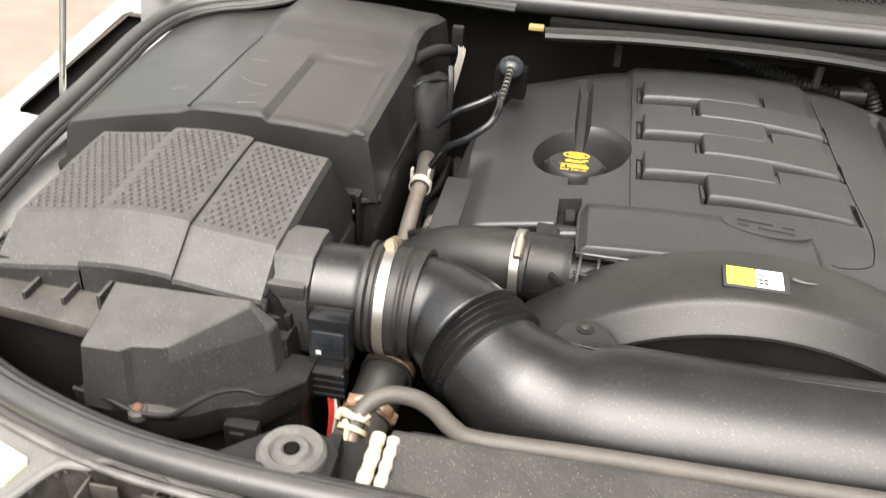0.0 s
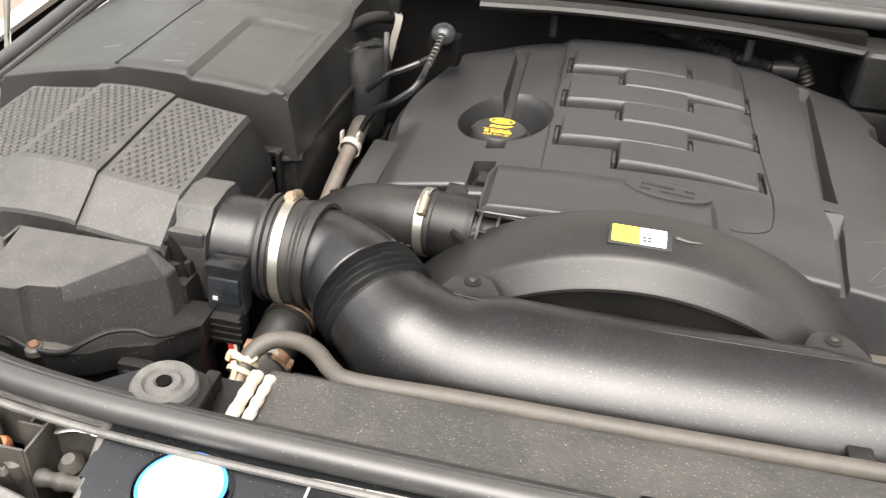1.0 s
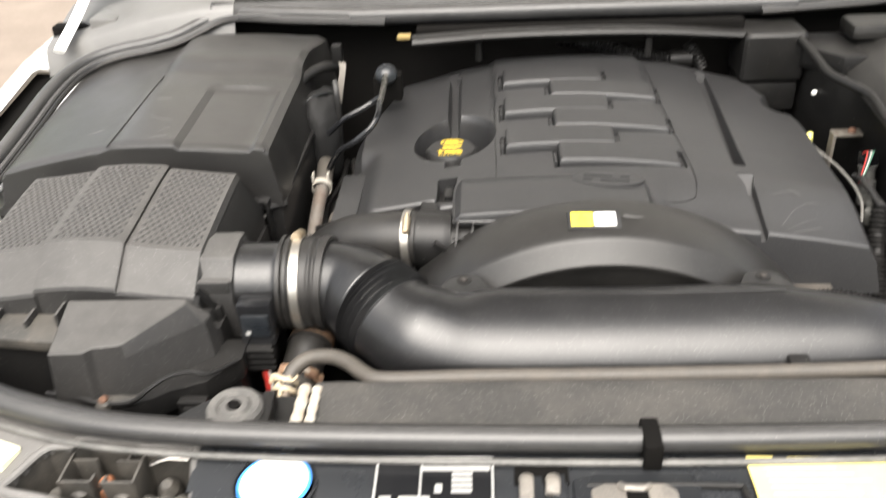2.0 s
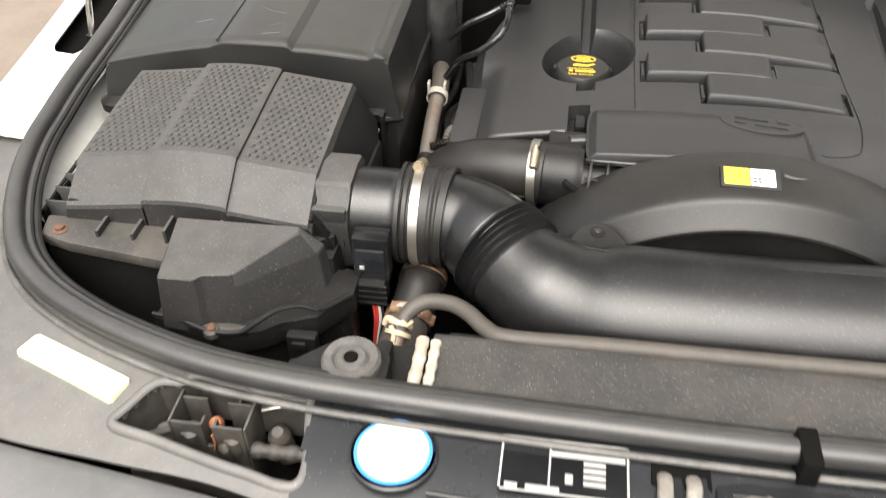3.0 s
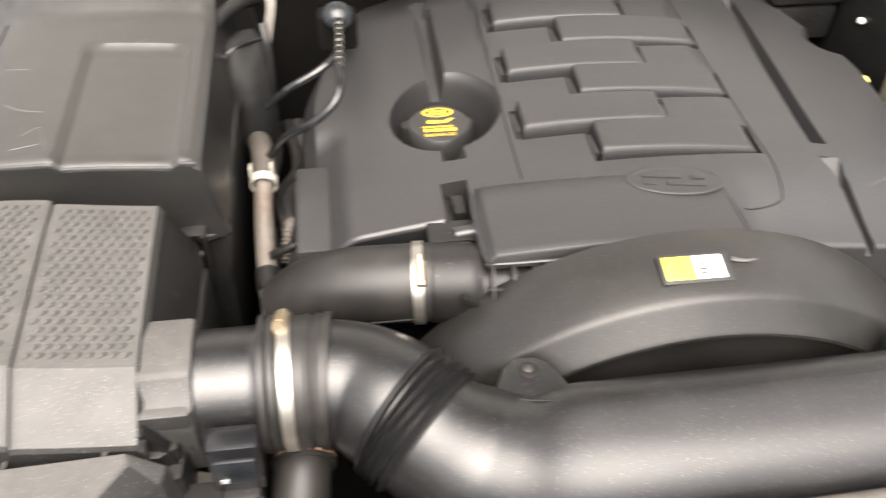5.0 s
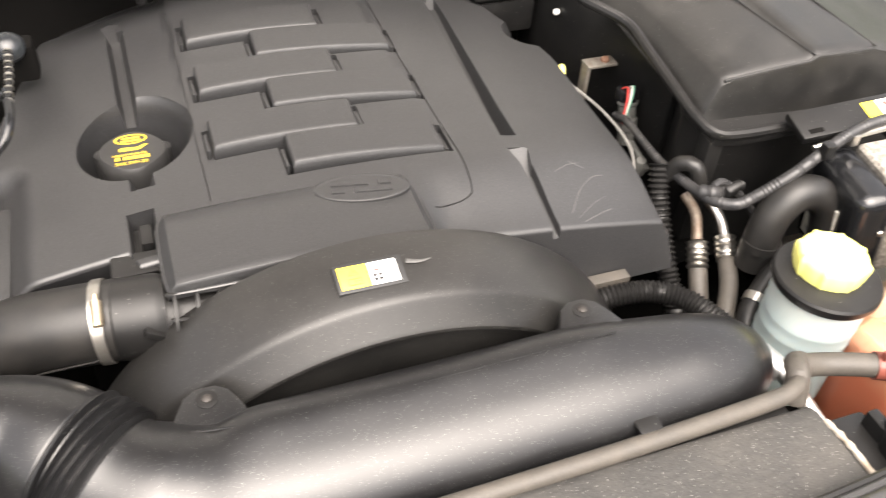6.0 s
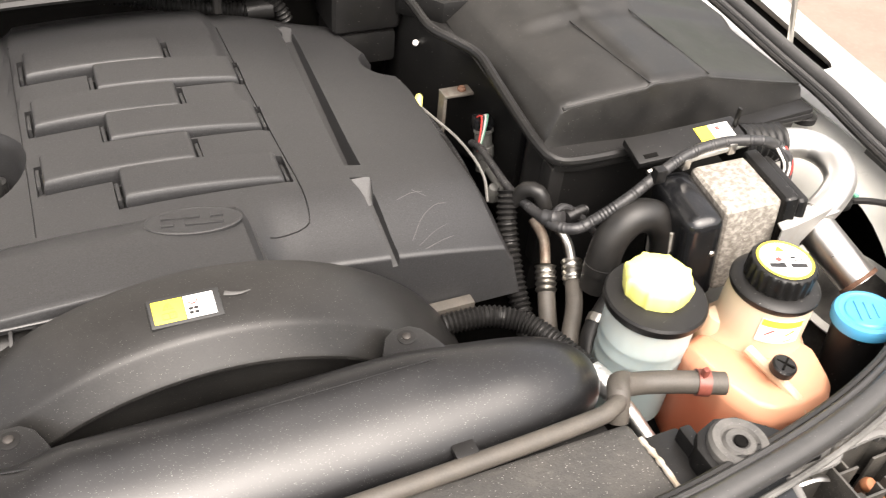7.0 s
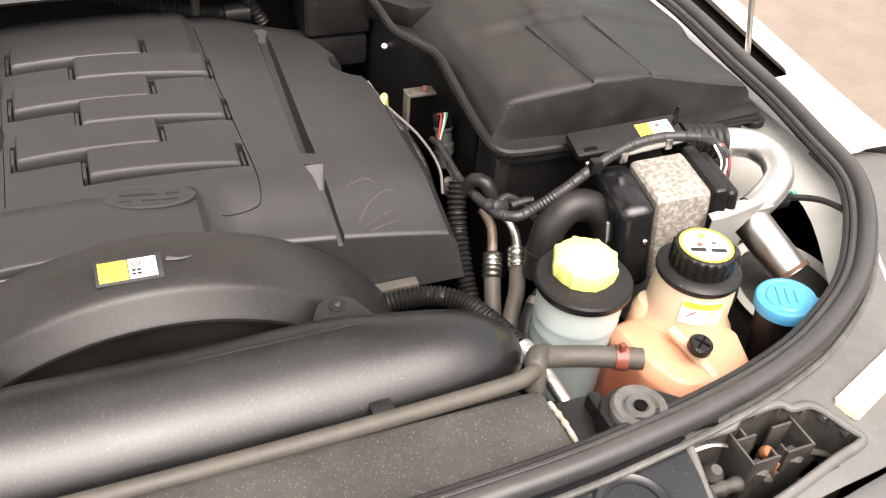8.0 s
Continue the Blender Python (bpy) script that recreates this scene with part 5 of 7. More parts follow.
    for points in (((-0.0175, 0.0015), (-0.0135, 0.0085), (-0.0095, 0.0015), (-0.0175, 0.0015)), ((-0.0135, 0.0062), (-0.0135, 0.0030)),
                   ((-0.0190, -0.0078), (-0.0190, -0.0020), (-0.0080, -0.0020), (-0.0080, -0.0078), (-0.0190, -0.0078)), ((-0.0135, -0.0078), (-0.0135, -0.0020)), ((-0.0120, -0.0045), (-0.0095, -0.0045))):
        part("print_line", flat_line(points), print_ochre, sticker)


def fan_sign(at, m):
    bm = None
    for k in range(4):
        a = radians(45 + 90 * k)
        c = m @ Vector((at[0] + 0.0032 * math.cos(a), at[1] + 0.0028 * math.sin(a), at[2]))
        bm = lathe([(0.0021, 0), (0.0021, 0.0003)], c, sides=12, bm=bm)
    return bm


print_ochre = surface("print_ochre", (0.22, 0.15, 0.03), 0.5)
build_shroud()


# ---------------------------------------------------------------- battery box lids
def build_left_box():
    lid = thing("battery_box", (-0.60, 0.58, 0.80), "black plastic battery box with a broad faintly scratched lid", "battery box")

    def top(x, y):
        z = 1.074 - 0.42 * max(0, -0.60 - x) ** 1.6 - 0.35 * max(0, x + 0.535) ** 1.7
        z -= 0.004 * (1 - ease(-0.638, -0.626, x))
        z += 0.012 * ease(0.40, 0.62, y) * 0.3
        z += 0.015 * ease(0.645, 0.685, y - 0.25 * max(0, -0.55 - x)) * ease(-0.66, -0.60, x)
        rec = ease(-0.545, -0.536, x) * (1 - ease(-0.446, -0.438, x)) * ease(0.395, 0.40, y) * (1 - ease(0.590, 0.602, y))
        z -= 0.006 * rec
        return z

    def edge(x, y):
        front = 0.408 - 0.10 * max(0, -0.63 - x)
        return front

    xs = [-0.775, -0.770, -0.762] + span(-0.75, -0.645, 0.015) + [-0.638, -0.632, -0.626] + span(-0.61, -0.55, 0.015) + [-0.545, -0.541, -0.536] + span(-0.52, -0.46, 0.015) + [-0.448, -0.443, -0.438, -0.430, -0.424, -0.421]
    ys = [0.0, 0.003, 0.009] + span(0.02, 0.17, 0.02) + [0.18, 0.186, 0.193, 0.20, 0.21] + span(0.222, 0.27, 0.008) + span(0.29, 0.385, 0.02)
    bm = bmesh.new()
    t, b = [], []
    for v in ys:
        r1, r2 = [], []
        for x in xs:
            y = edge(x, 0) + v
            roll = 0.005 * (1 - ease(0, 0.007, v)) + 0.006 * (1 - ease(0, 0.010, min(x + 0.776, -0.420 - x)))
            px = x + (0.0 if v < 0.33 else 0.02 * ease(0.33, 0.385, v) * ease(-0.45, -0.42, x))
            if x < -0.70:
                px -= (v * 0.08)
            r1.append(bm.verts.new((px, y, top(x, y) - roll)))
            flare = 0.014 * ease(-0.47, -0.421, x) - 0.006 * ease(-0.70, -0.776, x)
            r2.append(bm.verts.new((px + flare, y - 0.010 * (1 - ease(0, 0.03, v)), 0.985)))
        t.append(r1)
        b.append(r2)
    nx, ny = len(xs) - 1, len(ys) - 1
    for j in range(ny):
        for k in range(nx):
            bm.faces.new((t[j][k], t[j][k + 1], t[j + 1][k + 1], t[j + 1][k]))
    for k in range(nx):
        bm.faces.new((t[0][k], b[0][k], b[0][k + 1], t[0][k + 1]))
        bm.faces.new((t[ny][k], t[ny][k + 1], b[ny][k + 1], b[ny][k]))
    for j in range(ny):
        bm.faces.new((t[j][0], t[j + 1][0], b[j + 1][0], b[j][0]))
        bm.faces.new((t[j][nx], b[j][nx], b[j + 1][nx], t[j + 1][nx]))
    bm.faces.new([v for v in b[0]] + [r[nx] for r in b[1:]] + [v for v in b[ny][-2::-1]] + [r[0] for r in b[-2:0:-1]])
    part("lid", bm, box_lid, lid, smooth=30)
    part("lid_flange", tube([(-0.775, 0.405, 0.985), (-0.60, 0.397, 0.985), (-0.424, 0.399, 0.985), (-0.413, 0.43, 0.986), (-0.407, 0.6, 0.990), (-0.400, 0.76, 0.994)], 0.0045, 8, step=0.02), dark_plastic, lid)
    part("base", prism([(-0.77, 0.41), (-0.41, 0.40), (-0.402, 0.79), (-0.77, 0.79)], 0.78, 0.985, 0.006), dark_plastic, lid)
    for x in (-0.4465, -0.4275):
        part("catch_cheek", box(x - 0.002, x + 0.002, 0.384, 0.404, 0.935, 0.998, 0.0012), dark_plastic, lid)
    part("catch_bridge", box(-0.4465, -0.4275, 0.386, 0.402, 0.992, 0.999, 0.002), dark_plastic, lid)
    part("catch_tongue", box(-0.443, -0.431, 0.383, 0.388, 0.975, 0.979, 0.001), rib_pale, lid, "pale catch tongue")
    # Plate painted near black for the shade inside the catch pocket.
    part("catch_back", box(-0.445, -0.429, 0.397, 0.401, 0.93, 0.99, 0.001), shade_black, lid)
    part("edge_chip", box(-0.4195, -0.4165, 0.455, 0.463, 0.993, 0.999, 0.001), sticker_white, lid, "small white chip")
    part("side_lug", lathe([(0.020, 0), (0.020, 0.010), (0.012, 0.014)], (-0.768, 0.388, 0.985), sides=18), dark_plastic, lid)
    part("rib_line", tube([(-0.631, y, top(-0.631, y) + 0.0006) for y in (0.412, 0.50, 0.58, 0.65)], 0.0014, 6, step=0.02), box_lid, lid)
    front = [(x, edge(x, 0) + 0.002, top(x, edge(x, 0)) - 0.0042) for x in (-0.77, -0.74, -0.70, -0.66, -0.64, -0.632, -0.624, -0.59, -0.55, -0.543, -0.537, -0.50, -0.46, -0.445, -0.438, -0.425)]
    part("edge_line", tube(front, 0.0022, 8, raw=True), box_lid, lid)
    for line in (((-0.60, 0.50), (-0.585, 0.49), (-0.565, 0.485)), ((-0.575, 0.45), (-0.562, 0.462), (-0.555, 0.44), (-0.55, 0.425)), ((-0.61, 0.56), (-0.59, 0.558)), ((-0.68, 0.47), (-0.66, 0.475)), ((-0.58, 0.43), (-0.56, 0.436)), ((-0.51, 0.62), (-0.50, 0.60), (-0.485, 0.61))):
        part("scuff", tube([(x, y, top(x, y)) for x, y in line], 0.0005, 5, step=0.008), scuffed, lid, "pale scuff mark")
    # boot and bundle behind the lid's inner corner
    boot = thing("cable_boot", (-0.40, 0.60, 0.93), "soft black rubber cable boot beside the battery box", "boot")
    folds = lambda a, h: 1 + 0.05 * math.sin(3 * a + h * 50) + 0.035 * math.sin(7 * a - h * 90) + 0.03 * math.sin(h * 140)
    rings = []
    for z, k, dy in ((0.900, 0.70, 0.0), (0.920, 0.86, 0.0), (0.950, 1.0, 0.0), (0.980, 1.03, 0.002), (1.005, 1.0, 0.006), (1.022, 0.90, 0.010), (1.032, 0.70, 0.013), (1.037, 0.35, 0.015)):
        rings.append([(-0.398 + 0.031 * k * folds(a, z) * math.cos(a), 0.655 + dy + 0.044 * k * folds(a, z) * math.sin(a), z + 0.004 * math.sin(2 * a)) for a in (2 * math.pi * q / 36 for q in range(36))])
    part("bag", loft(rings), boot_rubber, boot, smooth=80)
    part("bag_hem", tube([(-0.4255, 0.632, 1.012), (-0.416, 0.640, 1.030), (-0.398, 0.652, 1.0385), (-0.376, 0.672, 1.034)], 0.0024, 8), gloss_plastic, boot, "shiny hem")
    part("strap", tube([(-0.372, 0.668, 1.055), (-0.369, 0.655, 1.040), (-0.368, 0.648, 1.01), (-0.370, 0.645, 0.97)], 0.0045, 8, flat=0.5), dark_plastic, boot)
    hood = [(-0.432, 0.655, 1.050), (-0.418, 0.680, 1.058), (-0.398, 0.705, 1.062), (-0.378, 0.722, 1.058)]
    part("hood_roll", tube(hood, 0.0085, 12), dark_plastic, boot, "rolled hood above the boot")
    frayed = thing("frayed_cable", (-0.365, 0.70, 1.0), "frayed pale cable end hanging at the bulkhead", "cable")
    for k in range(5):
        part("strand", tube([(-0.372 + 0.003 * k, 0.705, 1.085 - 0.004 * k), (-0.366 + 0.002 * k, 0.695, 1.065), (-0.372 + 0.002 * k, 0.690, 1.035), (-0.378 + 0.001 * k, 0.69, 0.99)], 0.0011, 5), frayed_grey, frayed)
    part("end_clip", box(-0.378, -0.362, 0.698, 0.71, 1.07, 1.1, 0.003), dark_plastic, frayed)


def build_right_box():
    lid = thing("battery_box", (0.60, 0.58, 0.80), "black plastic battery box, stepped dusty lid, rolled edge seal", "battery box")

    def top(x, y):
        z = 1.0795 - 0.35 * max(0, 0.54 - x) ** 1.15 * 0.62 - 0.25 * max(0, x - 0.63)
        z -= 0.0045 * (1 - ease(0.536, 0.545, x)) + 0.003 * ease(0.619, 0.626, x)
        z += 0.009 * ease(0.560, 0.592, y) * ease(0.445, 0.475, x)
        z += 0.02 * (y - 0.42)
        return z

    def edge(x):
        return 0.417 - 0.012 * math.sin(math.pi * (x - 0.44) / 0.35)

    xs = [0.430, 0.434, 0.442, 0.455] + span(0.47, 0.53, 0.015) + [0.536, 0.5405, 0.545] + span(0.56, 0.61, 0.0125) + [0.618, 0.6225, 0.627] + span(0.645, 0.775, 0.0145) + [0.785, 0.793, 0.797]
    vs = [0.0, 0.003, 0.009] + span(0.02, 0.14, 0.02) + span(0.148, 0.19, 0.006) + span(0.205, 0.36, 0.02)
    bm = bmesh.new()
    t, b = [], []
    for v in vs:
        r1, r2 = [], []
        for x in xs:
            y = edge(x) + v
            roll = 0.005 * (1 - ease(0, 0.007, v)) + 0.005 * (1 - ease(0, 0.010, min(x - 0.429, 0.798 - x)))
            r1.append(bm.verts.new((x - 0.01 * v * (x < 0.5), y, top(x, y) - roll)))
            flare = -0.022 * (1 - ease(0.43, 0.50, x)) + 0.004 * ease(0.75, 0.797, x)
            r2.append(bm.verts.new((x + flare - 0.01 * v * (x < 0.5), y - 0.008 * (1 - ease(0, 0.05, v)), 1.010 + 0.11 * v * (1 - ease(0.45, 0.5, x)) - 0.010 * ease(0.62, 0.8, x))))
        t.append(r1)
        b.append(r2)
    nx, ny = len(xs) - 1, len(vs) - 1
    for j in range(ny):
        for k in range(nx):
            bm.faces.new((t[j][k], t[j][k + 1], t[j + 1][k + 1], t[j + 1][k]))
    for k in range(nx):
        bm.faces.new((t[0][k], b[0][k], b[0][k + 1], t[0][k + 1]))
        bm.faces.new((t[ny][k], t[ny][k + 1], b[ny][k + 1], b[ny][k]))
    for j in range(ny):
        bm.faces.new((t[j][0], t[j + 1][0], b[j + 1][0], b[j][0]))
        bm.faces.new((t[j][nx], b[j][nx], b[j + 1][nx], t[j + 1][nx]))
    bm.faces.new([v for v in b[0]] + [r[nx] for r in b[1:]] + [v for v in b[ny][-2::-1]] + [r[0] for r in b[-2:0:-1]])
    part("lid", bm, box_lid_right, lid, smooth=30)
    for line in (((0.5405, 0.410), (0.535, 0.48), (0.525, 0.57)), ((0.6225, 0.408), (0.618, 0.48), (0.612, 0.57))):
        part("moulded_line", tube([(x, y, top(x, y) + 0.0001) for x, y in line], 0.0009, 6, step=0.02), box_lid_right, lid)
    front = [(x, edge(x) + 0.002, top(x, edge(x)) - 0.0042) for x in (0.434, 0.46, 0.50, 0.536, 0.545, 0.58, 0.6185, 0.627, 0.68, 0.74, 0.79)]
    part("edge_line", tube(front, 0.0022, 8, raw=True), box_lid_right, lid)
    part("front_ledge", prism([(0.408, 0.378), (0.44, 0.370), (0.62, 0.372), (0.80, 0.388), (0.80, 0.43), (0.41, 0.45)], 1.000, 1.0115, 0.003), dark_plastic, lid)
    rim = [(0.80, 0.392, 1.000), (0.70, 0.384, 1.005), (0.62, 0.376, 1.010), (0.52, 0.374, 1.013), (0.44, 0.374, 1.014), (0.410, 0.380, 1.016), (0.402, 0.405, 1.020), (0.400, 0.45, 1.028), (0.402, 0.52, 1.038), (0.400, 0.57, 1.048), (0.38, 0.60, 1.055), (0.36, 0.63, 1.06), (0.355, 0.68, 1.068), (0.35, 0.74, 1.075)]
    part("edge_seal", tube(rim, 0.0065, 10, step=0.01), dark_plastic, lid, "rolled rubber edge seal")
    part("base", prism([(0.412, 0.392), (0.79, 0.40), (0.79, 0.80), (0.452, 0.80), (0.446, 0.50), (0.412, 0.445)], 0.80, 1.010, 0.006), dark_plastic, lid)
    part("base_step", box(0.405, 0.425, 0.378, 0.40, 0.86, 1.006, 0.004), dark_plastic, lid)
    part("corner_lug", lathe([(0.018, 0), (0.018, 0.008), (0.010, 0.012)], (0.80, 0.40, 0.988), sides=18), dark_plastic, lid)
    part("rear_wall", prism([(0.352, 0.735), (0.40, 0.68), (0.44, 0.68), (0.44, 0.80), (0.352, 0.80)], 1.03, 1.066, 0.008), dark_plastic, lid)
    part("rear_wall_face", prism([(0.436, 0.50), (0.45, 0.50), (0.45, 0.80), (0.366, 0.80), (0.368, 0.722), (0.40, 0.655), (0.428, 0.60)], 0.86, 1.036, 0.006), dark_plastic, lid)
    part("rear_pad", box(0.42, 0.62, 0.72, 0.785, 1.075, 1.100, 0.012), box_lid_right, lid)
    pin = thing("push_pin", (0.376, 0.695, 0.99), "small pale push pin in the box wall", "push pin")
    part("pin_head", lathe([(0.004, 0), (0.0045, 0.003), (0.0025, 0.006), (0, 0.0065)], (0.3745, 0.704, 1.0), (-0.8, -0.6, 0.2), 12), sticker_white, pin)


frayed_grey = surface("frayed_grey", (0.2, 0.185, 0.165), 0.7)
boot_rubber = surface("boot_rubber", (0.007, 0.007, 0.007), 0.7, grain=1.0, dents=0.4, dent_size=60, mottle=0.1, shine=0.3)
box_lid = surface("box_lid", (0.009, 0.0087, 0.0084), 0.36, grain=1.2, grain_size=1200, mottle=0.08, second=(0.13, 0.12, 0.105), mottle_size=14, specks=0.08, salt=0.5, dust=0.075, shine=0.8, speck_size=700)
box_lid_right = surface("box_lid_right", (0.0075, 0.0073, 0.007), 0.42, grain=0.8, grain_size=900, mottle=0.32, second=(0.075, 0.07, 0.064), mottle_size=22, specks=0.07, salt=0.3, dust=0.02, speck_size=650)
build_left_box()
build_right_box()


# ---------------------------------------------------------------- radiator top and its hose
def build_radiator_top():
    top = thing("radiator_cover", (0, 0.02, 0.93), "dust-speckled black foam strip along the top of the radiator", "radiator cover")
    strip = field([-0.312, -0.306, -0.29] + span(-0.27, 0.27, 0.06) + [0.29, 0.306, 0.312], [-0.052, -0.047, -0.035, 0.0, 0.04, 0.056, 0.062, 0.066],
                  lambda x, y: 0.974 - 0.006 * (1 - ease(0, 0.02, y + 0.052)) - 0.008 * ease(0.056, 0.072, y), 0.935)
    part("foam_strip", soften(strip, 0.002, 2, 50), foam, top)
    part("under_lip", box(-0.30, 0.30, 0.066, 0.078, 0.93, 0.96, 0.003), dark_plastic, top)
    for s in (-1, 1):
        part("end_bracket", box(s * 0.335 - 0.022, s * 0.335 + 0.022, -0.04, 0.05, 0.93, 0.966, 0.004), dark_plastic, top)
        part("end_post", box(s * 0.352 - 0.006, s * 0.352 + 0.006, 0.0, 0.04, 0.93, 0.982, 0.003), dark_plastic, top)
    wrap = part("white_wrap", tube([(-0.321, 0.052, 0.974), (-0.320, 0.02, 0.977), (-0.321, -0.015, 0.976), (-0.322, -0.04, 0.972)], lambda s, d: 0.0058 + 0.0005 * math.sin(d * 300) + 0.0003 * math.sin(d * 710 + 1), 12, step=0.003, flat=0.7), old_tape, top, "worn white insulation wrap")
    part("wrap_strip", tube([(-0.3085, 0.050, 0.974), (-0.3075, 0.01, 0.9775), (-0.3085, -0.03, 0.9755)], lambda s, d: 0.0048 + 0.0006 * math.sin(d * 410 + 1), 10, step=0.003, flat=0.7), old_tape, wrap)
    part("white_edge", tube([(0.313, 0.046, 0.973), (0.314, 0.02, 0.976), (0.3145, -0.012, 0.975)], lambda s, d: 0.0026 + 0.0005 * math.sin(d * 500) + 0.0004 * math.sin(d * 1300), 8, step=0.003), old_tape, top, "chipped white edge")
    bleed = thing("bleed_hose", (0, 0.08, 0.94), "dusty brown-black rubber bleed hose along the radiator", "hose")
    path = [(-0.353, 0.092, 0.937), (-0.347, 0.107, 0.949), (-0.331, 0.117, 0.957), (-0.306, 0.115, 0.961), (-0.285, 0.102, 0.963), (-0.266, 0.082, 0.965), (-0.243, 0.071, 0.967), (-0.15, 0.070, 0.970), (0.0, 0.071, 0.970), (0.15, 0.074, 0.970), (0.28, 0.079, 0.970),
            (0.310, 0.084, 0.970), (0.326, 0.094, 0.965)]
    part("hose_run", tube(path, 0.0082, 12, step=0.006), dusty_hose, bleed)
    part("elbow", tube([(0.322, 0.086, 0.945), (0.326, 0.098, 0.968), (0.336, 0.112, 0.962), (0.350, 0.118, 0.952)], 0.0108, 14), dusty_hose, bleed)
    part("hose_to_tank", tube([(0.338, 0.112, 0.957), (0.365, 0.112, 0.951), (0.40, 0.10, 0.952), (0.440, 0.083, 0.953)], 0.0112, 14), dusty_hose, bleed)
    part("spring_clip", band((0.420, 0.092, 0.952), (0.9, -0.42, 0), 0.0115, 0.012, 0.0016, 24), red_clip, bleed, "rust-red spring clip")
    part("clip_ear", box(0.415, 0.421, 0.088, 0.094, 0.962, 0.973, 0.0012), red_clip, bleed)
    # left lower end: big hose with torn tape
    lower = thing("radiator_hose", (-0.37, 0.15, 0.80), "black radiator hose with a rusty clamp and torn white tape", "hose")
    part("upper_hose", tube([(-0.346, 0.225, 0.892), (-0.346, 0.205, 0.914), (-0.348, 0.186, 0.917), (-0.351, 0.160, 0.908), (-0.354, 0.140, 0.900)], 0.0235, 24), rubber, lower)
    part("hose_bead", band((-0.347, 0.189, 0.9165), (0.05, 0.93, 0.2), 0.0232, 0.004, 0.0030, 28), rubber, lower)
    for q in (0.0, 0.0085):
        part("clamp_wire", band((-0.3465, 0.203 - q, 0.9145 + 0.2 * q), (0.03, 0.9, 0.25), 0.0236, 0.0022, 0.0024, 32), clamp_rust, lower, "rust-orange clamp edge")
    part("rusty_clamp", band((-0.3465, 0.199, 0.9150), (0.03, 0.9, 0.25), 0.0236, 0.009, 0.0014, 32), rust, lower, "rusty clamp")
    part("clamp_ear", box(-0.356, -0.336, 0.196, 0.203, 0.938, 0.945, 0.0015), rust, lower)
    part("outlet_neck", tube([(-0.353, 0.150, 0.904), (-0.356, 0.128, 0.897), (-0.360, 0.10, 0.886), (-0.366, 0.062, 0.862)], lambda q, d: 0.0225 + 0.003 * q, 20), dusty_hose, lower, "grimy outlet neck")
    ragged = lambda a, h: 1 + 0.06 * math.sin(4 * a) + 0.05 * math.sin(9 * a + 1) + 0.04 * math.sin(15 * a)
    part("rust_ring", lathe([(0.0225, -0.006), (0.0262, -0.005), (0.0262, 0.004), (0.0235, 0.006)], (-0.3535, 0.146, 0.9025), (-0.1, -0.93, -0.3), 40, wobble=ragged), clamp_rust, lower, "flaking rust ring")
    part("peeling_tape", tube([(-0.372, 0.146, 0.914), (-0.362, 0.141, 0.9265), (-0.350, 0.138, 0.9285), (-0.338, 0.139, 0.9215)], lambda q, d: 0.0050 + 0.0015 * math.sin(d * 260), 8, step=0.003, flat=0.35), old_tape, lower, "peeling pale tape")
    part("rust_patch", box(-0.376, -0.352, 0.055, 0.062, 0.868, 0.874, 0.002), orange_rust, lower)
    part("hose_spigot", tube([(-0.353, 0.094, 0.938), (-0.355, 0.078, 0.926), (-0.356, 0.060, 0.912)], 0.0085, 12), rusty_pipe, bleed)
    for k, (y, z) in enumerate(((0.098, 0.9415), (0.090, 0.9360))):
        part("end_clip", band((-0.353 - 0.001 * k, y, z), (0.15, 0.8, 0.55), 0.0112, 0.0045, 0.0022, 24), cream_clip, bleed, "cream hose clip")
    part("clip_tab", tube([(-0.368, 0.094, 0.944), (-0.3655, 0.096, 0.951), (-0.360, 0.094, 0.952), (-0.352, 0.092, 0.9485)], 0.0032, 8, flat=0.6), cream_clip, bleed)
    part("clip_tab", tube([(-0.350, 0.094, 0.951), (-0.344, 0.091, 0.949), (-0.339, 0.094, 0.953)], 0.0028, 8, flat=0.6), cream_clip, bleed)
    part("clip_bridge", tube([(-0.360, 0.090, 0.947), (-0.356, 0.082, 0.943), (-0.357, 0.076, 0.935)], 0.0026, 8, flat=0.6), cream_clip, bleed)


def build_mount(s):
    """Rubber bush with its ear, on the front panel."""
    mount = thing("radiator_mount", (s * 0.375, 0.0, 0.93), "round grey rubber radiator mount in a black bracket ear", "mount", "radiator mounts")
    ear = [(s * 0.342, 0.012), (s * 0.352, 0.026), (s * 0.375, 0.033), (s * 0.395, 0.028), (s * 0.42, 0.006), (s * 0.445, -0.018), (s * 0.44, -0.032), (s * 0.35, -0.03), (s * 0.342, -0.012)]
    part("ear", prism(ear, 0.955, 0.990, 0.004), dark_plastic, mount)
    part("bush", lathe([(0.0262, 0), (0.0262, 0.009), (0.0235, 0.0128), (0.0170, 0.0120), (0.0150, 0.0092), (0.0125, 0.0122), (0.0080, 0.0125), (0.0062, 0.011)], (s * 0.375, 0.0, 0.987), sides=36), bush_rubber, mount, "grey rubber bush")
    part("hole_rim", lathe([(0.0060, 0), (0.0060, 0.0122), (0.0050, 0.0132), (0.0045, 0.0122)], (s * 0.375, 0.0, 0.988), sides=20), shade_black, mount)
    # Pin goes near black so that the bush shows a dark hole.
    part("pin", lathe([(0.0042, 0), (0.0042, 0.006), (0.003, 0.008)], (s * 0.375, 0.0, 0.988), sides=12), shade_black, mount)
    part("bracket", box(s * 0.405 - 0.04, s * 0.405 + 0.04, -0.03, 0.03, 0.90, 0.957, 0.006), dark_plastic, mount)


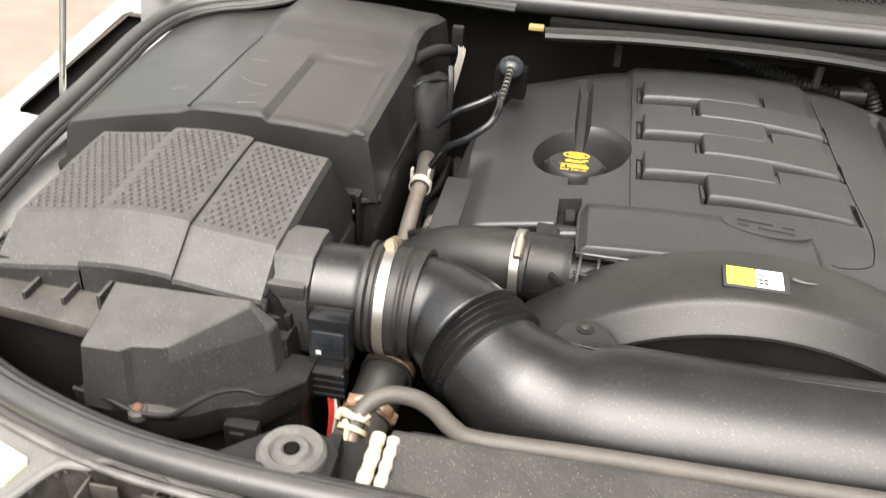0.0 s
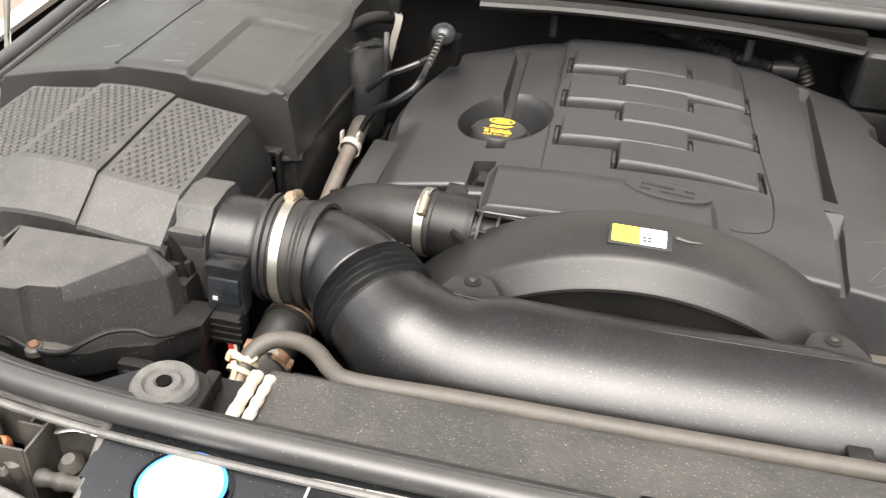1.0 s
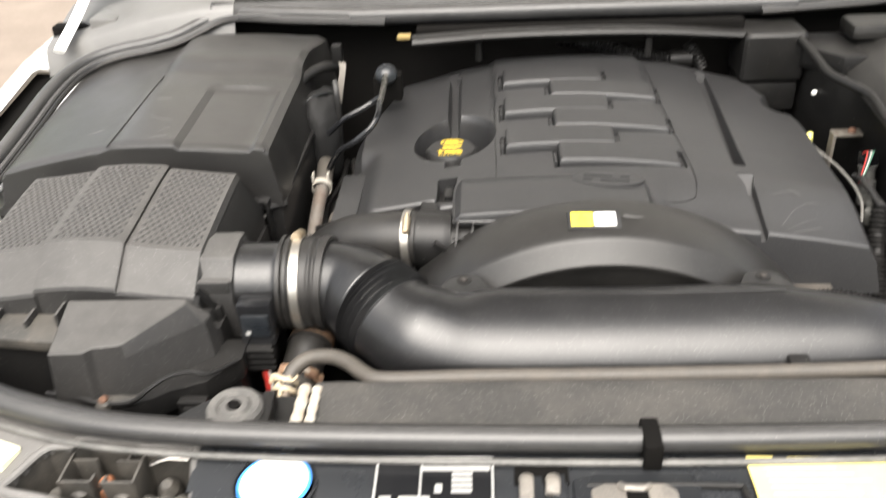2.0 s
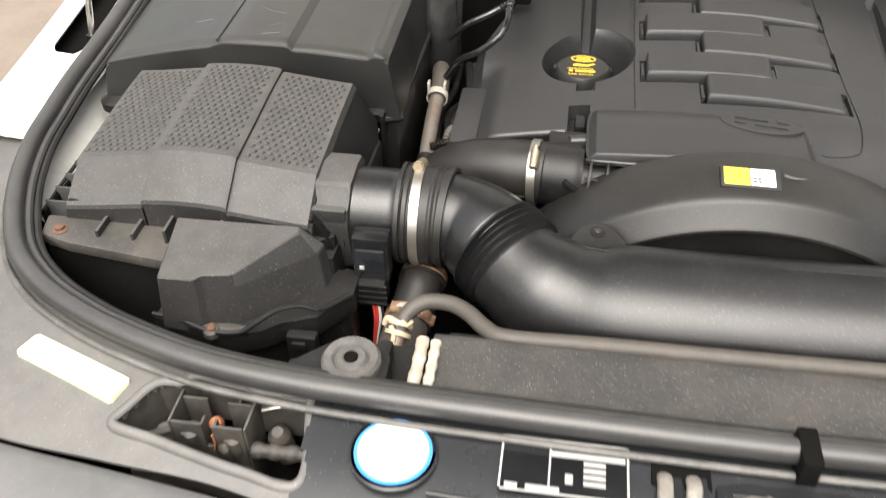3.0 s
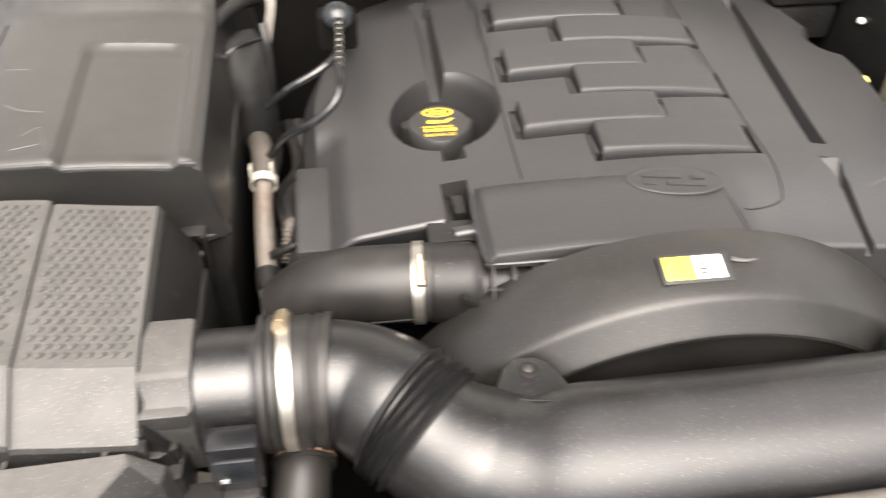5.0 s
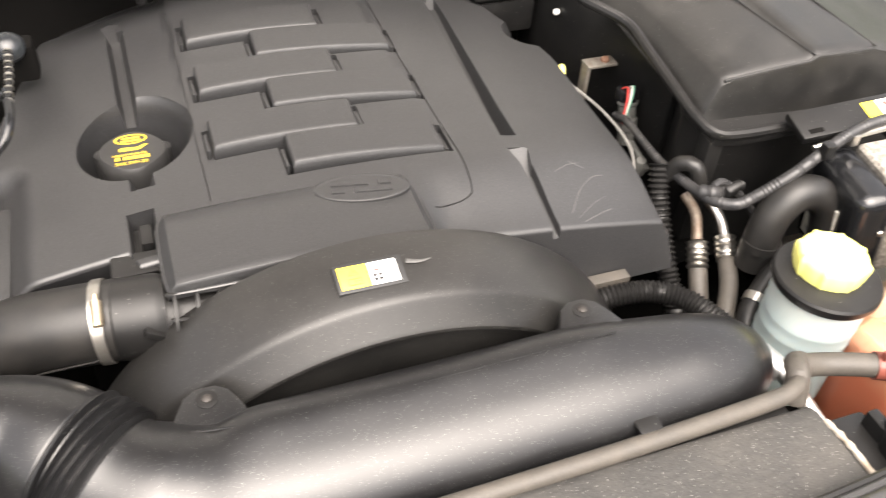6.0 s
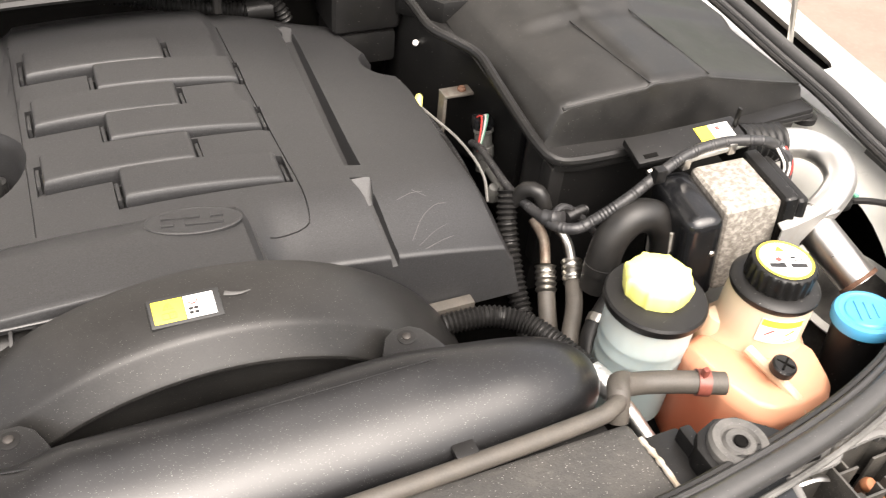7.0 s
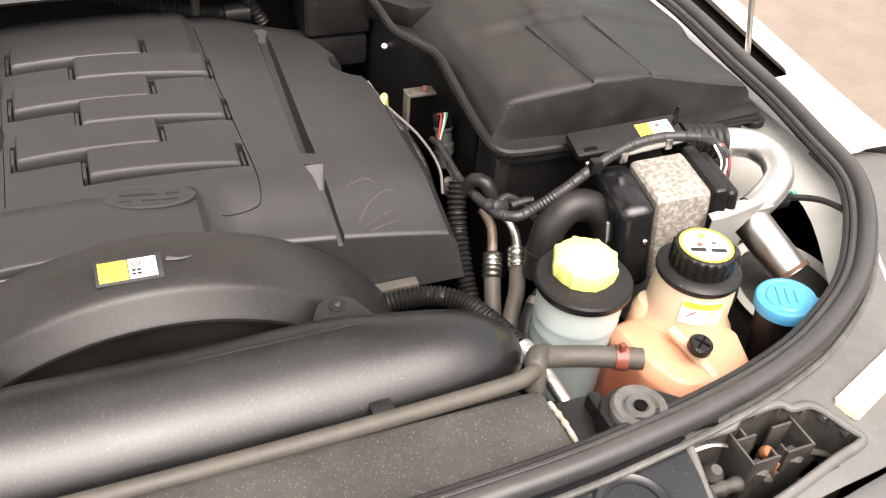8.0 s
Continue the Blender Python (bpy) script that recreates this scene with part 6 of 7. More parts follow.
clamp_rust = surface("clamp_rust", (0.13, 0.068, 0.04), 0.7, grain=1.0, mottle=0.6, second=(0.34, 0.24, 0.15), mottle_size=110)
cream_clip = surface("cream_clip", (0.40, 0.34, 0.24), 0.55, mottle=0.5, second=(0.3, 0.19, 0.1), mottle_size=120)
bush_rubber = surface("bush_rubber", (0.06, 0.058, 0.055), 0.7, grain=1.0, mottle=0.5, second=(0.16, 0.152, 0.14), mottle_size=50, specks=0.2, speck_size=700)
build_radiator_top()
for s in (-1, 1):
    build_mount(s)

# ---------------------------------------------------------------- reservoirs on the right
def build_steering_tank():
    at = (0.426, 0.188)
    tank = thing("power_steering_reservoir", (*at, 0.80), "round milky fluid reservoir with a black collar and yellow cap", "reservoir")
    ax = (0.0, 0.0, 1.0)
    part("bottle", lathe([(0.036, 0.0), (0.044, 0.01), (0.0455, 0.06), (0.0458, 0.074), (0.0465, 0.0765), (0.0458, 0.079), (0.0460, 0.094), (0.0467, 0.0965), (0.0460, 0.099), (0.0462, 0.112), (0.0468, 0.1142), (0.0462, 0.1165), (0.047, 0.14), (0.046, 0.155)], (*at, 0.815), ax, 40), steering_tank, tank, "milky bottle, half full")
    part("collar", lathe([(0.045, 0), (0.0515, 0.001), (0.053, 0.004), (0.053, 0.010), (0.051, 0.0125), (0.036, 0.0150), (0.033, 0.016)], (*at, 0.966), ax, 48), dark_plastic, tank, "black plastic collar")
    lobes = lambda a, h: 1.0 + 0.10 * max(0.0, math.cos(4 * (a + 0.1)) ** 2) ** 9 * (1 if h > 0.003 else 0.4)
    part("screw_cap", lathe([(0.0325, 0), (0.0335, 0.002), (0.0335, 0.016), (0.0328, 0.0205), (0.030, 0.0230), (0.012, 0.0240), (0, 0.0243)], (at[0], at[1] + 0.004, 0.981), ax, 128, wobble=lobes), yellow_cap, tank, "bright yellow lobed cap", smooth=60)
    part("holder", tube([(0.470, 0.225, 0.83), (0.475, 0.215, 0.88), (0.474, 0.205, 0.955)], 0.006, 8, flat=0.4), rusty_pipe, tank, "rusty holder strap")


def build_coolant_tank():
    tank = thing("coolant_reservoir", (0.52, 0.11, 0.78), "milky coolant expansion tank half full of pink coolant", "coolant tank")
    outline = [(0.444, 0.132), (0.448, 0.085), (0.462, 0.054), (0.478, 0.042), (0.515, 0.039), (0.552, 0.045), (0.572, 0.062), (0.583, 0.10), (0.580, 0.15), (0.55, 0.177), (0.49, 0.175), (0.452, 0.162)]
    rings = []
    for z, k in ((0.80, 0.95), (0.815, 1.0), (0.90, 1.0), (0.926, 1.0), (0.943, 0.88)):
        rings.append([(0.515 + (x - 0.515) * k, 0.112 + (y - 0.112) * k, z + (0.09 * min(0, y - 0.112) - 0.5 * max(0, y - 0.125) - 0.12 * max(0, x - 0.515)) * min(1, max(0, z - 0.9) / 0.04)) for x, y in outline])
    part("tank", soften(loft(rings), 0.004, 3, 14), coolant_tank, tank, "pink-tinted lower tank", smooth=40)
    part("tank_rib", tube([(0.500, 0.118, 0.943), (0.506, 0.082, 0.939), (0.515, 0.050, 0.928), (0.519, 0.038, 0.89), (0.519, 0.038, 0.84)], lambda s, d: 0.0058, 10), tank_neck, tank)
    part("neck", lathe([(0.056, 0.0), (0.0500, 0.010), (0.0462, 0.019), (0.0450, 0.028), (0.0446, 0.046), (0.0440, 0.060), (0.0430, 0.075)], (0.543, 0.152, 0.915), (0, 0, 1), 40), tank_neck, tank, "tall milky filler neck", smooth=60)
    part("side_boss", lathe([(0.020, 0), (0.018, 0.03), (0.014, 0.040), (0.006, 0.044)], (0.508, 0.170, 0.90), (0, 0, 1), 24), tank_neck, tank)
    part("collar", lathe([(0.038, 0), (0.044, 0.001), (0.0455, 0.004), (0.0455, 0.008), (0.043, 0.0105), (0.034, 0.013)], (0.543, 0.152, 0.985), (0, 0, 1), 48), dark_plastic, tank, "black collar")
    grip = lambda a, h: 1.0 + 0.022 * (math.cos(22 * a) if 0.002 < h < 0.024 else 0)
    cap = part("screw_cap", lathe([(0.031, 0), (0.0335, 0.003), (0.0335, 0.022), (0.032, 0.025), (0.030, 0.026), (0.0, 0.0262)], (0.543, 0.152, 0.996), (0, 0, 1), 132, wobble=grip), dark_plastic, tank, "black ribbed screw cap")
    z = 1.0222
    c = Vector((0.543, 0.152, z))
    part("cap_label", lathe([(0.0285, 0), (0.0285, 0.0006), (0.0, 0.0007)], c, sides=40), sticker_white, cap, "round white and yellow warning label")
    part("label_ring", band(c + Vector((0, 0, 0.0004)), (0, 0, 1), 0.0255, 0.001, 0.003, 40), sticker_yellow, cap)
    top = z + 0.0008
    turn = Matrix.Translation((c.x, c.y, top)) @ Matrix.Rotation(radians(-20), 4, "Z")
    tri = loft([[turn @ Vector((x, y, h)) for x, y in ((-0.0065, 0.0125), (0.0035, 0.0125), (-0.0015, 0.0205))] for h in (0.0, 0.0005)])
    part("warning_triangle", tri, sticker_orange, cap)
    for x in (-0.019, 0.003):
        part("pictogram_block", box(x, x + 0.0165, -0.0115, -0.006, 0, 0.0005, 0, turn=turn), print_black, cap)
        part("pictogram_line", box(x + 0.002, x + 0.0145, -0.0045, -0.0035, 0, 0.0005, 0, turn=turn @ Matrix.Rotation(0.25, 4, "Z")), print_black, cap)
    part("pictogram_spot", box(-0.009, -0.003, 0.0015, 0.0065, 0, 0.0005, 0, turn=turn @ Matrix.Rotation(0.6, 4, "Z")), print_red, cap)
    part("pictogram_spot", box(0.006, 0.011, 0.002, 0.0045, 0, 0.0005, 0, turn=turn), print_black, cap)
    # paper label on the neck
    rows = []
    for h in (0.951, 0.964, 0.980):
        rows.append([(0.543 + r * math.cos(a), 0.152 + r * math.sin(a), h) for a, r in ((radians(-140 + 8 * k), 0.0446 + 0.05 * (0.980 - h)) for k in range(8))])
    tag = part("neck_label", plate(rows, -0.0005), sticker_white, tank, "white neck label with a yellow band")
    rows = []
    for h in (0.9715, 0.9795):
        rows.append([(0.543 + r * math.cos(a), 0.152 + r * math.sin(a), h) for a, r in ((radians(-139 + 7.7 * k), 0.0450 + 0.05 * (0.980 - h)) for k in range(8))])
    part("yellow_band", plate(rows, -0.0004), sticker_yellow, tag)
    for a0, m in ((-126, print_red), (-100, sticker_orange)):
        for h0, h1 in ((0.9605, 0.9685),) if m is print_red else ((0.954, 0.9555), (0.962, 0.968)):
            p = [(0.543 + 0.0464 * math.cos(radians(a0 + d)), 0.152 + 0.0464 * math.sin(radians(a0 + d)), h) for d, h in ((-5, h0), (5, h1))]
            part("label_mark", tube(p, 0.0008, 5, step=0.01), m, tag)
    plug = part("bleed_plug", lathe([(0.0125, 0), (0.0125, 0.008), (0.0105, 0.010), (0.0, 0.0102)], (0.503, 0.077, 0.955), (0, -0.15, 1), 24), dark_plastic, tank, "black cross-slot plug")
    for a in (0.6, 0.6 + math.pi / 2):
        part("plug_slot", box(-0.009, 0.009, -0.001, 0.001, 0.009, 0.0112, 0.0003, turn=Matrix.Translation((0.503, 0.0755, 0.955)) @ Matrix.Rotation(a, 4, "Z")), shade_black, plug)
    part("overflow_hose", tube([(0.585, 0.155, 0.985), (0.600, 0.165, 0.99), (0.606, 0.16, 0.965), (0.598, 0.145, 0.945), (0.588, 0.14, 0.935)], 0.006, 10), rubber, tank)


def build_washer_filler():
    filler = thing("washer_filler", (0.64, 0.08, 0.70), "black washer bottle filler neck with a sky blue cap", "washer filler")
    axis = Vector((-0.10, 0.05, 1.0)).normalized()
    top = Vector((0.622, 0.095, 0.968))
    part("neck", lathe([(0.026, 0), (0.0275, 0.20), (0.028, 0.245), (0.025, 0.248)], top - axis * 0.248, axis, 32), dark_plastic, filler)
    part("cap", lathe([(0.029, -0.004), (0.0325, -0.002), (0.033, 0.006), (0.031, 0.010), (0.027, 0.0110), (0.0255, 0.0100), (0.022, 0.0100), (0.0205, 0.0113), (0.0, 0.0117)], top, axis, 40), blue_cap, filler, "sky blue snap cap")
    spin = Matrix.Translation(top + axis * 0.0112) @ axis.to_track_quat("Z", "Y").to_matrix().to_4x4()
    for k in range(3):
        part("cap_rib", box(-0.014 + 0.002 * k, 0.014 - 0.002 * k, -0.009 + 0.009 * k - 0.0009, -0.009 + 0.009 * k + 0.0009, 0, 0.0016, 0.0004, turn=spin), blue_cap, filler)
    part("cap_tab", box(-0.008, 0.008, 0.029, 0.039, -0.014, -0.007, 0.002, turn=spin), blue_cap, filler)


def build_heater():
    """The fuel-burning heater: cast body between two black end covers, with its exhaust."""
    heater = thing("auxiliary_heater", (0.575, 0.27, 0.88), "cast metal auxiliary heater with black plastic end covers", "heater")
    m = Matrix.Translation((0.587, 0.272, 0.975)) @ Matrix.Rotation(radians(-9), 4, "Z") @ Matrix.Rotation(radians(-8), 4, "Y")
    part("end_cover", box(-0.082, -0.036, -0.050, 0.050, -0.075, 0.048, 0.018, turn=m, segments=4), gloss_plastic, heater, "glossy black end cover")
    part("cast_body", box(-0.037, 0.030, -0.043, 0.042, -0.07, 0.050, 0.008, turn=m, segments=3), cast_metal, heater, "speckled grey cast body")
    part("rear_cover", box(0.0295, 0.048, -0.047, 0.047, -0.07, 0.053, 0.006, turn=m, segments=3), dark_plastic, heater)
    part("rear_cap", box(0.047, 0.064, -0.044, 0.043, -0.06, 0.044, 0.012, turn=m, segments=3), dark_plastic, heater)
    part("data_label", box(-0.0845, -0.0815, -0.02, 0.03, -0.055, 0.012, 0, turn=m), heater_label, heater, "worn printed data label")
    for k in range(6):
        part("label_bar", box(-0.0855, -0.0842, -0.015, 0.022 - 0.004 * (k % 3), -0.048 + 0.009 * k, -0.044 + 0.009 * k, 0, turn=m), print_grey, heater)
    part("rivet", lathe([(0.004, 0), (0.003, 0.002), (0, 0.0025)], m @ Vector((-0.05, -0.050, 0.0)), (0, -1, 0), 10), steel, heater)
    shield = thing("heat_shield", (0.60, 0.21, 0.92), "bent bare aluminium heat shield on the heater", "heat shield")
    rows = [[(0.598, 0.219, 1.003), (0.62, 0.222, 1.002), (0.65, 0.228, 1.000), (0.69, 0.234, 0.997)], [(0.60, 0.212, 0.998), (0.62, 0.214, 0.997), (0.65, 0.219, 0.997), (0.69, 0.228, 0.996)],
            [(0.592, 0.205, 0.96), (0.61, 0.207, 0.96), (0.628, 0.210, 0.962), (0.64, 0.214, 0.97)], [(0.585, 0.198, 0.90), (0.605, 0.200, 0.90), (0.622, 0.204, 0.905), (0.635, 0.209, 0.91)]]
    part("shield_sheet", plate(rows, -0.0015), shield_grey, shield)
    pipe = thing("exhaust_elbow", (0.74, 0.30, 0.94), "bright aluminium elbow pipe beside the inner wing", "pipe")
    part("bend", tube([(0.690, 0.342, 1.003), (0.720, 0.345, 1.002), (0.748, 0.334, 1.0), (0.758, 0.305, 0.998), (0.745, 0.272, 0.992), (0.715, 0.252, 0.984), (0.69, 0.245, 0.972)], 0.0185, 20), aluminium, pipe)
    part("end_flange", prism([(0.655, 0.225), (0.705, 0.228), (0.72, 0.24), (0.705, 0.252), (0.66, 0.25)], 0.982, 0.986, 0.0015), aluminium, pipe)
    muffler = thing("silencer", (0.69, 0.17, 0.88), "brushed steel silencer tube with a rusty end seam", "silencer")
    part("can", tube([(0.684, 0.255, 0.968), (0.694, 0.215, 0.950), (0.709, 0.168, 0.927)], 0.0225, 24), steel, muffler)
    part("end_seam", band((0.7085, 0.170, 0.928), (0.25, -0.88, -0.4), 0.0222, 0.005, 0.0016, 28), rust, muffler, "rusty end seam")
    tower = thing("suspension_tower", (0.74, 0.2, 0.80), "suspension tower in the pale inner wing, opening painted in shade grey", "suspension tower")
    rings = [[(0.735 + a * math.cos(q) * 0.95, 0.185 + b * math.sin(q), z + 0.25 * (a * math.cos(q))) for q in (2 * math.pi * k / 40 for k in range(40))] for a, b, z in ((0.058, 0.09, 0.875), (0.063, 0.096, 0.882), (0.058, 0.09, 0.888), (0.05, 0.08, 0.88), (0.045, 0.07, 0.80))]
    part("rim", loft(rings, caps=False), inner_paint, tower)
    # Plug in dark grey: the shade inside the tower as a colour.
    part("shade_fill", loft([[(0.735 + 0.05 * math.cos(q), 0.185 + 0.08 * math.sin(q), z + 0.25 * (0.05 * math.cos(q))) for q in (2 * math.pi * k / 30 for k in range(30))] for z in (0.80, 0.881)]), tower_shade, tower)
    lead = thing("wing_cable", (0.77, 0.2, 0.95), "thin black cable with a plug along the inner wing", "cable")
    part("cable_run", tube([(0.72, 0.268, 0.955), (0.752, 0.258, 0.968), (0.772, 0.225, 0.985), (0.782, 0.19, 0.99), (0.79, 0.165, 0.985)], 0.004, 8), rubber, lead)
    part("plug", box(0.732, 0.757, 0.250, 0.268, 0.958, 0.976, 0.003), dark_plastic, lead)
    part("green_tag", box(0.758, 0.764, 0.252, 0.258, 0.974, 0.979, 0.001), wire_green, lead)


def ribbed(points, r, pitch=0.0065, depth=0.0016, sides=14):
    return tube(points, lambda s, d: r + depth * math.cos(d / pitch * 2 * math.pi), sides, step=pitch / 4)


def build_right_pipes():
    box_plate = thing("fuse_box_rail", (0.56, 0.345, 1.0), "black plastic cable rail with a yellow and white label", "cable rail")
    m = Matrix.Translation((0.56, 0.347, 1.034)) @ Matrix.Rotation(radians(-4), 4, "Z") @ Matrix.Rotation(radians(-5), 4, "Y") @ Matrix.Rotation(radians(12), 4, "X")
    part("rail", box(-0.072, 0.070, -0.020, 0.020, -0.006, 0.004, 0.003, turn=m), dark_plastic, box_plate)
    part("yellow_half", box(0.014, 0.032, -0.011, 0.012, 0.004, 0.0046, 0, turn=m), sticker_yellow, box_plate)
    tag = part("white_half", box(0.0322, 0.058, -0.011, 0.012, 0.004, 0.0046, 0, turn=m), sticker_white, box_plate)
    part("red_mark", box(0.039, 0.044, 0.003, 0.008, 0.0046, 0.005, 0, turn=m), print_red, tag)
    part("grey_mark", box(0.046, 0.054, -0.008, -0.005, 0.0046, 0.005, 0, turn=m), print_grey, tag)
    part("slot", box(-0.062, -0.045, -0.015, -0.009, 0.003, 0.0046, 0.0005, turn=m), shade_black, box_plate)
    part("metal_rod", tube([(0.492, 0.321, 1.022), (0.55, 0.316, 1.034), (0.63, 0.312, 1.043)], 0.0035, 8), steel, box_plate)
    for x in (0.535, 0.595):
        part("rod_clip", box(x - 0.005, x + 0.005, 0.309, 0.321, 1.024 + (x - 0.535) * 0.15, 1.038 + (x - 0.535) * 0.15, 0.002), steel, box_plate)
    part("gauge_pin", box(0.622, 0.625, 0.342, 0.348, 1.04, 1.068, 0.0008), dark_plastic, box_plate)
    part("round_end", tube([(0.63, 0.345, 1.018), (0.66, 0.346, 1.012), (0.70, 0.346, 1.006)], lambda s, d: 0.0235 + 0.0012 * math.cos(d * 520), 20, step=0.002), dark_plastic, box_plate)

    harness = thing("wiring_harness", (0.45, 0.35, 0.92), "black wrapped wiring harness looping in front of the box", "wiring harness")
    run = [(0.392, 0.545, 0.935), (0.3905, 0.515, 0.945), (0.386, 0.465, 0.948), (0.383, 0.42, 0.951), (0.384, 0.366, 0.960), (0.388, 0.330, 0.967), (0.402, 0.312, 0.972), (0.420, 0.310, 0.977), (0.459, 0.305, 1.005), (0.494, 0.309, 1.025), (0.542, 0.318, 1.040), (0.59, 0.318, 1.046), (0.635, 0.308, 1.045), (0.665, 0.31, 1.03)]
    part("main_loom", tube(run, lambda s, d: 0.0048 + 0.0016 * ease(0.10, 0.2, d) + 0.0004 * math.cos(d * 1400), 12, step=0.002), loom_tape, harness)
    part("branch", ribbed([(0.405, 0.335, 0.968), (0.425, 0.345, 0.962), (0.45, 0.36, 0.95)], 0.006), dark_plastic, harness)
    part("branch", tube([(0.390, 0.34, 0.966), (0.41, 0.35, 0.972), (0.435, 0.345, 0.955), (0.46, 0.33, 0.925)], 0.0045, 10), loom_tape, harness)
    part("tape_knot", tube([(0.383, 0.345, 0.968), (0.398, 0.328, 0.974)], lambda s, d: 0.0085 + 0.0008 * math.sin(d * 600), 12, step=0.003), loom_tape, harness)
    part("clip", box(0.486, 0.500, 0.298, 0.31, 1.022, 1.040, 0.003), dark_plastic, harness)
    part("drop_loom", tube([(0.66, 0.308, 1.032), (0.672, 0.298, 1.02), (0.676, 0.292, 0.99), (0.672, 0.29, 0.95)], 0.0075, 10), loom_tape, harness)
    for k in range(4):
        part("loose_wire", tube([(0.655 + 0.004 * k, 0.302, 1.035), (0.664 + 0.004 * k, 0.290, 1.015), (0.66 + 0.004 * k, 0.286, 0.985)], 0.0016, 6), (wire_white, print_black, wire_white, wire_red)[k], harness)

    vent = thing("corrugated_hose", (0.366, 0.36, 0.80), "black corrugated plastic hose standing beside the engine cover", "hose")
    part("hose_run", ribbed([(0.372, 0.410, 0.96), (0.366, 0.39, 0.93), (0.362, 0.36, 0.895), (0.360, 0.33, 0.865), (0.362, 0.30, 0.83), (0.37, 0.28, 0.76)], 0.0115, sides=16), dark_plastic, vent)
    sweep = thing("corrugated_hose", (0.34, 0.26, 0.86), "thick black corrugated hose sweeping over the fan shroud", "hose")
    part("hose_run", ribbed([(0.20, 0.284, 0.893), (0.225, 0.280, 0.904), (0.255, 0.276, 0.912), (0.290, 0.268, 0.915), (0.318, 0.248, 0.915), (0.334, 0.218, 0.914), (0.346, 0.186, 0.913), (0.3525, 0.165, 0.912)], 0.0112, 0.0048, 0.0013, 18), dark_plastic, sweep)
    part("silver_sleeve", tube([(0.3515, 0.168, 0.912), (0.357, 0.151, 0.911), (0.361, 0.138, 0.909)], 0.0125, 18), foil, sweep, "silver foil sleeve")
    part("tail_pipe", tube([(0.360, 0.141, 0.910), (0.366, 0.118, 0.904), (0.374, 0.085, 0.89)], 0.008, 12), aluminium, sweep)
    for n, (x, pts, end) in enumerate(((0.388, [(0.398, 0.385, 0.930), (0.402, 0.362, 0.918), (0.396, 0.340, 0.898), (0.388, 0.318, 0.880), (0.380, 0.29, 0.855), (0.376, 0.26, 0.82)], 0.0105),
                                       (0.42, [(0.420, 0.372, 0.930), (0.428, 0.352, 0.915), (0.424, 0.330, 0.905), (0.416, 0.308, 0.895), (0.400, 0.275, 0.885), (0.380, 0.245, 0.870), (0.372, 0.22, 0.84)], 0.010))):
        line = thing("refrigerant_line", (x, 0.32, 0.82), "rubber refrigerant line with crimped metal sleeve", "pipe", "refrigerant lines")
        part("metal_end", tube(pts[:3], 0.0062, 12), steel if n else rusty_pipe, line, "bare metal pipe end")
        part("rubber_run", tube(pts[3:], end, 14), dusty_hose, line)
        part("crimp_sleeve", tube([Vector(pts[2]).lerp(Vector(pts[3]), t) for t in (0.1, 0.5, 1.15)], lambda s, d: 0.0118 + 0.0012 * math.cos(d * 900), 16, step=0.0015), zinc, line, "ridged crimp sleeve")
    elbow = thing("heater_hose", (0.47, 0.29, 0.88), "thick black rubber heater hose bent like an arch", "hose")
    part("hose_run", tube([(0.432, 0.285, 0.900), (0.434, 0.288, 0.935), (0.442, 0.292, 0.965), (0.462, 0.294, 0.985), (0.488, 0.292, 0.984), (0.508, 0.286, 0.965), (0.515, 0.280, 0.935), (0.516, 0.275, 0.89)], 0.0195, 20), rubber, elbow)
    part("clip_band", band((0.434, 0.286, 0.930), (0.05, 0.1, 1), 0.0195, 0.010, 0.0018, 28), rubber, elbow)
    stub = thing("coolant_stub", (0.44, 0.25, 0.86), "dark coolant pipe stub with a spring band clip", "pipe")
    part("pipe_run", tube([(0.455, 0.275, 0.925), (0.445, 0.262, 0.915), (0.425, 0.252, 0.900), (0.40, 0.235, 0.88), (0.385, 0.21, 0.85)], 0.012, 14), rubber, stub)
    part("spring_band", band((0.412, 0.243, 0.890), (-0.7, -0.5, -0.5), 0.0128, 0.010, 0.0015, 24), zinc, stub)
    drain = thing("drain_elbow", (0.40, 0.40, 0.90), "short dusty rubber drain elbow at the battery box", "hose")
    part("hose_run", tube([(0.402, 0.372, 0.955), (0.395, 0.378, 0.975), (0.385, 0.392, 0.972), (0.378, 0.40, 0.95)], 0.0092, 14), rubber, drain)

    side = thing("angle_bracket", (0.385, 0.66, 0.90), "small bare metal angle bracket behind the engine cover", "bracket")
    part("bracket_leg", box(0.3735, 0.3785, 0.600, 0.618, 0.90, 0.975, 0.0015), old_steel, side)
    part("bracket_top", box(0.3735, 0.416, 0.598, 0.620, 0.972, 0.976, 0.0015), old_steel, side)
    part("bolt", lathe([(0.006, 0), (0.006, 0.003), (0.004, 0.005)], (0.402, 0.609, 0.976), sides=8), rust, side)
    sensor = thing("pressure_sensor", (0.405, 0.548, 0.86), "small grey sensor with red and white wires", "sensor")
    part("sensor_body", lathe([(0.011, 0), (0.011, 0.018), (0.014, 0.020), (0.014, 0.034), (0.0115, 0.036), (0.0115, 0.052)], (0.410, 0.536, 0.895), (-0.02, 0.25, 1), 20), sensor_grey, sensor)
    part("connector", box(0.397, 0.422, 0.545, 0.565, 0.945, 0.966, 0.003), gloss_plastic, sensor)
    part("connector_lip", band((0.4095, 0.550, 0.949), (-0.02, 0.25, 1), 0.0118, 0.004, 0.0016, 20), sensor_grey, sensor)
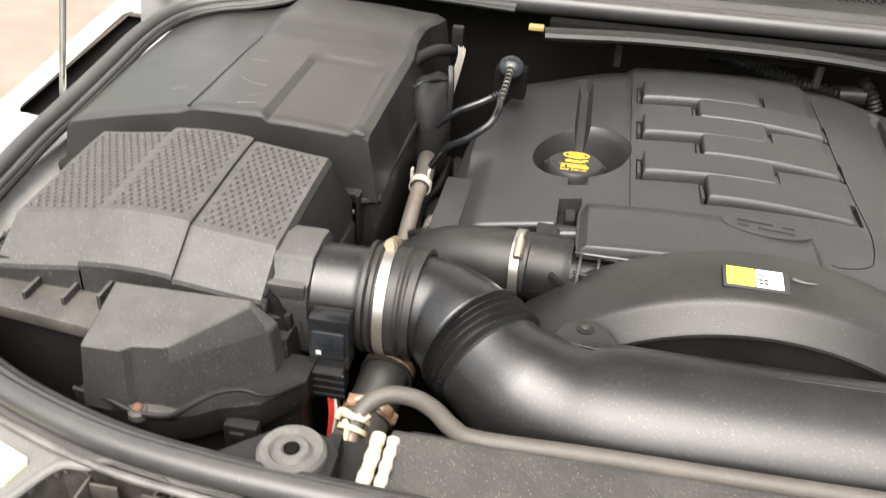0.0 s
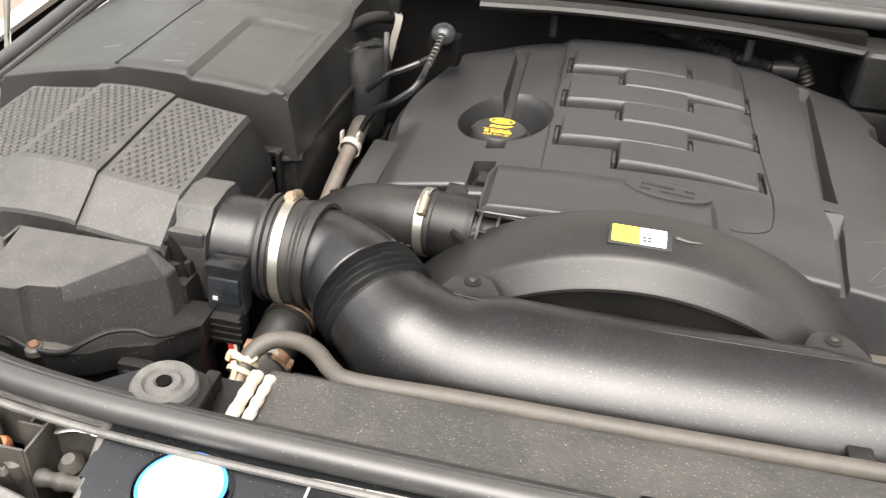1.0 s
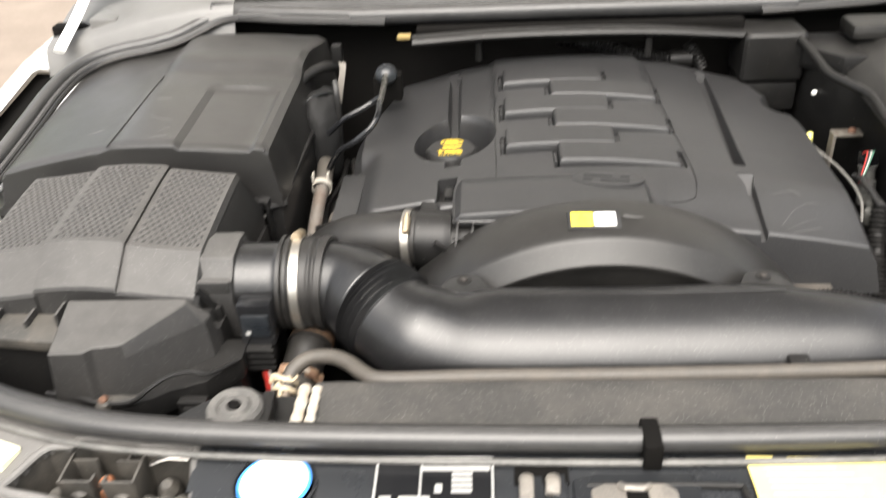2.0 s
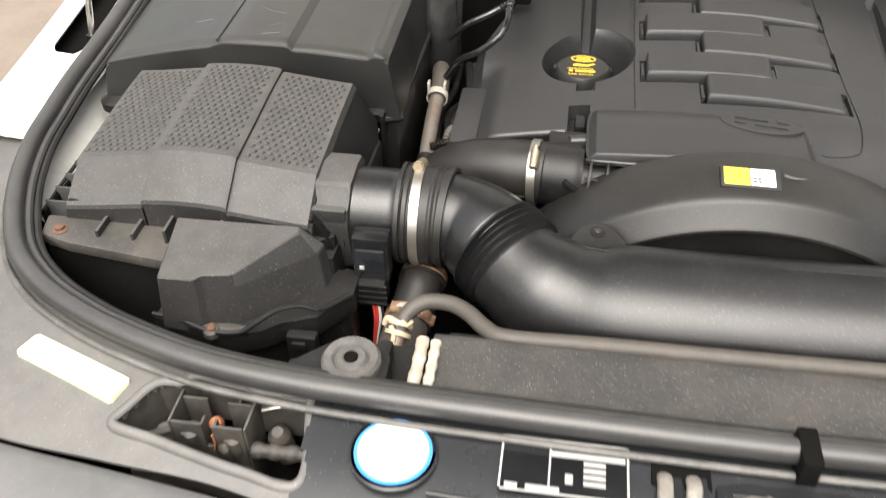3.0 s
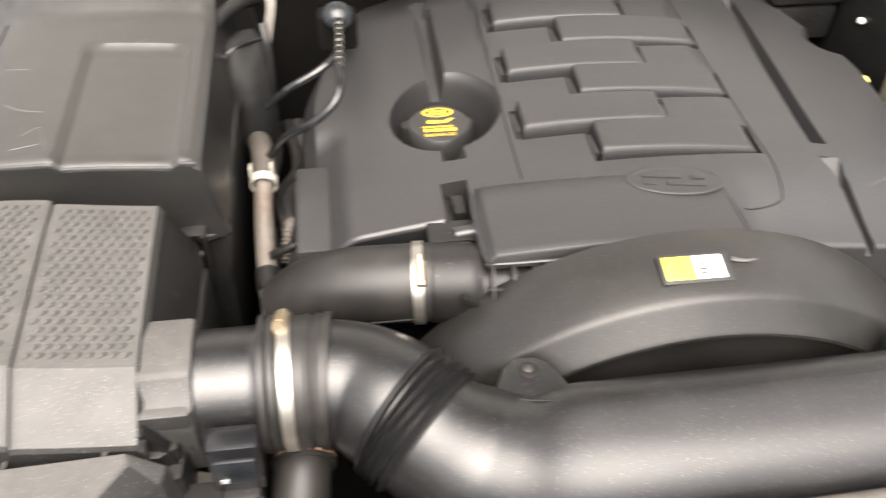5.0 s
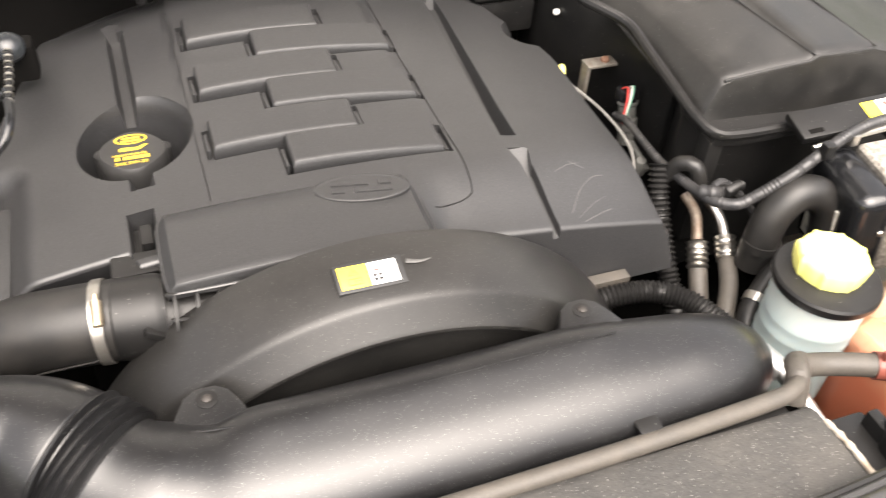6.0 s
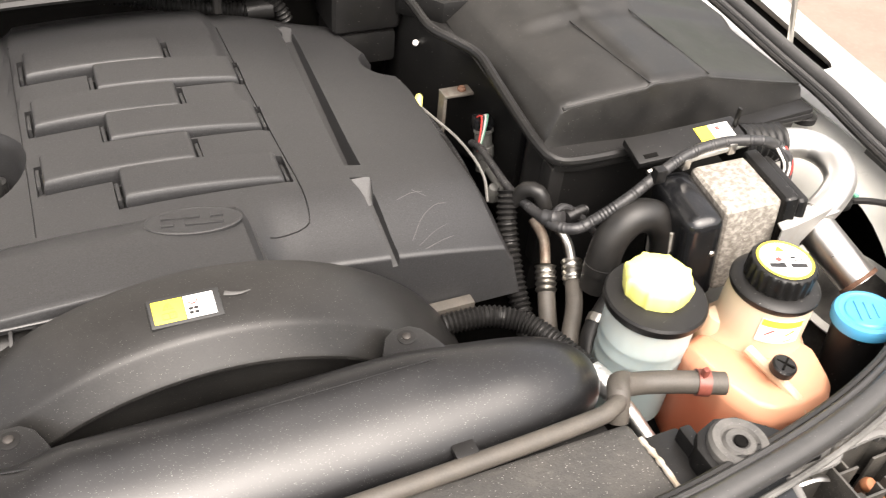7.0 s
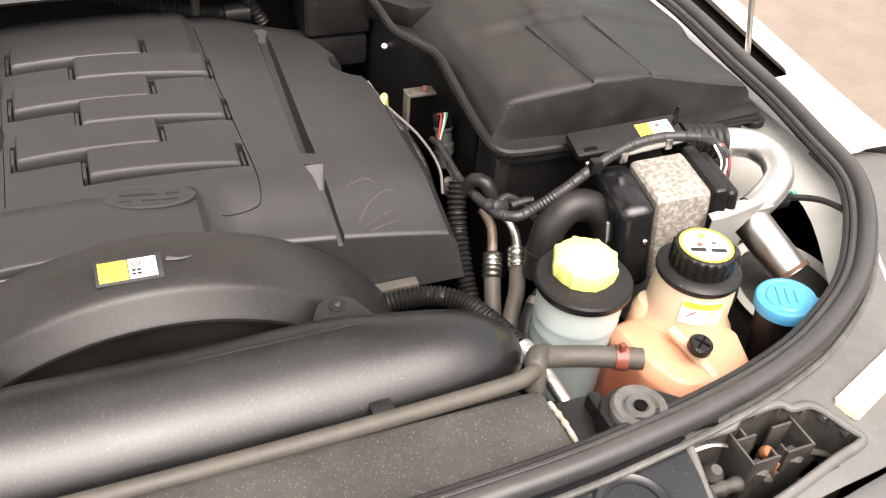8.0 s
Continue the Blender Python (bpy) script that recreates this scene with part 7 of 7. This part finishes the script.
    for k, w in enumerate((wire_red, print_black, wire_white, wire_green)):
        part("wire", tube([(0.401 + 0.004 * k, 0.556, 0.966), (0.402 + 0.003 * k, 0.546, 0.974), (0.398 + 0.0022 * k, 0.536, 0.964), (0.394 + 0.0012 * k, 0.530, 0.945), (0.391, 0.525, 0.935)], 0.0011, 6), w, sensor)
    part("lower_stud", tube([(0.412, 0.528, 0.900), (0.414, 0.505, 0.893), (0.415, 0.485, 0.885)], 0.0055, 12), sensor_grey, sensor)
    knob = thing("cap_nut", (0.372, 0.47, 0.88), "pale plastic cap on a stud beside the cover", "cap nut")
    part("nut_body", lathe([(0.008, 0), (0.008, 0.016), (0.006, 0.022), (0, 0.023)], (0.384, 0.461, 0.908), (-0.1, -0.2, 1), 14), sensor_grey, knob)
    dip = thing("dipstick_handle", (0.347, 0.655, 0.93), "yellow dipstick handle at the edge of the cover", "dipstick")
    part("handle", tube([(0.331, 0.592, 0.958), (0.339, 0.606, 0.968), (0.347, 0.622, 0.966), (0.352, 0.632, 0.945)], 0.0052, 10), yellow_cap, dip)
    sleeve = thing("braided_sleeve", (0.374, 0.58, 0.88), "dark braided wire sleeve along the edge of the cover", "cable")
    part("sleeve_run", ribbed([(0.348, 0.668, 0.942), (0.357, 0.615, 0.934), (0.365, 0.575, 0.925), (0.370, 0.52, 0.912), (0.366, 0.46, 0.89)], 0.0065, 0.0045, 0.0009, 12), braid, sleeve)
    part("pale_cord", tube([(0.340, 0.675, 0.962), (0.349, 0.627, 0.952), (0.372, 0.546, 0.944), (0.377, 0.482, 0.935), (0.371, 0.448, 0.915)], 0.0019, 6), wire_grey, sleeve)
    flap = thing("edge_trim", (0.349, 0.55, 0.90), "black moulded trim beside the engine cover", "trim")
    part("trim_panel", prism([(0.336, 0.44), (0.354, 0.45), (0.359, 0.56), (0.336, 0.60)], 0.90, 0.945, 0.004), dark_plastic, flap)
    unit = thing("brake_servo_cover", (0.32, 0.78, 0.95), "dark rounded plastic cover at the bulkhead", "cover")
    part("cover_upper", box(0.265, 0.365, 0.735, 0.82, 1.005, 1.085, 0.012, segments=3), dark_plastic, unit)
    part("cover_lower", box(0.27, 0.36, 0.74, 0.82, 0.955, 1.003, 0.008), dark_plastic, unit)
    conduit = thing("corrugated_conduit", (0.08, 0.80, 1.02), "black corrugated conduit along the bulkhead", "conduit")
    part("conduit_run", ribbed([(-0.02, 0.812, 1.062), (0.04, 0.806, 1.052), (0.10, 0.80, 1.038), (0.16, 0.795, 1.030), (0.21, 0.79, 1.032)], 0.010, 0.006, 0.0014, 14), dark_plastic, conduit)
    part("branch", ribbed([(0.19, 0.795, 1.055), (0.205, 0.785, 1.035), (0.215, 0.78, 1.015)], 0.009, 0.006, 0.0013), dark_plastic, conduit)
    part("joint", tube([(0.165, 0.795, 1.028), (0.185, 0.793, 1.03), (0.20, 0.79, 1.031)], 0.014, 12), dark_plastic, conduit)
    tie = thing("foil_strip", (0.30, 0.285, 0.90), "dull brown metal edge under the engine cover", "heat shield")
    part("strip", box(0.21, 0.285, 0.300, 0.314, 0.892, 0.908, 0.002), dusty_hose, tie)


# ---------------------------------------------------------------- left of the engine
def build_left_pipes():
    pipe = thing("coolant_pipe", (-0.38, 0.50, 0.85), "rust-stained metal coolant pipe with a spring clip and rubber end", "pipe")
    part("metal_run", tube([(-0.381, 0.525, 0.948), (-0.382, 0.49, 0.938), (-0.381, 0.45, 0.930), (-0.378, 0.40, 0.922), (-0.374, 0.36, 0.915), (-0.37, 0.32, 0.90)], 0.0098, 16), spotted_steel, pipe)
    part("rubber_end", tube([(-0.380, 0.52, 0.947), (-0.381, 0.55, 0.953), (-0.386, 0.59, 0.950), (-0.392, 0.62, 0.93)], 0.0124, 16), dusty_hose, pipe, "brown dusty rubber end")
    part("spring_clip", band((-0.381, 0.521, 0.948), (0, 1, 0.2), 0.0128, 0.010, 0.0016, 26), chalky_clip, pipe, "pale spring clip")
    for dx in (-0.016, 0.013):
        part("clip_ear", box(-0.381 + dx * 0.75 - 0.0016, -0.381 + dx * 0.75 + 0.0016, 0.520, 0.531, 0.954, 0.968, 0.0008), chalky_clip, pipe)
    part("dark_sleeve", tube([(-0.379, 0.41, 0.9235), (-0.377, 0.385, 0.92)], 0.0118, 14), dark_plastic, pipe)
    side = thing("small_conduit", (-0.36, 0.42, 0.90), "thin ribbed conduit crossing to the engine cover", "conduit")
    part("conduit_run", ribbed([(-0.375, 0.418, 0.937), (-0.355, 0.425, 0.940), (-0.335, 0.43, 0.945)], 0.0045, 0.004, 0.0008), dark_plastic, side)
    part("frayed_loom", ribbed([(-0.364, 0.50, 0.90), (-0.355, 0.48, 0.925), (-0.358, 0.455, 0.93), (-0.362, 0.435, 0.91)], 0.005, 0.005, 0.001), dusty_hose, side)
    lines = thing("vacuum_lines", (-0.32, 0.58, 0.97), "shiny black vacuum lines running from a ball joint", "pipe")
    part("joint_head", lathe([(0.008, 0), (0.015, 0.004), (0.0165, 0.012), (0.012, 0.019), (0.006, 0.022)], (-0.290, 0.655, 1.062), (0.1, -0.6, 0.8), 18), slate_plastic, lines, "grey round joint")
    neck = part("ribbed_neck", tube([(-0.289, 0.640, 1.073), (-0.289, 0.615, 1.066), (-0.291, 0.588, 1.060), (-0.293, 0.566, 1.055)], 0.0034, 10), gloss_plastic, lines)
    for k in range(9):
        q = k / 8
        part("neck_ring", band((-0.289 - 0.0035 * q * q, 0.636 - 0.066 * q, 1.0722 - 0.0165 * q), (-0.05, -0.95, -0.25), 0.0034, 0.0030 if k in (1, 4) else 0.0018, 0.0011, 14), zinc, neck)
    part("line_upper", tube([(-0.293, 0.585, 1.059), (-0.315, 0.570, 1.05), (-0.345, 0.565, 1.035), (-0.372, 0.57, 1.01)], lambda q, d: 0.0042 + (0.0008 * math.sin(d * 1300) if d < 0.016 else 0), 10, step=0.0012), gloss_plastic, lines)
    part("line_lower", tube([(-0.293, 0.570, 1.056), (-0.292, 0.545, 1.052), (-0.300, 0.525, 1.04), (-0.325, 0.520, 1.02), (-0.352, 0.530, 1.0), (-0.375, 0.55, 0.96)], 0.0044, 10), gloss_plastic, lines)
    # Backing for the joint, painted near black to sink into the shade.
    part("back_bracket", box(-0.312, -0.268, 0.66, 0.69, 1.02, 1.062, 0.006), shade_black, lines)
    clutter = thing("lower_loom", (-0.35, 0.58, 0.85), "dark tangle of looms and brackets beside the engine", "wiring harness")
    for k in range(6):
        x = -0.372 + 0.012 * k
        part("loom_strand", tube([(x, 0.70, 0.90), (x + 0.012 * math.sin(k), 0.62, 0.90 - 0.01 * (k % 3)), (x - 0.01, 0.55, 0.90), (x + 0.006 * (k % 2), 0.45, 0.915), (x, 0.38, 0.89)], 0.005 + 0.0015 * (k % 3), 8, step=0.015), (dark_plastic, rubber, loom_tape)[k % 3], clutter)
    # throttle hose and resonator behind the duct
    hose = thing("throttle_hose", (-0.27, 0.33, 0.91), "black rubber throttle hose running to a ribbed inlet", "hose")
    part("hose_run", tube([(-0.355, 0.352, 0.925), (-0.335, 0.350, 0.945), (-0.305, 0.342, 0.962), (-0.27, 0.334, 0.970), (-0.222, 0.328, 0.974)], 0.036, 28), rubber, hose)
    part("mould_seam", tube([(-0.345, 0.322, 0.930), (-0.318, 0.3105, 0.9425), (-0.290, 0.3005, 0.9560), (-0.246, 0.2955, 0.9620)], 0.0009, 6), rubber, hose)
    part("inlet_collar", tube([(-0.242, 0.328, 0.974), (-0.229, 0.3275, 0.974), (-0.207, 0.326, 0.9735), (-0.184, 0.325, 0.973)], lambda q, d: 0.0335 + 0.0030 * ease(0.012, 0.016, d) - 0.002 * ease(0.05, 0.058, d), 32, step=0.003), dark_plastic, hose, "smooth plastic inlet collar")
    core = tube([(-0.19, 0.320, 0.972), (-0.12, 0.315, 0.969), (-0.03, 0.312, 0.955)], 0.0270, 24, step=0.01)
    part("inlet", core, dark_plastic, hose, "ribbed plastic inlet")
    for k in range(8):
        x = -0.178 + 0.0185 * k
        part("inlet_rib", band((x, 0.3165 - 0.0004 * k, 0.973 - 0.0016 * k), (1, -0.03, -0.08), 0.0300, 0.0026, 0.0085, 32), dark_plastic, hose)
    for dy, dz in ((-0.0440, 0.008), (-0.0345, 0.0245), (-0.0160, 0.0370), (-0.0460, -0.010)):
        part("inlet_rail", tube([(-0.182, 0.325 + dy, 0.973 + dz), (-0.12, 0.322 + dy, 0.968 + dz), (-0.04, 0.319 + dy, 0.954 + dz)], 0.0018, 6, step=0.03), dark_plastic, hose)
    for y, z in ((0.2905, 0.985), (0.2880, 0.962)):
        part("collar_lug", box(-0.206, -0.186, y - 0.004, y + 0.004, z - 0.003, z + 0.003, 0.0015, turn=Matrix.Translation((-0.196, y, z)) @ Matrix.Rotation(radians(35), 4, "Y") @ Matrix.Translation((0.196, -y, -z))), dark_plastic, hose)
    part("inlet_shelf", box(-0.222, -0.135, 0.357, 0.378, 0.985, 0.993, 0.002), dark_plastic, hose)
    part("inlet_clip", box(-0.225, -0.175, 0.355, 0.385, 0.975, 0.997, 0.004), dark_plastic, hose)
    clamp = thing("hose_clamp", (-0.238, 0.33, 0.93), "shiny zinc worm-drive hose clamp round the throttle hose", "hose clamp", "hose clamps")
    part("strap", band((-0.237, 0.329, 0.9735), (1, -0.1, 0.05), 0.0366, 0.0095, 0.0013), zinc_strap, clamp)
    worm(clamp, (-0.238, 0.312, 1.008), (0.05, 0.85, 0.45), 0.0050, 0.024)
    tidy = thing("cover_catch", (-0.19, 0.40, 0.94), "small black catch in the gap of the engine cover", "catch")
    part("catch_leaf", tube([(-0.235, 0.402, 0.963), (-0.215, 0.392, 0.960), (-0.195, 0.388, 0.962), (-0.185, 0.392, 0.975)], 0.004, 8, flat=0.5), gloss_plastic, tidy)
    part("catch_lever", box(-0.196, -0.184, 0.392, 0.42, 0.965, 0.998, 0.003), dark_plastic, tidy)


# ---------------------------------------------------------------- labels and fittings on the front panel
def build_panel_labels():
    z = 0.9868
    disc = thing("round_label", (-0.322, -0.083, z), "round white label with a blue ring on the panel", "label")
    part("blue_disc", lathe([(0.0315, 0), (0.0315, 0.0008), (0, 0.0009)], (-0.322, -0.083, z), sides=48), print_blue, disc)
    part("white_face", lathe([(0.0285, 0), (0.0285, 0.0006), (0, 0.0007)], (-0.322, -0.083, z + 0.001), sides=48), sticker_white, disc)
    seat = thing("panel_recess", (0.322, -0.083, z - 0.002), "round moulded ring in the front panel", "panel")
    part("ring", lathe([(0.034, 0), (0.034, 0.002), (0.032, 0.0035), (0.030, 0.002), (0.026, 0.0015), (0.0255, 0.003), (0.024, 0.003), (0.0235, 0.001), (0.0, 0.001)], (0.322, -0.083, z - 0.002), sides=48), dark_panel, seat)
    part("ring", lathe([(0.036, 0), (0.036, 0.002), (0.034, 0.003), (0.033, 0.0)], (-0.322, -0.083, z - 0.003), sides=48), dark_panel, disc)
    plate_ = thing("data_plate", (-0.187, -0.08, z), "black data plate with grey printed frame and table", "label")
    x0, x1, y0, y1 = -0.237, -0.137, -0.106, -0.055
    part("sheet", box(x0, x1, y0, y1, z, z + 0.001, 0), gloss_plastic, plate_)
    t = z + 0.001
    for a, b, c, d in ((x0, x1, y1 - 0.0018, y1), (x0, x1, y0, y0 + 0.0018), (x0, x0 + 0.0018, y0, y1), (x1 - 0.0018, x1, y0, y1), (-0.199, -0.1974, y0 + 0.006, y1)):
        part("frame_line", box(a, b, c, d, t, t + 0.0005, 0), print_grey, plate_)
    for a, b, c, d in ((-0.235, -0.215, -0.061, -0.055), (-0.198, -0.165, -0.064, -0.058), (-0.198, -0.14, -0.071, -0.066), (-0.172, -0.155, -0.077, -0.073), (-0.172, -0.155, -0.083, -0.079), (-0.172, -0.155, -0.089, -0.085),
                       (-0.172, -0.155, -0.095, -0.091), (-0.186, -0.180, -0.095, -0.086), (-0.232, -0.222, -0.104, -0.099), (-0.216, -0.19, -0.104, -0.099)):
        part("print_bar", box(a, b, c, d, t, t + 0.0006, 0), print_grey, plate_)
    note = thing("fluid_notice", (0.13, -0.085, z), "pale yellow notice with fine printed lines on the panel", "label")
    part("sheet", box(0.075, 0.19, -0.113, -0.059, z, z + 0.001, 0), pale_yellow, note)
    part("tab", box(0.076, 0.098, -0.060, -0.055, z, z + 0.001, 0), pale_yellow, note)
    part("tab", box(0.11, 0.17, -0.060, -0.056, z, z + 0.001, 0), pale_yellow, note)
    for k in range(6):
        part("print_bar", box(0.088, 0.17 - 0.012 * (k % 3), -0.1045 + 0.007 * k, -0.102 + 0.007 * k, z + 0.001, z + 0.0015, 0), print_ochre_pale, note)
    for s in (-1, 1):
        a = Vector((s * 0.620, -0.033, 0.986))
        tag = thing("lamp_notice", a, "pale rectangular notice beside the lamp opening", "label", "lamp notices")
        part("sheet", prism([tuple((Matrix.Rotation(radians(s * 20.5), 4, "Z") @ Vector((x, y, 0))).xy + a.xy) for x, y in ((-0.055, -0.013), (0.055, -0.013), (0.058, -0.010), (0.058, 0.010), (0.055, 0.013), (-0.055, 0.013), (-0.058, 0.010), (-0.058, -0.010))], 0.980, 0.9865, 0), pale_label, tag)
        for k in range(3):
            c = (Matrix.Rotation(radians(s * 20.5), 4, "Z") @ Vector((-0.02 + 0.02 * k, 0.0, 0))) + a
            part("print_bar", box(c.x - 0.005, c.x + 0.005, c.y - 0.004, c.y + 0.004, 0.9865, 0.987, 0), print_ochre_pale, tag)
        # panel fasteners round the corner
        for x, y in ((0.845, 0.215), (0.825, 0.165), (0.872, 0.255)):
            stud = thing("panel_fastener", (s * x, y, 0.975), "round black push fastener in the front panel", "fastener", "panel fasteners")
            part("head", lathe([(0.013, 0), (0.013, 0.004), (0.010, 0.006), (0.005, 0.005), (0, 0.005)], (s * x, y, 0.977), sides=20), dark_plastic, stud)
    latch = thing("bonnet_latch", (-0.03, -0.09, 0.93), "bare steel bonnet latch plate with a black slot", "latch")
    part("latch_plate", prism([(-0.072, -0.080), (-0.05, -0.074), (0.03, -0.074), (0.035, -0.10), (0.03, -0.145), (-0.06, -0.145), (-0.072, -0.12)], 0.975, 0.9875, 0.003), dark_panel, latch)
    part("striker_plate", prism([(-0.058, -0.092), (-0.046, -0.086), (0.004, -0.086), (0.012, -0.094), (0.014, -0.145), (-0.060, -0.145)], 0.985, 0.9893, 0.002), zinc_dull, latch, "worn bare steel")
    part("latch_slot", box(-0.030, -0.012, -0.146, -0.095, 0.985, 0.9905, 0.001), shade_black, latch)
    part("latch_hook", tube([(-0.034, -0.088, 0.989), (-0.030, -0.094, 0.993), (-0.016, -0.095, 0.993), (-0.010, -0.089, 0.989)], 0.003, 8), zinc_dull, latch)
    part("hook_hole", box(-0.120, -0.074, -0.084, -0.056, 0.976, 0.9862, 0.002), shade_black, latch)
    for x, y0 in ((-0.110, -0.122), (-0.088, -0.096)):
        part("hook_tongue", tube([(x, -0.074, 0.984), (x, -0.085, 0.989), (x - 0.001, y0, 0.987)], 0.0062, 10, flat=0.5), zinc_dull, latch, "shiny latch tongue")
    part("hole_lip", box(-0.112, -0.095, -0.135, -0.074, 0.978, 0.9865, 0.003), dark_panel, latch)
    part("side_lip", box(-0.09, -0.076, -0.10, -0.072, 0.978, 0.9865, 0.003), dark_panel, latch)
    rib = thing("panel_tray", (0.05, -0.12, 0.96), "shallow moulded tray beside the bonnet latch", "panel")
    part("tray_rim", tube([(-0.06, -0.086, 0.9855), (0.055, -0.086, 0.9855), (0.066, -0.092, 0.9855), (0.088, -0.130, 0.983), (0.19, -0.130, 0.983)], 0.003, 8, step=0.01), dark_plastic, rib)


shield_grey = surface("shield_grey", (0.34, 0.335, 0.32), 0.5, metal=0.6, mottle=0.4, second=(0.33, 0.3, 0.26), mottle_size=60, grain=0.5)
tower_shade = surface("tower_shade", (0.035, 0.033, 0.03), 0.8, mottle=0.6, second=(0.10, 0.095, 0.085), mottle_size=25, shine=0.2)
old_steel = surface("old_steel", (0.22, 0.205, 0.18), 0.5, metal=0.6, mottle=0.6, second=(0.12, 0.08, 0.055), mottle_size=90, grain=1.0)
wire_grey = surface("wire_grey", (0.17, 0.165, 0.155), 0.5)
sticker_orange = surface("sticker_orange", (0.85, 0.4, 0.03), 0.45)
pale_yellow = surface("pale_yellow", (0.82, 0.7, 0.22), 0.4, mottle=0.08, mottle_size=60)
print_ochre_pale = surface("print_ochre_pale", (0.66, 0.58, 0.3), 0.5)
heater_label = surface("heater_label", (0.5, 0.48, 0.43), 0.6, mottle=0.6, second=(0.2, 0.18, 0.15), mottle_size=120)
loom_tape = surface("loom_tape", (0.02, 0.02, 0.021), 0.42, grain=0.8, grain_size=500, mottle=0.3, second=(0.09, 0.085, 0.08), mottle_size=40)
foil = surface("foil", (0.72, 0.72, 0.71), 0.38, metal=0.9, dents=0.4, dent_size=150, mottle=0.2, mottle_size=80)
sensor_grey = surface("sensor_grey", (0.075, 0.075, 0.07), 0.5, mottle=0.3, mottle_size=60)
braid = surface("braid", (0.02, 0.02, 0.021), 0.45, metal=0.1, mottle=0.5, second=(0.16, 0.16, 0.16), mottle_size=200, grain=2.0, grain_size=400)
spotted_steel = surface("spotted_steel", (0.22, 0.20, 0.18), 0.42, metal=0.5, mottle=0.75, second=(0.15, 0.10, 0.075), mottle_size=45, grain=0.8, specks=0.3, speck_size=150, speck_colour=(0.13, 0.075, 0.05))
chalky_clip = surface("chalky_clip", (0.33, 0.315, 0.28), 0.6, mottle=0.6, second=(0.26, 0.22, 0.17), mottle_size=120, grain=1.5)
zinc_dull = surface("zinc_dull", (0.22, 0.205, 0.185), 0.45, metal=0.5, mottle=0.8, second=(0.42, 0.38, 0.33), mottle_size=45, grain=1.5, specks=0.2)

build_steering_tank()
build_coolant_tank()
build_washer_filler()
build_heater()
build_right_pipes()
build_left_pipes()
build_panel_labels()
